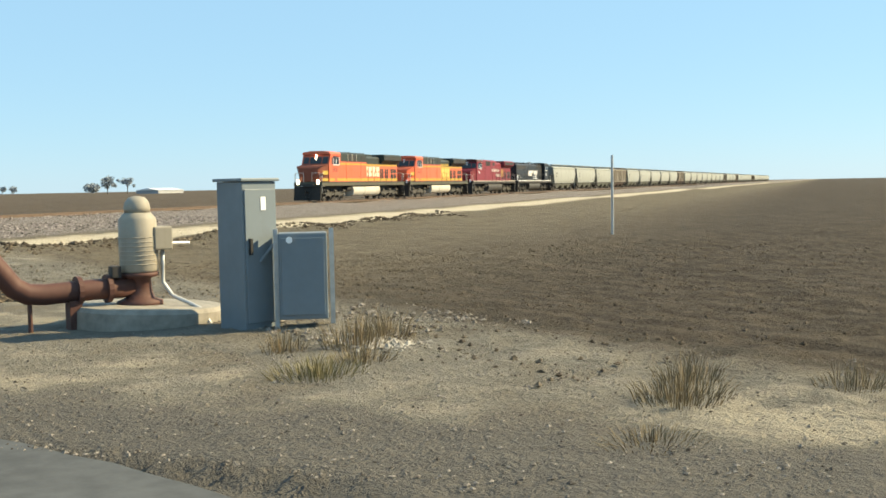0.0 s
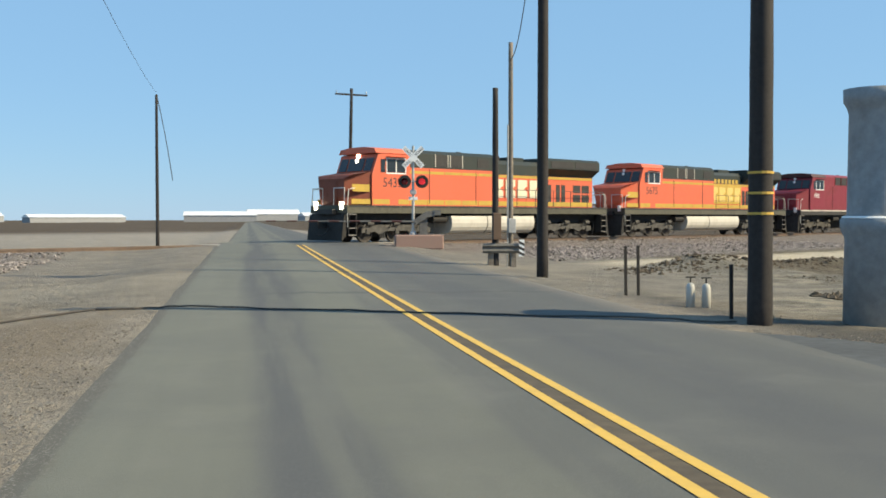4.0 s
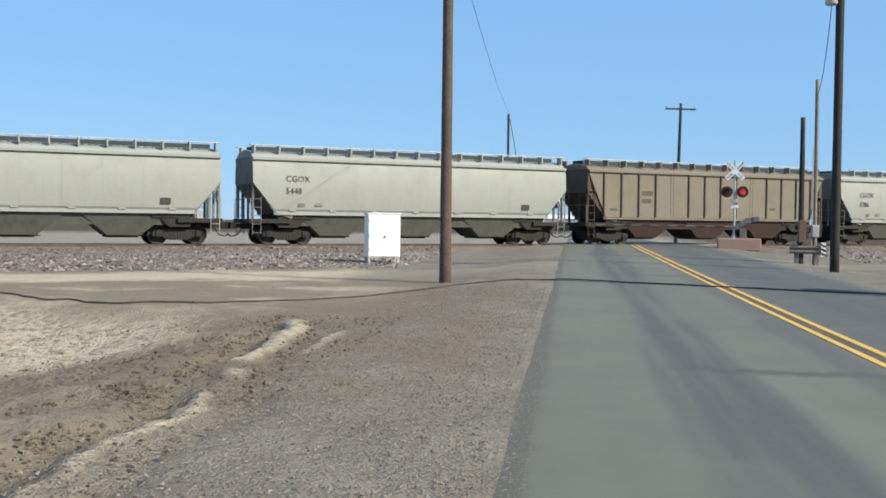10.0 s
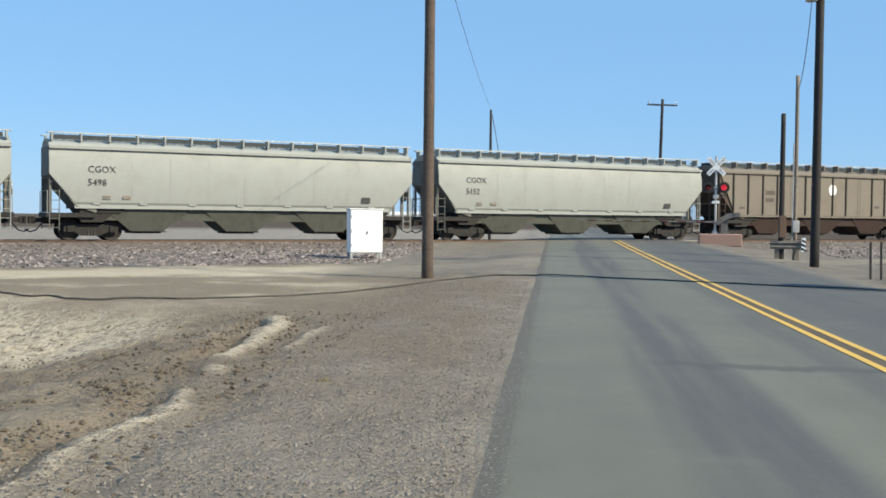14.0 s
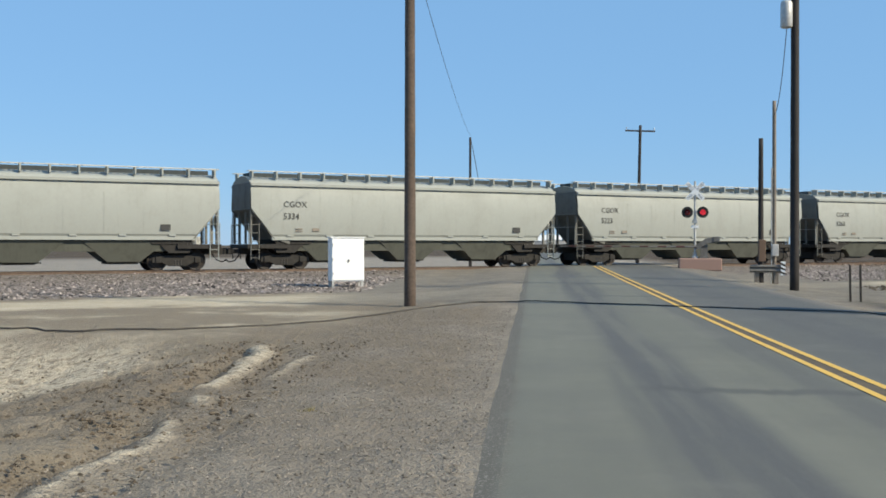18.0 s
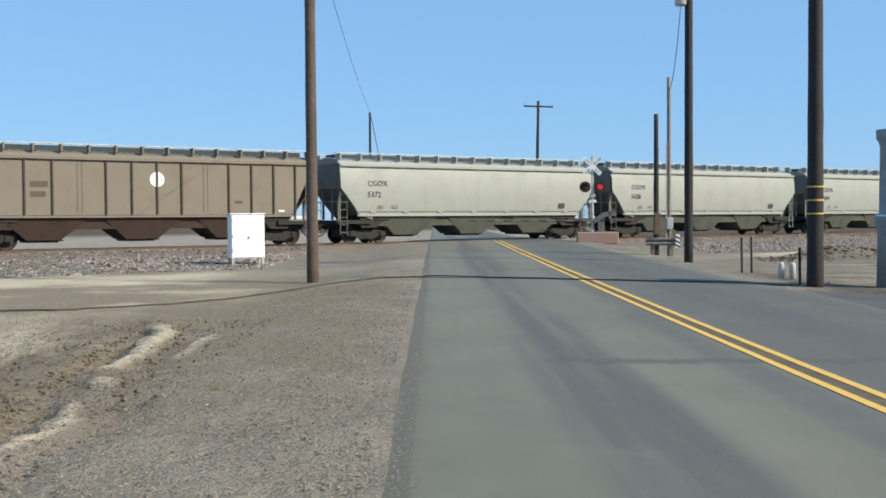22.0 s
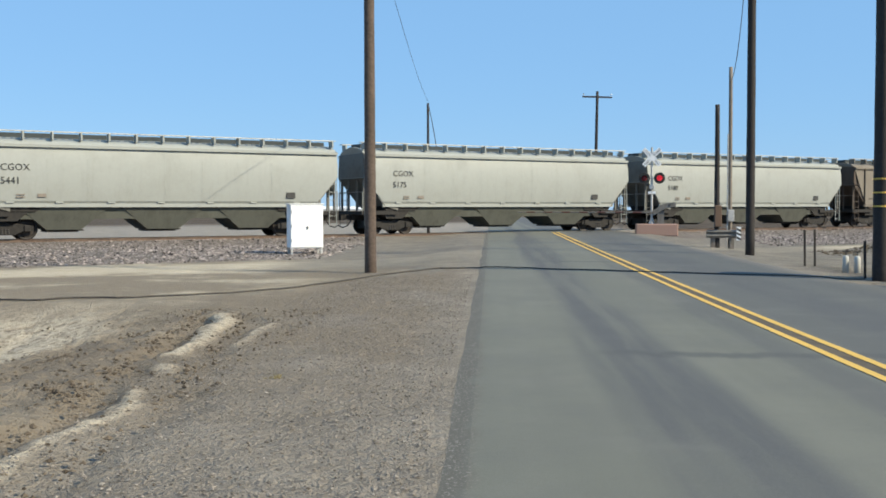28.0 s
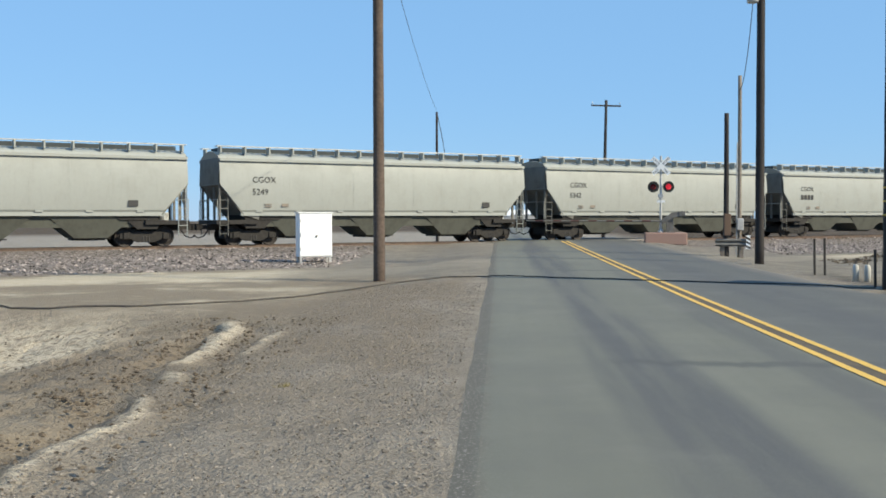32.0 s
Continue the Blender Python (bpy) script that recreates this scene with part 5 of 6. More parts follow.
        prism(bm, [(half - 1.95, 1.18), (half - 1.15, 1.42), (half - 0.03, 2.74), (half - 0.40, 2.74), (half - 2.0, 1.45)], 1.28, 1.42)
        o = part("gusset", bm, end_m, car)
        o.matrix_basis = pose(0, 0, 0, 0, 0, rot)
        bm = bmesh.new()
        box(bm, half - 1.9, half + 0.12, -1.45, 1.45, 0.98, 1.17, bevel=0)
        o = part("end_platform", bm, M_UNDER, car)
        o.matrix_basis = pose(0, 0, 0, 0, 0, rot)
        bm = bmesh.new()
        box(bm, half - 3.2, half + 0.1, -0.22, 0.22, 0.70, 0.978)
        o = part("centre_sill", bm, M_UNDER, car)
        o.matrix_basis = pose(0, 0, 0, 0, 0, rot)
        bm = bmesh.new()
        prism(bm, [(half - 2.25, 0.78), (half - 1.35, 0.78), (half - 1.1, 1.178), (half - 2.7, 1.178)], -1.32, 1.32)
        o = part("body_bolster", bm, M_UNDER, car)
        o.matrix_basis = pose(0, 0, 0, 0, 0, rot)
        bm = bmesh.new()
        prism(bm, [(half - 3.35, 1.43), (half - 1.16, 1.41), (half - 1.30, 1.18), (half - 3.0, 1.18)], -1.36, 1.36)
        o = part("shear_plate", bm, M_UNDER, car)
        o.matrix_basis = pose(0, 0, 0, 0, 0, rot)
        for sd in (1, -1):
            bm = bmesh.new()
            for px in (half - 0.42, half - 0.02):
                rod(bm, (px, 1.47 * sd, 0.45), (px, 1.47 * sd, 2.9 if px > half - 0.1 else 4.0), 0.022, seg=6)
            for k in range(7):
                rod(bm, (half - 0.42, 1.47 * sd, 0.55 + 0.38 * k), (half - 0.02, 1.47 * sd, 0.55 + 0.38 * k), 0.016, seg=6)
            # forward ladders take the shaded end colour, rear ones the skin
            o = part("ladder", bm, skin if sgn < 0 else end_m, car)
            o.matrix_basis = pose(0, 0, 0, 0, 0, rot)
        bm = bmesh.new()
        rod(bm, (half + 0.06, 1.4, 1.17), (half + 0.06, 1.4, 2.1), 0.02, seg=6)
        rod(bm, (half + 0.06, 1.4, 2.1), (half + 0.06, -1.4, 2.1), 0.02, seg=6)
        rod(bm, (half + 0.06, -1.4, 2.1), (half + 0.06, -1.4, 1.17), 0.02, seg=6)
        o = part("end_handrail", bm, M_HOP if not rib else M_BRN, car)
        o.matrix_basis = pose(0, 0, 0, 0, 0, rot)
        coupler(car, sgn * (half + 0.05), sgn)
    # brake gear on the rear platform
    bm = bmesh.new()
    rod(bm, (-half + 0.9, 0.6, 1.17), (-half + 0.9, 0.6, 1.5), 0.16, seg=12)
    box(bm, -half + 0.5, -half + 1.2, -0.5, 0.1, 1.17, 1.52)
    part("brake_gear", bm, M_WALKWAY, car)
    bm = bmesh.new()
    lathe(bm, [(0.30, 0), (0.30, 0.03), (0.26, 0.03), (0.26, 0)], 18, pose(-half - 0.10, 0.55, 2.2, 0, 90, 0))
    part("brake_wheel", bm, M_WALKWAY, car)
    # underbody above the bays; its dark colour carries the shade below the sill
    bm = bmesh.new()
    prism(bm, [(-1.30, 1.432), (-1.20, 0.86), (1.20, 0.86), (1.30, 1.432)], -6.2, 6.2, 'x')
    part("underbody", bm, bay_m, car, "grimed underbody, shade put into its dark colour")
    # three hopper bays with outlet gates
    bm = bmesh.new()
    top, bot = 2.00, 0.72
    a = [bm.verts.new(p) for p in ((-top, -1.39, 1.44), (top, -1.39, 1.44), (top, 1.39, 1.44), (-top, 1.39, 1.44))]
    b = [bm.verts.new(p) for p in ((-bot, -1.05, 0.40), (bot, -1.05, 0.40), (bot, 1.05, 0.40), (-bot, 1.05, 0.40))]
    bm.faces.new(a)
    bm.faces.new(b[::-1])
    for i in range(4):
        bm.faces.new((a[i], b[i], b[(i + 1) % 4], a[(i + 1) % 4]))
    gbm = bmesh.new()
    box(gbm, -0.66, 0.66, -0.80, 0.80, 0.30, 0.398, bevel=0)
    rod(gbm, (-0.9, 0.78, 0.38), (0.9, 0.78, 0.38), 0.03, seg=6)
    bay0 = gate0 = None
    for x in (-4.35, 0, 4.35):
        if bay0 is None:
            bay0 = part("hopper_bay", bm, bay_m, car, "grimy tapered discharge bay, darkened for shade")
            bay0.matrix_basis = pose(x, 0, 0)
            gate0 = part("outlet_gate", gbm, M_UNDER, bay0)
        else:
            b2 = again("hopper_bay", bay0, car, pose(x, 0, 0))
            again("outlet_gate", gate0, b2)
    for x in (-6.75, 6.75):
        wheelset_truck(car, x)
    return car


def side_text(parent, text, size, x_left, z, material, y=1.62, name="lettering", side=1):
    """Letters on the side that faces the road; x_left is the forward end of the line."""
    m = Matrix(((-1 * side, 0, 0, x_left), (0, 0, 1 * side, y * side), (0, 1, 0, z), (0, 0, 0, 1)))
    return letters(name, text, size, material, parent, m)


def panel(parent, name, x0, x1, z0, z1, y, material, side=1, label=""):
    """A thin painted plate on a side wall."""
    bm = bmesh.new()
    box(bm, x0, x1, min(y * side, (y + 0.006) * side), max(y * side, (y + 0.006) * side), z0, z1)
    return part(name, bm, material, parent, label)


# ---- locomotives
# orange darkened to put the shade of the lead nose into its colour
M_SHADENOSE = paint("locomotive_shaded_nose", (0.21, 0.052, 0.028), (0.05, 0.03, 0.022), 0.6, 0.6, scale=1.2)
M_ORANGE = paint("locomotive_orange", (0.66, 0.130, 0.064), (0.30, 0.13, 0.075), 0.40, 0.42, scale=0.8)
M_LGREEN = paint("locomotive_dark_green", (0.022, 0.030, 0.026), (0.055, 0.05, 0.04), 0.5, 0.5, scale=0.8)
M_LYELLOW = paint("locomotive_yellow", (0.50, 0.325, 0.055), (0.17, 0.125, 0.06), 0.5, 0.5, scale=1.2)
M_MAROON = paint("locomotive_red", (0.205, 0.018, 0.030), (0.11, 0.045, 0.040), 0.42, 0.45, scale=0.8)
M_MAROOND = paint("locomotive_dark_red", (0.06, 0.014, 0.015), (0.04, 0.02, 0.02), 0.5, 0.55, scale=0.8)
M_LBLACK = paint("locomotive_black", (0.013, 0.0145, 0.017), (0.045, 0.042, 0.04), 0.4, 0.42, scale=0.9)
M_LGREY = paint("fuel_tank_silver", (0.54, 0.51, 0.45), (0.17, 0.14, 0.11), 0.5, 0.55, scale=1.0)
M_STEP = plain("step_edge_grey", (0.20, 0.19, 0.18), 0.7, 0.2)
M_DECK = plain("olive_deck_edge", (0.075, 0.072, 0.052), 0.7, 0.1, 0.3, 6)
M_TANKDARK = paint("fuel_tank_dark", (0.055, 0.052, 0.048), (0.03, 0.028, 0.025), 0.5, 0.6)
M_TRUCKTAN = plain("dusty_truck", (0.070, 0.063, 0.052), 0.85, 0.1, 0.4, 6, 0.3)
M_TRUCKGREY = plain("grey_truck", (0.072, 0.068, 0.062), 0.8, 0.1, 0.4, 6, 0.3)
M_CREAM = plain("lettering_cream", (0.66, 0.60, 0.44), 0.6, 0, 0.12)
M_PALEYEL = plain("lettering_yellow", (0.62, 0.43, 0.13), 0.6, 0, 0.15)
M_LWHITE = plain("lettering_white", (0.76, 0.76, 0.75), 0.6, 0, 0.08)
M_GOLD = plain("emblem_gold", (0.30, 0.17, 0.05), 0.55, 0, 0.2)
M_PALEMARK = plain("faded_white_paint", (0.56, 0.52, 0.48), 0.6, 0, 0.15)
M_FARMARK = plain("grey_data_plate", (0.30, 0.30, 0.28), 0.6, 0, 0.15)
M_HEAD = glow("headlight", (1.0, 0.93, 0.75), 6.0)
M_RAILING = plain("handrail_dark", (0.05, 0.05, 0.05), 0.6, 0.2)
M_RAILPALE = plain("handrail_pale", (0.62, 0.60, 0.55), 0.6, 0.2)


def locomotive(s):
    """A six-axle road locomotive; s holds its colours and numbers. It faces +x."""
    lo = thing("diesel_locomotive", Matrix(), s["label"], "locomotive", "locomotives at the head of the train")
    lo.scale = (1, 1, 1.045)
    body, roof, low, stripe = s["body"], s["roof"], s["low"], s["stripe"]
    side = s.get("side", 1)
    L = 10.35
    bm = bmesh.new()
    prism(bm, [(-L, 1.42), (L, 1.42), (L, 1.80), (-L, 1.80)], -1.50, 1.50)
    part("deck", bm, s["deck"], lo)
    bm = bmesh.new()
    prism(bm, [(-L + 0.2, 0.95), (L - 0.2, 0.95), (L - 0.2, 1.418), (-L + 0.2, 1.418)], -0.7, 0.7)
    part("underframe", bm, M_FRAME, lo)
    # long hood
    hw = 0.98
    bm = bmesh.new()
    prism(bm, [(-9.55, 1.802), (6.15, 1.802), (6.15, 3.55), (-9.55, 3.55)], -hw, hw)
    part("hood_side", bm, low, lo)
    bm = bmesh.new()
    prism(bm, [(-hw - 0.005, 3.552), (hw + 0.005, 3.552), (hw + 0.005, 4.12), (hw - 0.22, 4.34), (-hw + 0.22, 4.34), (-hw - 0.005, 4.12)], -9.55, 6.15, 'x')
    part("hood_top", bm, roof, lo)
    # radiator wings at the rear
    if s["wing"]:
        bm = bmesh.new()
        prism(bm, [(-hw - 0.01, 3.62), (-1.50, 3.98), (-1.50, 4.46), (-1.30, 4.58), (1.30, 4.58), (1.50, 4.46), (1.50, 3.98), (hw + 0.01, 3.62)], -9.60, -4.75, 'x')
        part("radiator_housing", bm, roof, lo)
        for sd in (1, -1):
            for i in range(2):
                bm = bmesh.new()
                x0 = -9.3 + i * 2.25
                box(bm, x0, x0 + 2.05, min(1.503 * sd, 1.52 * sd), max(1.503 * sd, 1.52 * sd), 4.03, 4.40)
                part("radiator_grille", bm, M_DARK, lo)
    else:
        for i in range(3):
            bm = bmesh.new()
            lathe(bm, [(0.62, 4.34), (0.62, 4.50), (0.50, 4.56)], 18, pose(-8.6 + i * 1.75, 0, 0))
            part("radiator_fan", bm, roof, lo)
        bm = bmesh.new()
        for sd in (1, -1):
            box(bm, -9.3, -4.2, min((hw + 0.006) * sd, (hw + 0.03) * sd), max((hw + 0.006) * sd, (hw + 0.03) * sd), 3.50, 4.10)
        part("radiator_grille", bm, M_DARK, lo)
    # roof details
    for x0, x1, w, h in ((-3.6, -2.2, 0.55, 0.22), (-1.2, 0.6, 0.62, 0.14), (2.2, 3.1, 0.5, 0.20)):
        bm = bmesh.new()
        box(bm, x0, x1, -w, w, 4.338, 4.34 + h, bevel=0)
        part("roof_hatch", bm, roof, lo)
    bm = bmesh.new()
    rod(bm, (-1.9, 0, 4.34), (-1.9, 0, 4.62), 0.16, seg=12)
    part("exhaust_stack", bm, M_DARK, lo)
    bm = bmesh.new()
    for k in (-0.14, 0, 0.14):
        rod(bm, (1.0, k, 4.62 + abs(k) * 0.3), (1.55, k * 1.6, 4.62 + abs(k) * 0.3), 0.03, 0.07, 8)
    box(bm, 1.0, 1.1, -0.25, 0.25, 4.338, 4.62)
    part("air_horn", bm, M_DARK, lo)
    # full-width equipment cabinet behind the cab, dark above, with grilles
    if s["wide"]:
        bm = bmesh.new()
        prism(bm, [(-0.2, 1.803), (6.15, 1.803), (6.15, 3.70), (-0.2, 3.70)], -1.42, 1.42)
        part("equipment_cabinet", bm, low, lo)
        bm = bmesh.new()
        prism(bm, [(-1.42, 3.702), (1.42, 3.702), (1.42, 4.42), (1.15, 4.60), (-1.15, 4.60), (-1.42, 4.42)], -0.2, 6.12, 'x')
        part("cabinet_top", bm, s["top"], lo)
    gy, gxs = (1.423, (2.35, 3.45)) if s["wide"] else (hw + 0.006, (3.0, 4.0))
    for sd in (1, -1):
        for x0 in gxs:
            bm = bmesh.new()
            y0, y1 = sorted((gy * sd, (gy + 0.02) * sd))
            box(bm, x0, x0 + 0.88, y0, y1, 3.80, 4.40)
            gr = part("grille", bm, M_DARK, lo)
            y0, y1 = sorted((gy * sd, (gy + 0.035) * sd))
            for q in (x0 - 0.05, x0 + 0.88):
                bm = bmesh.new()
                box(bm, q, q + 0.05, y0, y1, 3.78, 4.42)
                part("grille_frame", bm, s["trim"], gr)
        if s["wide"]:
            bm = bmesh.new()
            y0, y1 = sorted((1.423 * sd, 1.435 * sd))
            box(bm, 0.2, 1.15, y0, y1, 3.85, 4.28)
            part("vent", bm, M_DARK, lo)
            for x0 in (1.25, 4.75):
                bm = bmesh.new()
                y0, y1 = sorted((1.423 * sd, 1.437 * sd))
                box(bm, x0, x0 + 0.03, y0, y1, 1.9, 3.65)
                part("panel_seam", bm, M_FRAME, lo)
    # doors and louvres along the hood
    for sd in (1, -1):
        for i in range(16 if not s["wide"] else 7):
            x0 = -4.6 + i * 0.62
            bm = bmesh.new()
            box(bm, x0 + 0.02, x0 + 0.60, min((hw + 0.003) * sd, (hw + 0.017) * sd), max((hw + 0.003) * sd, (hw + 0.017) * sd), 1.86, 3.42)
            part("hood_door", bm, low, lo)
        if s["wing"]:
            for x0, x1, z0, z1 in ((-9.2, -8.5, 2.1, 2.55), (-9.2, -8.5, 2.65, 3.1), (-8.35, -7.65, 2.1, 2.55), (-8.35, -7.65, 2.65, 3.1), (-6.9, -6.55, 2.05, 3.1), (-6.4, -6.05, 2.05, 3.1), (-5.6, -5.25, 2.05, 3.1), (-5.1, -4.75, 2.05, 3.1)):
                bm = bmesh.new()
                box(bm, x0, x1, min((hw + 0.004) * sd, (hw + 0.02) * sd), max((hw + 0.004) * sd, (hw + 0.02) * sd), z0, z1)
                part("louvre", bm, M_DARK, lo)
    # cab
    cw = 1.49
    bm = bmesh.new()
    prism(bm, [(6.2, 1.802), (8.75, 1.802), (8.75, 3.30), (8.35, 4.28), (8.0, 4.34), (6.2, 4.34)], -cw, cw)
    part("cab", bm, s["cab"], lo)
    bm = bmesh.new()
    prism(bm, [(-cw - 0.04, 4.342), (cw + 0.04, 4.342), (cw - 0.12, 4.56), (0.6, 4.66), (-0.6, 4.66), (-cw + 0.12, 4.56)], 6.1, 8.5, 'x')
    part("cab_roof", bm, s["cabroof"], lo)
    for sd in (1, -1):
        for x0, x1 in ((6.55, 7.12), (7.2, 7.75), (7.9, 8.18)):
            bm = bmesh.new()
            box(bm, x0, x1, min((cw + 0.003) * sd, (cw + 0.02) * sd), max((cw + 0.003) * sd, (cw + 0.02) * sd), 3.42, 4.05)
            w = part("cab_window", bm, M_GLASS, lo, "dark cab side window")
        bm = bmesh.new()
        box(bm, 6.48, 7.82, min((cw + 0.003) * sd, (cw + 0.014) * sd), max((cw + 0.003) * sd, (cw + 0.014) * sd), 3.34, 3.40)
        box(bm, 6.48, 7.82, min((cw + 0.003) * sd, (cw + 0.014) * sd), max((cw + 0.003) * sd, (cw + 0.014) * sd), 4.07, 4.13)
        for q in (6.49, 7.14, 7.77):
            box(bm, q, q + 0.05, min((cw + 0.021) * sd, (cw + 0.03) * sd), max((cw + 0.021) * sd, (cw + 0.03) * sd), 3.40, 4.07)
        part("window_frame", bm, M_LWHITE, lo)
        bm = bmesh.new()
        box(bm, 6.5, 7.8, min((cw + 0.02) * sd, (cw + 0.30) * sd), max((cw + 0.02) * sd, (cw + 0.30) * sd), 4.16, 4.19)
        part("sunshade", bm, s["cabroof"], lo)
    m = Matrix.Translation((8.55, 0, 3.80)) @ Matrix.Rotation(radians(-22.5), 4, 'Y')
    for y0, y1 in ((-1.32, -0.72), (-0.62, 0.62), (0.72, 1.32)):
        bm = bmesh.new()
        box(bm, 0.012, 0.03, y0, y1, -0.36, 0.32, m)
        part("windscreen", bm, M_GLASS, lo, "dark windscreen pane")
    # nose: full width, top sloping forward
    nw = 1.40 if s["wide"] else 1.05
    bm = bmesh.new()
    top = 3.42 if s["wide"] else 3.10
    v = prism(bm, [(8.752, 1.802), (10.05, 1.802), (10.15, 2.2), (10.15, top - 0.35), (9.95, top - 0.18), (8.752, top)], -nw, nw)
    for w in v:
        if w.co.x > 10.0:
            w.co.y *= 0.72
    part("nose", bm, s["nose"], lo)
    bm = bmesh.new()
    box(bm, 10.152, 10.18, -0.42, 0.42, 1.95, top - 0.5)
    part("nose_door", bm, s["nose"], lo)
    for z in (3.98, 4.22) if s.get("highlight", True) else (2.7, 2.95):
        bm = bmesh.new()
        x0 = 8.62 if z > 3.5 else 10.182
        rod(bm, (x0 - (z - 3.5) * 0.35 if z > 3.5 else x0, 0, z), (x0 + 0.1 - (z - 3.5) * 0.35 if z > 3.5 else x0 + 0.06, 0, z), 0.10, seg=14)
        part("headlight", bm, M_HEAD if s.get("lit") else M_LWHITE, lo, "lit headlight" if s.get("lit") else "headlight")
    for y in (-1.05, 1.05):
        bm = bmesh.new()
        rod(bm, (10.36, y, 1.85), (10.44, y, 1.85), 0.09, seg=12)
        box(bm, 10.30, 10.37, y - 0.12, y + 0.12, 1.60, 1.97)
        part("ditch_light", bm, M_HEAD if s.get("lit") else M_LWHITE, lo)
    # anticlimber, pilot, steps, plough
    for sgn in (1, -1):
        rot = pose(0, 0, 0, 0, 0, 0 if sgn > 0 else 180)
        bm = bmesh.new()
        prism(bm, [(L, 0.35), (L + 0.25, 0.12), (L + 0.3, 0.12), (L + 0.12, 1.36), (L - 0.05, 1.36)], -1.42, 1.42)
        o = part("pilot_plough", bm, M_UNDER, lo)
        o.matrix_basis = rot
        bm = bmesh.new()
        box(bm, L + 0.05, L + 0.32, -0.7, 0.7, 1.38, 1.60, bevel=0)
        o = part("anticlimber", bm, M_DARK, lo)
        o.matrix_basis = rot
        for sd in (1, -1):
            y0, y1 = sorted((1.06 * sd, 1.52 * sd))
            for k in range(4):
                bm = bmesh.new()
                box(bm, L - 0.55, L - 0.10, y0, y1, 0.36 + k * 0.33, 0.40 + k * 0.33)
                o = part("step", bm, M_STEP, lo)
                o.matrix_basis = rot
            for px in (L - 0.585, L - 0.095):
                bm = bmesh.new()
                box(bm, px, px + 0.03, y0, y1, 0.34, 1.415)
                o = part("step_side", bm, M_DARK, lo)
                o.matrix_basis = rot
            bm = bmesh.new()
            pipe_run(bm, [(L - 0.05, 1.47 * sd, 0.75), (L - 0.02, 1.47 * sd, 1.7), (L - 0.12, 1.47 * sd, 2.55), (L - 0.5, 1.47 * sd, 2.62)], 0.022, 6)
            o = part("grab_rail", bm, s["rail"], lo)
            o.matrix_basis = rot
        bm = bmesh.new()
        for py in (-1.3, -0.45, 0.45, 1.3):
            rod(bm, (L + 0.02, py, 1.80), (L + 0.02, py, 2.62), 0.02, seg=6)
        rod(bm, (L + 0.02, -1.3, 2.62), (L + 0.02, -0.45, 2.62), 0.02, seg=6)
        rod(bm, (L + 0.02, 0.45, 2.62), (L + 0.02, 1.3, 2.62), 0.02, seg=6)
        o = part("end_railing", bm, s["rail"], lo)
        o.matrix_basis = rot
        coupler(lo, sgn * (L + 0.12), sgn)
    # railings
    for sd in (1, -1):
        bm = bmesh.new()
        rod(bm, (-L + 0.3, 1.46 * sd, 2.72), ((-0.4 if s["wide"] else 6.0), 1.46 * sd, 2.72), 0.018, seg=6)
        part("handrail", bm, M_RAILING, lo)
        pb = bmesh.new()
        rod(pb, (0, 0, 1.80), (0, 0, 2.72), 0.02, seg=6)
        p0 = None
        for i in range(7 if s["wide"] else 11):
            x = -L + 0.3 + i * 1.6
            if p0 is None:
                p0 = part("stanchion", pb, M_RAILING, lo)
                p0.matrix_basis = pose(x, 1.46 * sd, 0)
            else:
                again("stanchion", p0, lo, pose(x, 1.46 * sd, 0))
    # tank, air reservoirs
    bm = bmesh.new()
    prism(bm, [(-1.34, 1.30), (-1.41, 1.12), (-1.43, 0.92), (-1.39, 0.72), (-1.28, 0.54), (-1.10, 0.41), (-0.85, 0.36), (0.85, 0.36), (1.10, 0.41), (1.28, 0.54), (1.39, 0.72), (1.43, 0.92), (1.41, 1.12), (1.34, 1.30)], -3.6, 3.1, 'x')
    tank = part("fuel_tank", bm, s["tank"], lo)
    bm = bmesh.new()
    prism(bm, [(-1.345, 1.30), (-1.415, 1.12), (-1.436, 0.92), (-1.396, 0.72), (-1.286, 0.54), (-1.10, 0.402), (1.10, 0.402), (1.286, 0.54), (1.396, 0.72), (1.436, 0.92), (1.415, 1.12), (1.345, 1.30)], 0.3, 0.36, 'x')
    part("tank_strap", bm, M_FRAME, tank)
    for sd in (1, -1):
        bm = bmesh.new()
        rod(bm, (3.35, 1.12 * sd, 1.12), (4.35, 1.12 * sd, 1.12), 0.19, seg=12)
        part("air_reservoir", bm, M_UNDER, lo)
    for x in (-6.95, 6.75):
        tr = wheelset_truck(lo, x, 1.95, 0.53, 3, s.get("truck"))
    # colour stripes
    for sd in (1, -1):
        for z0, z1 in s["bands"]:
            bm = bmesh.new()
            y0, y1 = sorted(((hw + 0.020) * sd, (hw + 0.026) * sd))
            box(bm, -9.5, -0.21, y0, y1, z0, z1)
            part("stripe", bm, stripe, lo)
            for x0, x1, w in [(q, q + 1.22, 1.4235) for q in (-0.15, 1.13, 2.41, 3.69, 4.93)] + ([(6.25, 7.0, cw + 0.001), (7.6, 8.7, cw + 0.001), (8.8, 10.0, 1.401)] if z0 < 3 else []):
                bm = bmesh.new()
                y0, y1 = sorted((w * sd, (w + 0.006) * sd))
                box(bm, x0, x1, y0, y1, z0, z1)
                part("stripe", bm, stripe, lo)
        y0, y1 = sorted((1.502 * sd, 1.508 * sd))
        for i in range(12):
            bm = bmesh.new()
            x0 = -L + 0.05 + i * 1.72
            box(bm, x0, x0 + 1.60, y0, y1, 1.70, 1.795)
            part("deck_stripe", bm, s["edge"], lo)
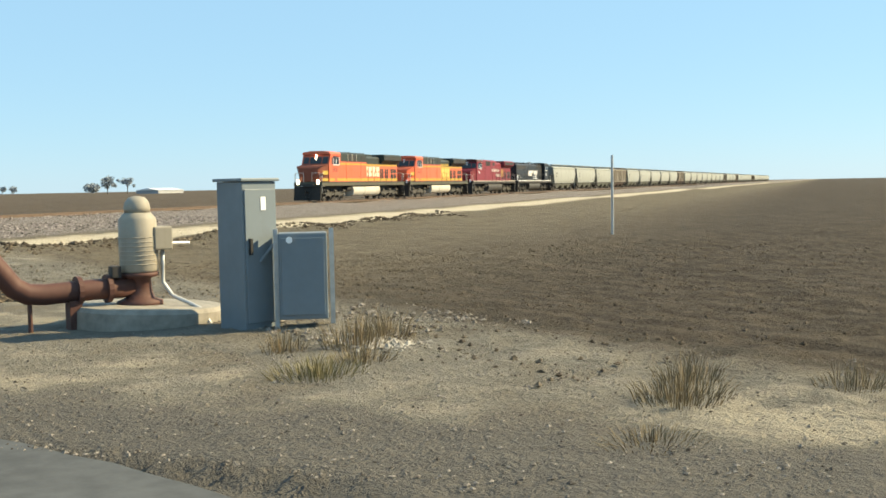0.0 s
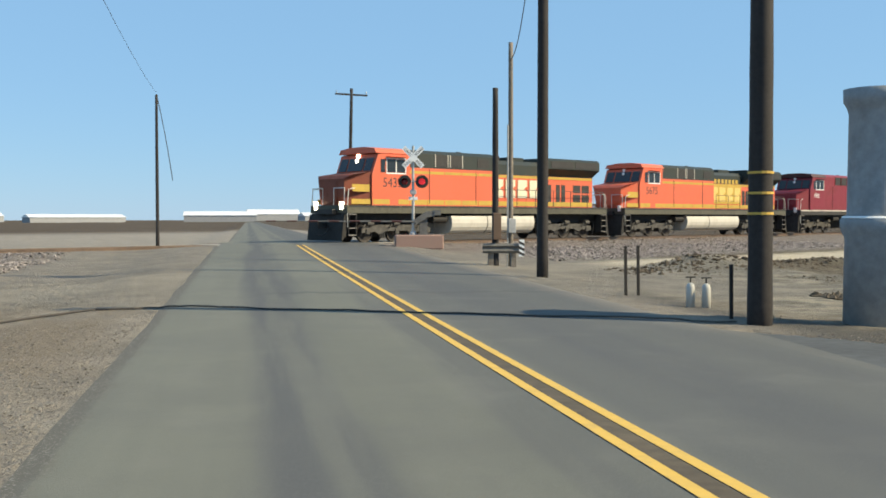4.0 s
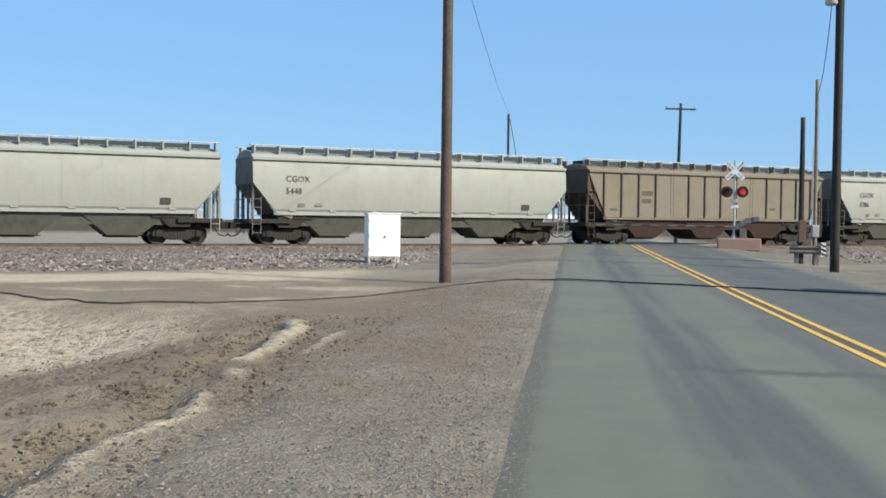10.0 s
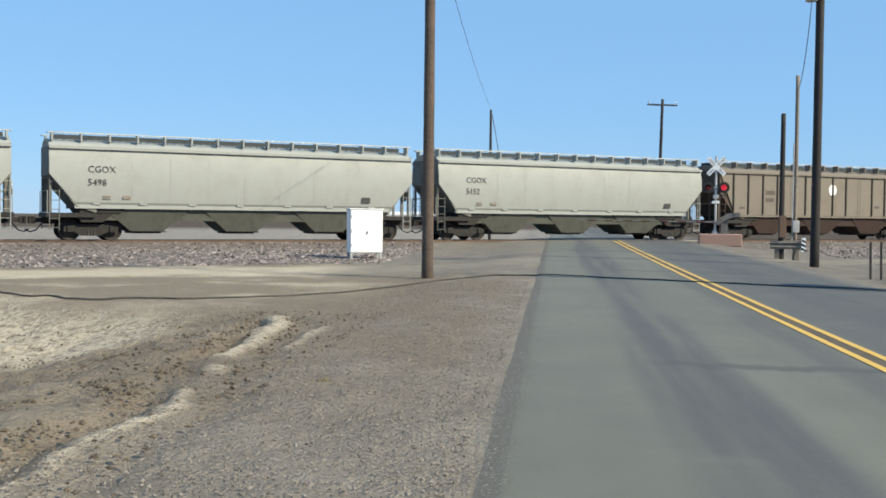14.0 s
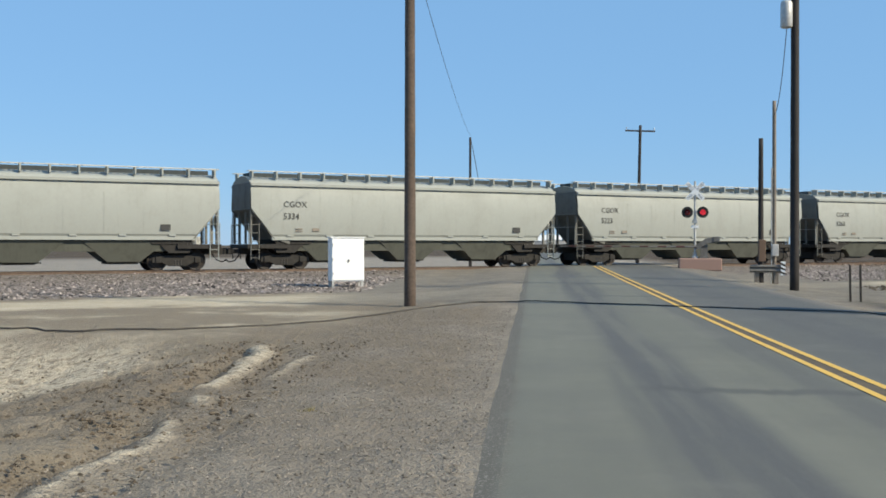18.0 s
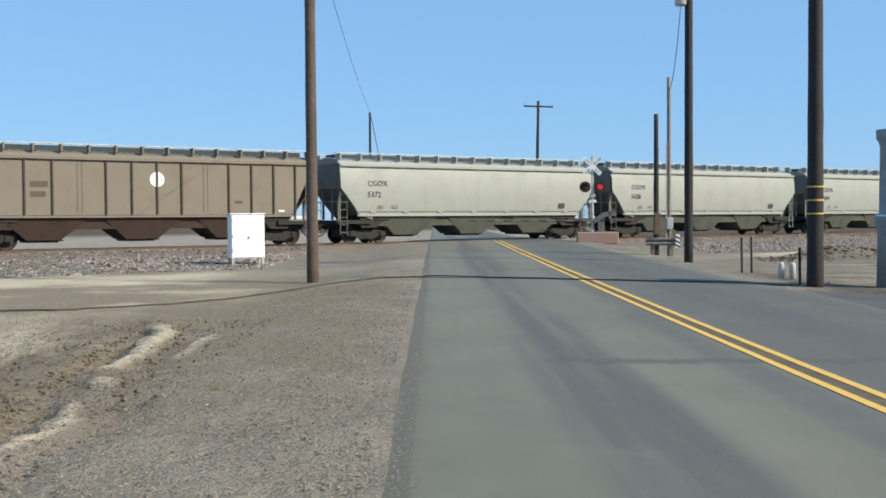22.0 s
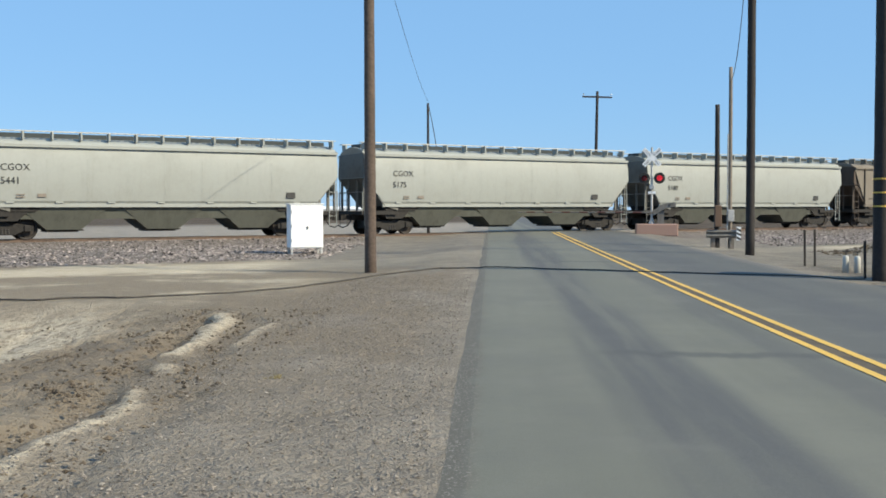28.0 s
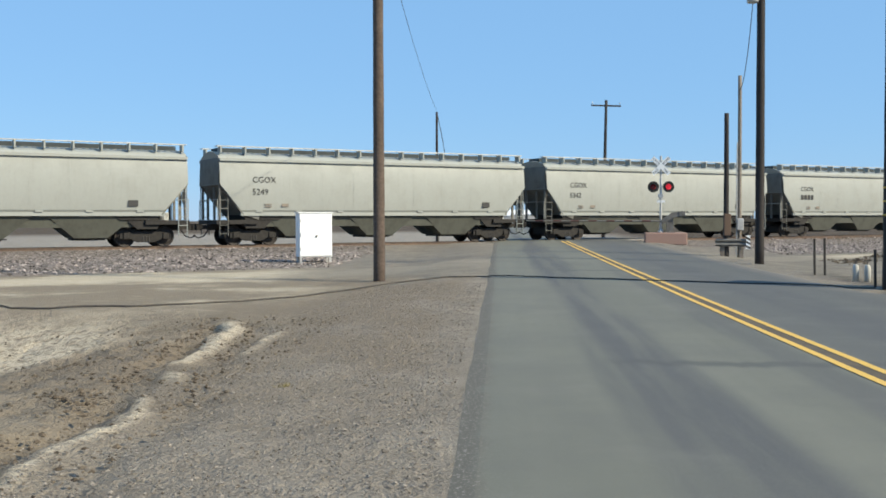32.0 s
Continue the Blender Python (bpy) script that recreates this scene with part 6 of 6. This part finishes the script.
    return lo


def orange_dress(lo, number, big):
    """Lettering and stripes of the orange locomotives."""
    side_text(lo, number, 0.66, 8.05, 2.70, M_INK, 1.492)
    panel(lo, "nose_stripe", 8.85, 9.95, 2.45, 2.80, 1.401, M_LYELLOW)
    if not big:
        panel(lo, "yellow_panel", -4.55, -0.25, 2.16, 3.42, 1.0165, M_LYELLOW, 1, "worn yellow hood panel")
        for i in range(8):
            panel(lo, "upper_mark", -0.75 - i * 0.48, -0.45 - i * 0.48, 3.58, 3.86, 0.986, M_LYELLOW)
    # four block shapes in place of the lettering
    x, y = -0.55, 1.0235
    for k in range(4):
        x0 = x - k * 1.02
        bm = bmesh.new()
        prism(bm, [(x0 - 0.80, 2.30), (x0, 2.30), (x0, 3.30), (x0 - 0.80, 3.30), (x0 - 0.80, 2.95), (x0 - 0.52, 2.80), (x0 - 0.80, 2.65)], y, y + 0.012)
        part("emblem_block", bm, M_CREAM if big else M_PALEYEL, lo, "pale block emblem" if big else "yellow block emblem")


def build_train():
    out = []
    orange = dict(body=M_ORANGE, low=M_ORANGE, roof=M_LGREEN, stripe=M_LYELLOW, deck=M_DECK, cab=M_ORANGE, cabroof=M_ORANGE, nose=M_ORANGE,
                  edge=M_FRAME, tank=M_LGREY, rail=M_RAILPALE, wing=True, bands=((1.86, 2.10), (3.40, 3.54)), wide=True, top=M_LGREEN, trim=M_LGREY, truck=M_TRUCKGREY)
    b1 = locomotive(dict(orange, nose=M_SHADENOSE, lit=True, label="orange diesel locomotive with dark green roof and yellow stripes, headlights lit"))
    orange_dress(b1, "5433", True)
    b2 = locomotive(dict(orange, label="orange diesel locomotive with dark green roof and yellow hood panel"))
    orange_dress(b2, "5675", False)
    cp = locomotive(dict(body=M_MAROON, low=M_MAROON, roof=M_MAROON, stripe=M_MAROON, deck=M_FRAME, cab=M_MAROON, cabroof=M_MAROOND, nose=M_MAROON,
                         edge=M_LGREY, tank=M_TANKDARK, rail=M_RAILPALE, wing=True, bands=(), wide=True, top=M_MAROON, trim=M_MAROOND, truck=M_TRUCKTAN, label="weathered dark red diesel locomotive with white block lettering"))
    side_text(cp, "9782", 0.44, 8.1, 2.75, M_LWHITE, 1.497)
    for k, (x0, z0) in enumerate([(1.55 - i * 0.62, 3.02) for i in range(8)] + [(0.1 - i * 0.60, 2.38) for i in range(7)]):
        bm = bmesh.new()
        y = 1.425 if x0 > 0.2 else 1.0185
        prism(bm, [(x0 - 0.34, z0), (x0 - 0.22, z0), (x0 - 0.22, z0 + 0.14), (x0 - 0.10, z0 + 0.14), (x0 - 0.10, z0), (x0, z0), (x0, z0 + 0.36), (x0 - 0.34, z0 + 0.36)], y, y + 0.012)
        part("block_mark", bm, M_PALEMARK, cp, "faded white block lettering")
    bm = bmesh.new()
    lathe(bm, [(0.62, 0), (0.62, 0.024)], 26, pose(-4.9, 1.0, 2.85, -90, 0, 0))
    part("emblem", bm, M_GOLD, cp, "faded gold round emblem")
    ns = locomotive(dict(body=M_LBLACK, low=M_LBLACK, roof=M_LBLACK, stripe=M_LBLACK, deck=M_FRAME, cab=M_LBLACK, cabroof=M_LBLACK, nose=M_LBLACK,
                         edge=M_LWHITE, tank=M_TANKDARK, rail=M_RAILPALE, wing=False, bands=(), wide=False, top=M_LBLACK, trim=M_LBLACK, highlight=False, label="black diesel locomotive with white stripes, running cab end last"))
    side_text(ns, "6785", 0.52, 6.75, 2.55, M_LWHITE, 1.492, side=-1)
    for i in range(4):
        bm = bmesh.new()
        z0 = 3.32 - i * 0.21
        prism(bm, [(-2.45 - 0.08 * i, z0), (0.55 - 0.26 * i, z0), (0.45 - 0.26 * i, z0 - 0.15), (-2.50 - 0.08 * i, z0 - 0.15)], -1.024, -1.000)
        part("speed_line", bm, M_LWHITE, ns)
        panel(ns, "nose_line", 8.85 + 0.06 * i, 9.9, 2.5 - i * 0.2, 2.58 - i * 0.2, 1.058, M_LWHITE, -1)
        panel(ns, "tail_line", -9.5, -8.6 - 0.1 * i, 2.5 - i * 0.2, 2.60 - i * 0.2, 0.985, M_LWHITE, -1)
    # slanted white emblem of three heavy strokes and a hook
    for shape in (((0.70, 2.62), (1.00, 2.62), (1.22, 3.34), (0.92, 3.34)), ((1.00, 3.34), (1.32, 3.34), (1.78, 2.62), (1.46, 2.62)),
                  ((1.62, 2.62), (1.90, 2.62), (2.12, 3.34), (1.84, 3.34))):
        bm = bmesh.new()
        prism(bm, list(shape), -1.03 - 0.002 * len(ns.children) % 0.01, -1.000)
        part("emblem_stroke", bm, M_LWHITE, ns, "white slanted emblem stroke")
    bm = bmesh.new()
    prism(bm, [(2.28, 2.62), (2.85, 2.62), (2.98, 2.72), (2.94, 2.94), (2.62, 3.10), (2.98, 3.16), (2.96, 3.34), (2.48, 3.34), (2.34, 3.22), (2.36, 3.02), (2.68, 2.86), (2.30, 2.80)], -1.03, -1.000)
    part("emblem_stroke", bm, M_LWHITE, ns)
    for z, n in ((2.32, 7), (2.04, 8)):
        for k in range(n):
            bm = bmesh.new()
            x0 = 0.55 + k * 0.30
            prism(bm, [(x0, z), (x0 + 0.20, z), (x0 + 0.24, z + 0.20), (x0 + 0.04, z + 0.20)], -1.024, -1.000)
            part("block_mark", bm, M_LWHITE, ns)
    # dark cab-side recess, small plates
    panel(ns, "air_intake", 4.05, 5.9, 3.05, 3.60, 1.004, M_DARK, -1)
    panel(ns, "data_plate", -7.25, -6.85, 2.15, 2.45, 1.004, M_FARMARK, -1)
    out += [(b1, 10.65), (b2, 33.25), (cp, 56.3), (ns, -78.75)]
    # wagons
    pale, brown = hopper('smooth'), hopper('ribbed')
    used = {}
    for k in range(1, 43):
        lead = 90.11 + 18.6 * (k - 1) + 9.3
        isb = k in BROWN
        proto = brown if isb else pale
        car = proto if not used.get(isb) else copy_thing(proto, Matrix())
        if used.get(isb):
            pending.append((car, k))
        else:
            first_car.append((car, k))
        used[isb] = True
        out.append((car, lead))
    for car, k in first_car + pending:
        dress_wagon(car, k)
    return out


BROWN = (4, 10, 19, 23, 30, 31)
NUMBERS = {1: "5244", 2: "5556", 7: "5457", 8: "5498", 3: "5448", 5: "5286", 6: "5512", 9: "5152", 20: "5372", 26: "5183", 29: "5180", 32: "5314", 15: "5223", 16: "5263", 13: "5267", 14: "5334", 17: "5156", 18: "5324", 21: "5438", 22: "5504", 27: "5441", 28: "5175", 33: "5249", 34: "5342"}
pending, first_car = [], []


M_INKBRN = plain("stencil_on_brown", (0.085, 0.072, 0.058), 0.7, 0, 0.2)
M_CHALK = plain("chalky_white", (0.62, 0.61, 0.58), 0.7, 0, 0.15)
M_FADEDMARK = plain("faded_mark", (0.40, 0.35, 0.28), 0.7, 0, 0.2)
M_REFLECT = plain("reflective_yellow", (0.78, 0.68, 0.16), 0.45, 0, 0.1)


def squiggle(parent, x0, x1, z, amp, turns, material):
    """A sprayed scrawl of looping strokes, no letters."""
    bm = bmesh.new()
    n = int(22 * turns)
    pts = []
    for i in range(n + 1):
        u = i / n
        a = u * turns * 2 * math.pi
        pts.append((x0 + (x1 - x0) * u + 0.16 * math.sin(2 * a), 1.508, z + amp * math.cos(a) + 0.4 * amp * math.sin(2.7 * a)))
    pipe_run(bm, pts, 0.026, 4)
    return part("sprayed_scrawl", bm, material, parent, "white sprayed scrawl")


def dress_wagon(car, k):
    rnd = random.Random(k)
    if k in BROWN:
        # faded reporting marks on two panels, capacity plates lower down
        if k == 30:
            side_text(car, "CG", 0.40, 5.0, 2.62, M_INKBRN, 1.506)
            side_text(car, "9", 0.40, 4.85, 2.20, M_INKBRN, 1.506)
            side_text(car, "7", 0.40, 3.45, 2.20, M_INKBRN, 1.506)
            squiggle(car, 2.85, 0.62, 1.80, 0.17, 7, M_CHALK)
            squiggle(car, 0.35, -0.15, 1.66, 0.07, 1.2, M_CHALK)
        else:
            panel(car, "faded_stencil", 4.25, 5.0, 2.66, 2.92, 1.503, M_INKBRN)
            panel(car, "faded_stencil", 4.35, 5.0, 2.25, 2.48, 1.503, M_INKBRN)
        panel(car, "data_stencil", 6.65, 7.1, 1.82, 1.94, 1.503, M_INKBRN)
        panel(car, "data_stencil", -4.75, -4.35, 1.98, 2.12, 1.503, M_INKBRN)
        panel(car, "data_plate", -6.95, -6.65, 1.60, 1.68, 1.503, M_DISC)
        if k in (30, 31):
            bm = bmesh.new()
            lathe(bm, [(0.24, 0.006), (0.24, 0.012), (0.16, 0.012), (0.16, 0.006)], 20, pose(-0.58, 1.500, 3.0, -90, 0, 0))
            part("ring_emblem", bm, M_FADEDMARK, car, "worn pale ring emblem")
        if k == 31:
            bm = bmesh.new()
            box(bm, -0.035, 0.035, 0, 0.012, 1.60, 2.0)
            r0 = None
            for x in (8.40, 5.30, 2.70, 0.65, -2.0, -4.5, -6.9):
                if r0 is None:
                    r0 = part("reflector_strip", bm, M_REFLECT, car, "yellow reflective strip")
                    r0.matrix_basis = pose(x, 1.502, 0)
                else:
                    again("reflector_strip", r0, car, pose(x, 1.502, 0))
            car["label"] = "tan ribbed covered hopper wagon with yellow reflective strips"
        if k == 30:
            car["label"] = "tan ribbed covered hopper wagon with a white scrawl"
        if k in (10, 19, 23):
            bm = bmesh.new()
            lathe(bm, [(0.34, 0), (0.34, 0.012)], 24, pose(-0.58, 1.503, 3.05, -90, 0, 0))
            part("white_disc", bm, M_DISC, car, "round white emblem")
            car["label"] = "brown ribbed covered hopper wagon with a round white emblem"
        elif k == 4:
            panel(car, "faded_panel", -1.5, -0.7, 2.55, 3.25, 1.503, M_INKPALE)
        return
    num = NUMBERS.get(k)
    side_text(car, "CGOX", 0.40, 6.98, 2.88, M_INK, 1.619)
    if num:
        side_text(car, num, 0.40, 6.98, 2.33, M_INK, 1.619)
    else:
        for i in range(4):
            panel(car, "stencil_bar", 6.72 - i * 0.31, 6.96 - i * 0.31, 2.35, 2.64, 1.612, M_INK)
    panel(car, "data_stencil", 5.15, 5.50, 1.78, 1.92, 1.560, M_INKPALE)
    panel(car, "data_stencil", 6.00, 6.35, 1.86, 1.91, 1.565, M_INKPALE)
    panel(car, "data_stencil", 6.00, 6.35, 1.76, 1.81, 1.560, M_INKPALE)
    panel(car, "data_plate", -6.3, -5.85, 1.78, 2.04, 1.575, M_INK)


# ---------------------------------------------------------------- plants, stones, distance
M_GRASS = stones_material("dry_grass", (0.13, 0.095, 0.055), (0.36, 0.28, 0.17))
M_WEED = stones_material("olive_grass", (0.15, 0.135, 0.065), (0.32, 0.265, 0.14))
# leaf colour paled towards blue-grey to stand for distance haze
M_HAZELEAF = stones_material("hazed_leaves", (0.26, 0.30, 0.34), (0.36, 0.40, 0.43))
M_RUBBLE = stones_material("pale_mortar", (0.28, 0.25, 0.21), (0.52, 0.48, 0.41))
M_BARK = plain("bark", (0.09, 0.075, 0.06), 0.9)
M_FARWHITE = plain("far_white_roof", (0.62, 0.64, 0.66), 0.6, 0, 0.1)
M_FARGREY = plain("far_shed_wall", (0.30, 0.31, 0.32), 0.8, 0, 0.2)


def grass_tuft(x, y, r, h, blades, material, label, seed):
    rng = random.Random(seed)
    bm = bmesh.new()
    for i in range(blades):
        a, q = rng.random() * 6.283, r * rng.random() ** 0.7
        px, py = q * math.cos(a), q * math.sin(a) * 0.8
        hh = h * (0.4 + 0.7 * rng.random()) * (1.1 - 0.5 * q / r)
        lx, ly = (rng.random() - 0.5) * 0.5 * hh + px * 0.4, (rng.random() - 0.5) * 0.5 * hh + py * 0.4
        t = rng.random() * 3.14
        wx, wy = 0.0035 * math.cos(t), 0.0035 * math.sin(t)
        z0 = gz(x + px, y + py) - gz(x, y) - 0.02
        v = [bm.verts.new(p) for p in ((px - wx, py - wy, z0), (px + wx, py + wy, z0), (px + lx * 0.45 + wx * 0.7, py + ly * 0.45 + wy * 0.7, z0 + hh * 0.65),
                                        (px + lx * 0.45 - wx * 0.7, py + ly * 0.45 - wy * 0.7, z0 + hh * 0.65), (px + lx, py + ly, z0 + hh))]
        bm.faces.new(v[:4])
        bm.faces.new((v[3], v[2], v[4]))
    ob = part("grass_tuft", bm, material)
    ob.location = (x, y, gz(x, y))
    return tagged(ob, label, "grass", kind="stuff")


def far_tree(x, y, h, w, seed):
    rng = random.Random(seed)
    z0 = gz(x, y)
    t = thing("tree", pose(x, y, z0), "distant tree, haze put into its blue-grey leaf colour", "tree", "trees on the horizon")
    bm = bmesh.new()
    rod(bm, (0, 0, -0.5), (0, 0, h * 0.6), h * 0.035, h * 0.015, 7)
    for k in range(6):
        a = k * 1.05
        rod(bm, (0, 0, h * (0.3 + 0.04 * k)), (math.cos(a) * w * 0.33, math.sin(a) * w * 0.33, h * (0.55 + 0.05 * k)), h * 0.012, h * 0.005, 5)
    part("trunk", bm, M_BARK, t)
    bm = bmesh.new()
    lobes = [(rng.gauss(0, 0.24) * w, rng.gauss(0, 0.24) * w, h * (0.42 + 0.5 * rng.random()), w * (0.13 + 0.12 * rng.random())) for k in range(13)]
    for i in range(900):
        cx, cy, cz, r = rng.choice(lobes)
        d = Vector((rng.gauss(0, 1), rng.gauss(0, 1), rng.gauss(0, 1))).normalized() * r * rng.random() ** 0.4
        p = Vector((cx, cy, cz)) + d
        q = w * 0.075 * (0.5 + rng.random())
        u = Vector((rng.gauss(0, 1), rng.gauss(0, 1), rng.gauss(0, 1))).normalized() * q
        v = Vector((rng.gauss(0, 1), rng.gauss(0, 1), rng.gauss(0, 1))).normalized() * q
        bm.faces.new([bm.verts.new(p + u), bm.verts.new(p + v), bm.verts.new(p - u)])
    part("crown", bm, M_HAZELEAF, t)


def build_distance():
    def at(az, dist):
        return 9.9 + dist * math.sin(radians(az)), 13.55 + dist * math.cos(radians(az))
    for az, dist, h, w, seed in ((19.3, 900, 14, 12, 1), (20.3, 920, 15, 9, 2), (18.6, 930, 8, 14, 3), (14.2, 1000, 8, 6, 4), (14.7, 1020, 8, 7, 5), (10.0, 700, 12, 5, 6), (6.5, 900, 6, 12, 7)):
        x, y = at(az, dist)
        far_tree(x, y, h, w, seed)
    for az, dist, w, h, seed in ((-2.0, 900, 60, 9, 0), (0.8, 950, 46, 11, 1), (3.2, 900, 30, 8, 2), (-9.5, 800, 70, 6, 3), (-14, 1000, 40, 9, 4), (22.0, 800, 60, 4, 5)):
        x, y = at(az, dist)
        s = thing("farm_shed", pose(x, y, gz(x, y), 0, 0, 10 * seed), "distant low white-roofed farm shed", "shed", "sheds on the horizon")
        bm = bmesh.new()
        box(bm, -w / 2, w / 2, -8, 8, -0.5, h * 0.6)
        part("wall", bm, M_FARGREY, s)
        bm = bmesh.new()
        prism(bm, [(-8.5, h * 0.6 + 0.01), (8.5, h * 0.6 + 0.01), (0, h)], -w / 2 - 0.5, w / 2 + 0.5, 'x')
        part("roof", bm, M_FARWHITE, s)


def build_loose():
    def ballast(rng):
        p = Vector((0, 0, 0))
        while -5.8 < p.x < 12.5:
            s, d = -52 + 100 * rng.rand(), 1.7 + 14.6 * rng.rand() ** 0.7
            p = track_point(s, d)
        return p.x, p.y

    def bed2(rng):
        p = Vector((0, 0, 0))
        while -5.8 < p.x < 12.5:
            s, d = 10 + 60 * rng.rand(), 1.7 + 13.0 * rng.rand()
            p = track_point(s, d)
        return p.x, p.y

    def verge(rng):
        return -0.5 - 2.9 * rng.rand() ** 1.2, 4.5 + 20 * rng.rand() ** 1.7

    def hollow(rng):
        while True:
            x, y = -2.6 - 8.5 * rng.rand() ** 1.2, 4 + 13 * rng.rand()
            if rng.rand() < 0.07 + 0.8 * crumb_density(x, y) ** 2.2:
                return x, y

    def out(x, y):
        return 9.56 + 1.25 * (x - 9.9), 9.46 + 1.25 * (y - 13.55)

    def shoulder(rng):
        y = 15.0 + 8.5 * rng.rand()
        return out(13.2 - 0.62 * (y - 16.5) * (y > 16.5) + 5.5 * rng.rand() ** 1.5, y)

    def berm(rng):
        s, d = 8 + 70 * rng.rand(), 23.0 + rng.randn() * 0.9
        p = track_point(s, d)
        return (p.x, p.y) if p.x > 12.0 else (12.5 + rng.rand() * 3, 27 + rng.rand() * 2)

    def field(rng):
        return 15.5 + 22 * rng.rand() ** 1.3, 16 + 20 * rng.rand()

    def rubble(rng):
        return out(14.95 + rng.randn() * 0.16, 21.25 + rng.randn() * 0.22)

    def yard(rng):
        return out(14.5 + 2.6 * rng.rand(), 21.5 + 2.6 * rng.rand())

    scatter("ballast_stones", "loose grey and pink ballast stones", M_STONE, 17000, ballast, (0.03, 0.10), 1)
    scatter("ballast_stones", "loose grey and pink ballast stones", M_STONE, 6000, bed2, (0.04, 0.11), 2)
    scatter("verge_pebbles", "small pale pebbles on the grit verge", M_PEBBLE, 22000, verge, (0.004, 0.018), 3)
    scatter("earth_clods", "dark dry earth clods in the hollow", M_CLOD, 7000, hollow, (0.006, 0.040), 4)
    scatter("shoulder_pebbles", "grey pebbles on the road shoulder", M_PEBBLE, 9000, shoulder, (0.004, 0.024), 5)
    scatter("berm_clods", "heaped dry earth clods", M_CLOD, 4200, berm, (0.03, 0.15), 6)
    scatter("field_clods", "dark clods of the ploughed field", M_CLOD, 9000, field, (0.008, 0.05), 7)
    scatter("yard_clods", "pale broken clods beside the cabinets", M_PEBBLE, 900, yard, (0.015, 0.06), 8)
    scatter("pale_rubble", "pale broken mortar heap between the tufts", M_RUBBLE, 500, rubble, (0.012, 0.06), 9)
    for i, (x, y, r, h, n, m, lab) in enumerate((
            (14.37, 17.84, 0.45, 0.25, 380, M_WEED, "olive and straw grass tuft on the verge"),
            (15.12, 18.21, 0.33, 0.25, 220, M_GRASS, "dry straw grass tuft on the verge"),
            (15.62, 19.15, 0.38, 0.43, 260, M_GRASS, "tall dry straw grass tuft"),
            (16.25, 19.52, 0.38, 0.40, 260, M_GRASS, "tall dry straw grass tuft"),
            (14.87, 19.40, 0.25, 0.30, 160, M_GRASS, "dry straw grass tuft on the verge"),
            (16.00, 14.90, 0.43, 0.30, 380, M_GRASS, "brown dry grass clump at the field edge"),
            (16.68, 15.40, 0.31, 0.28, 200, M_GRASS, "brown dry grass clump at the field edge"),
            (14.81, 14.15, 0.38, 0.12, 260, M_GRASS, "low straw-coloured grass patch"),
            (17.43, 14.27, 0.35, 0.28, 180, M_GRASS, "brown dry grass clump at the field edge"),
            (12.19, 24.02, 0.44, 0.18, 160, M_GRASS, "low dry weeds beside the pipe"),
            (11.06, 23.15, 0.25, 0.18, 120, M_GRASS, "low dry weeds beside the standpipe"),
            (-2.14, 9.9, 0.10, 0.07, 90, M_WEED, "small dark weed on the grit verge"),
            (9.06, 24.02, 0.31, 0.12, 90, M_GRASS, "low dry weeds beside the pole"))):
        grass_tuft(x, y, r, h, n, m, lab, i)


# ---------------------------------------------------------------- build
build_ground()
build_road()
build_track()
build_poles()
build_white_cabinet()
build_signal()
build_guardrail()
build_pump_yard()
build_dark_line()
build_distance()
build_loose()
train = build_train()


def motions():
    """The train runs west along the track."""
    for car, lead in train:
        turn = pose(0, 0, 0, 0, 0, 180 if lead < 0 else 0)      # one locomotive runs cab end last
        rows = [(t, car_pose(nose_at(t) + abs(lead)) @ turn) for t in NOSE_T]
        walk(car, rows)


motions()
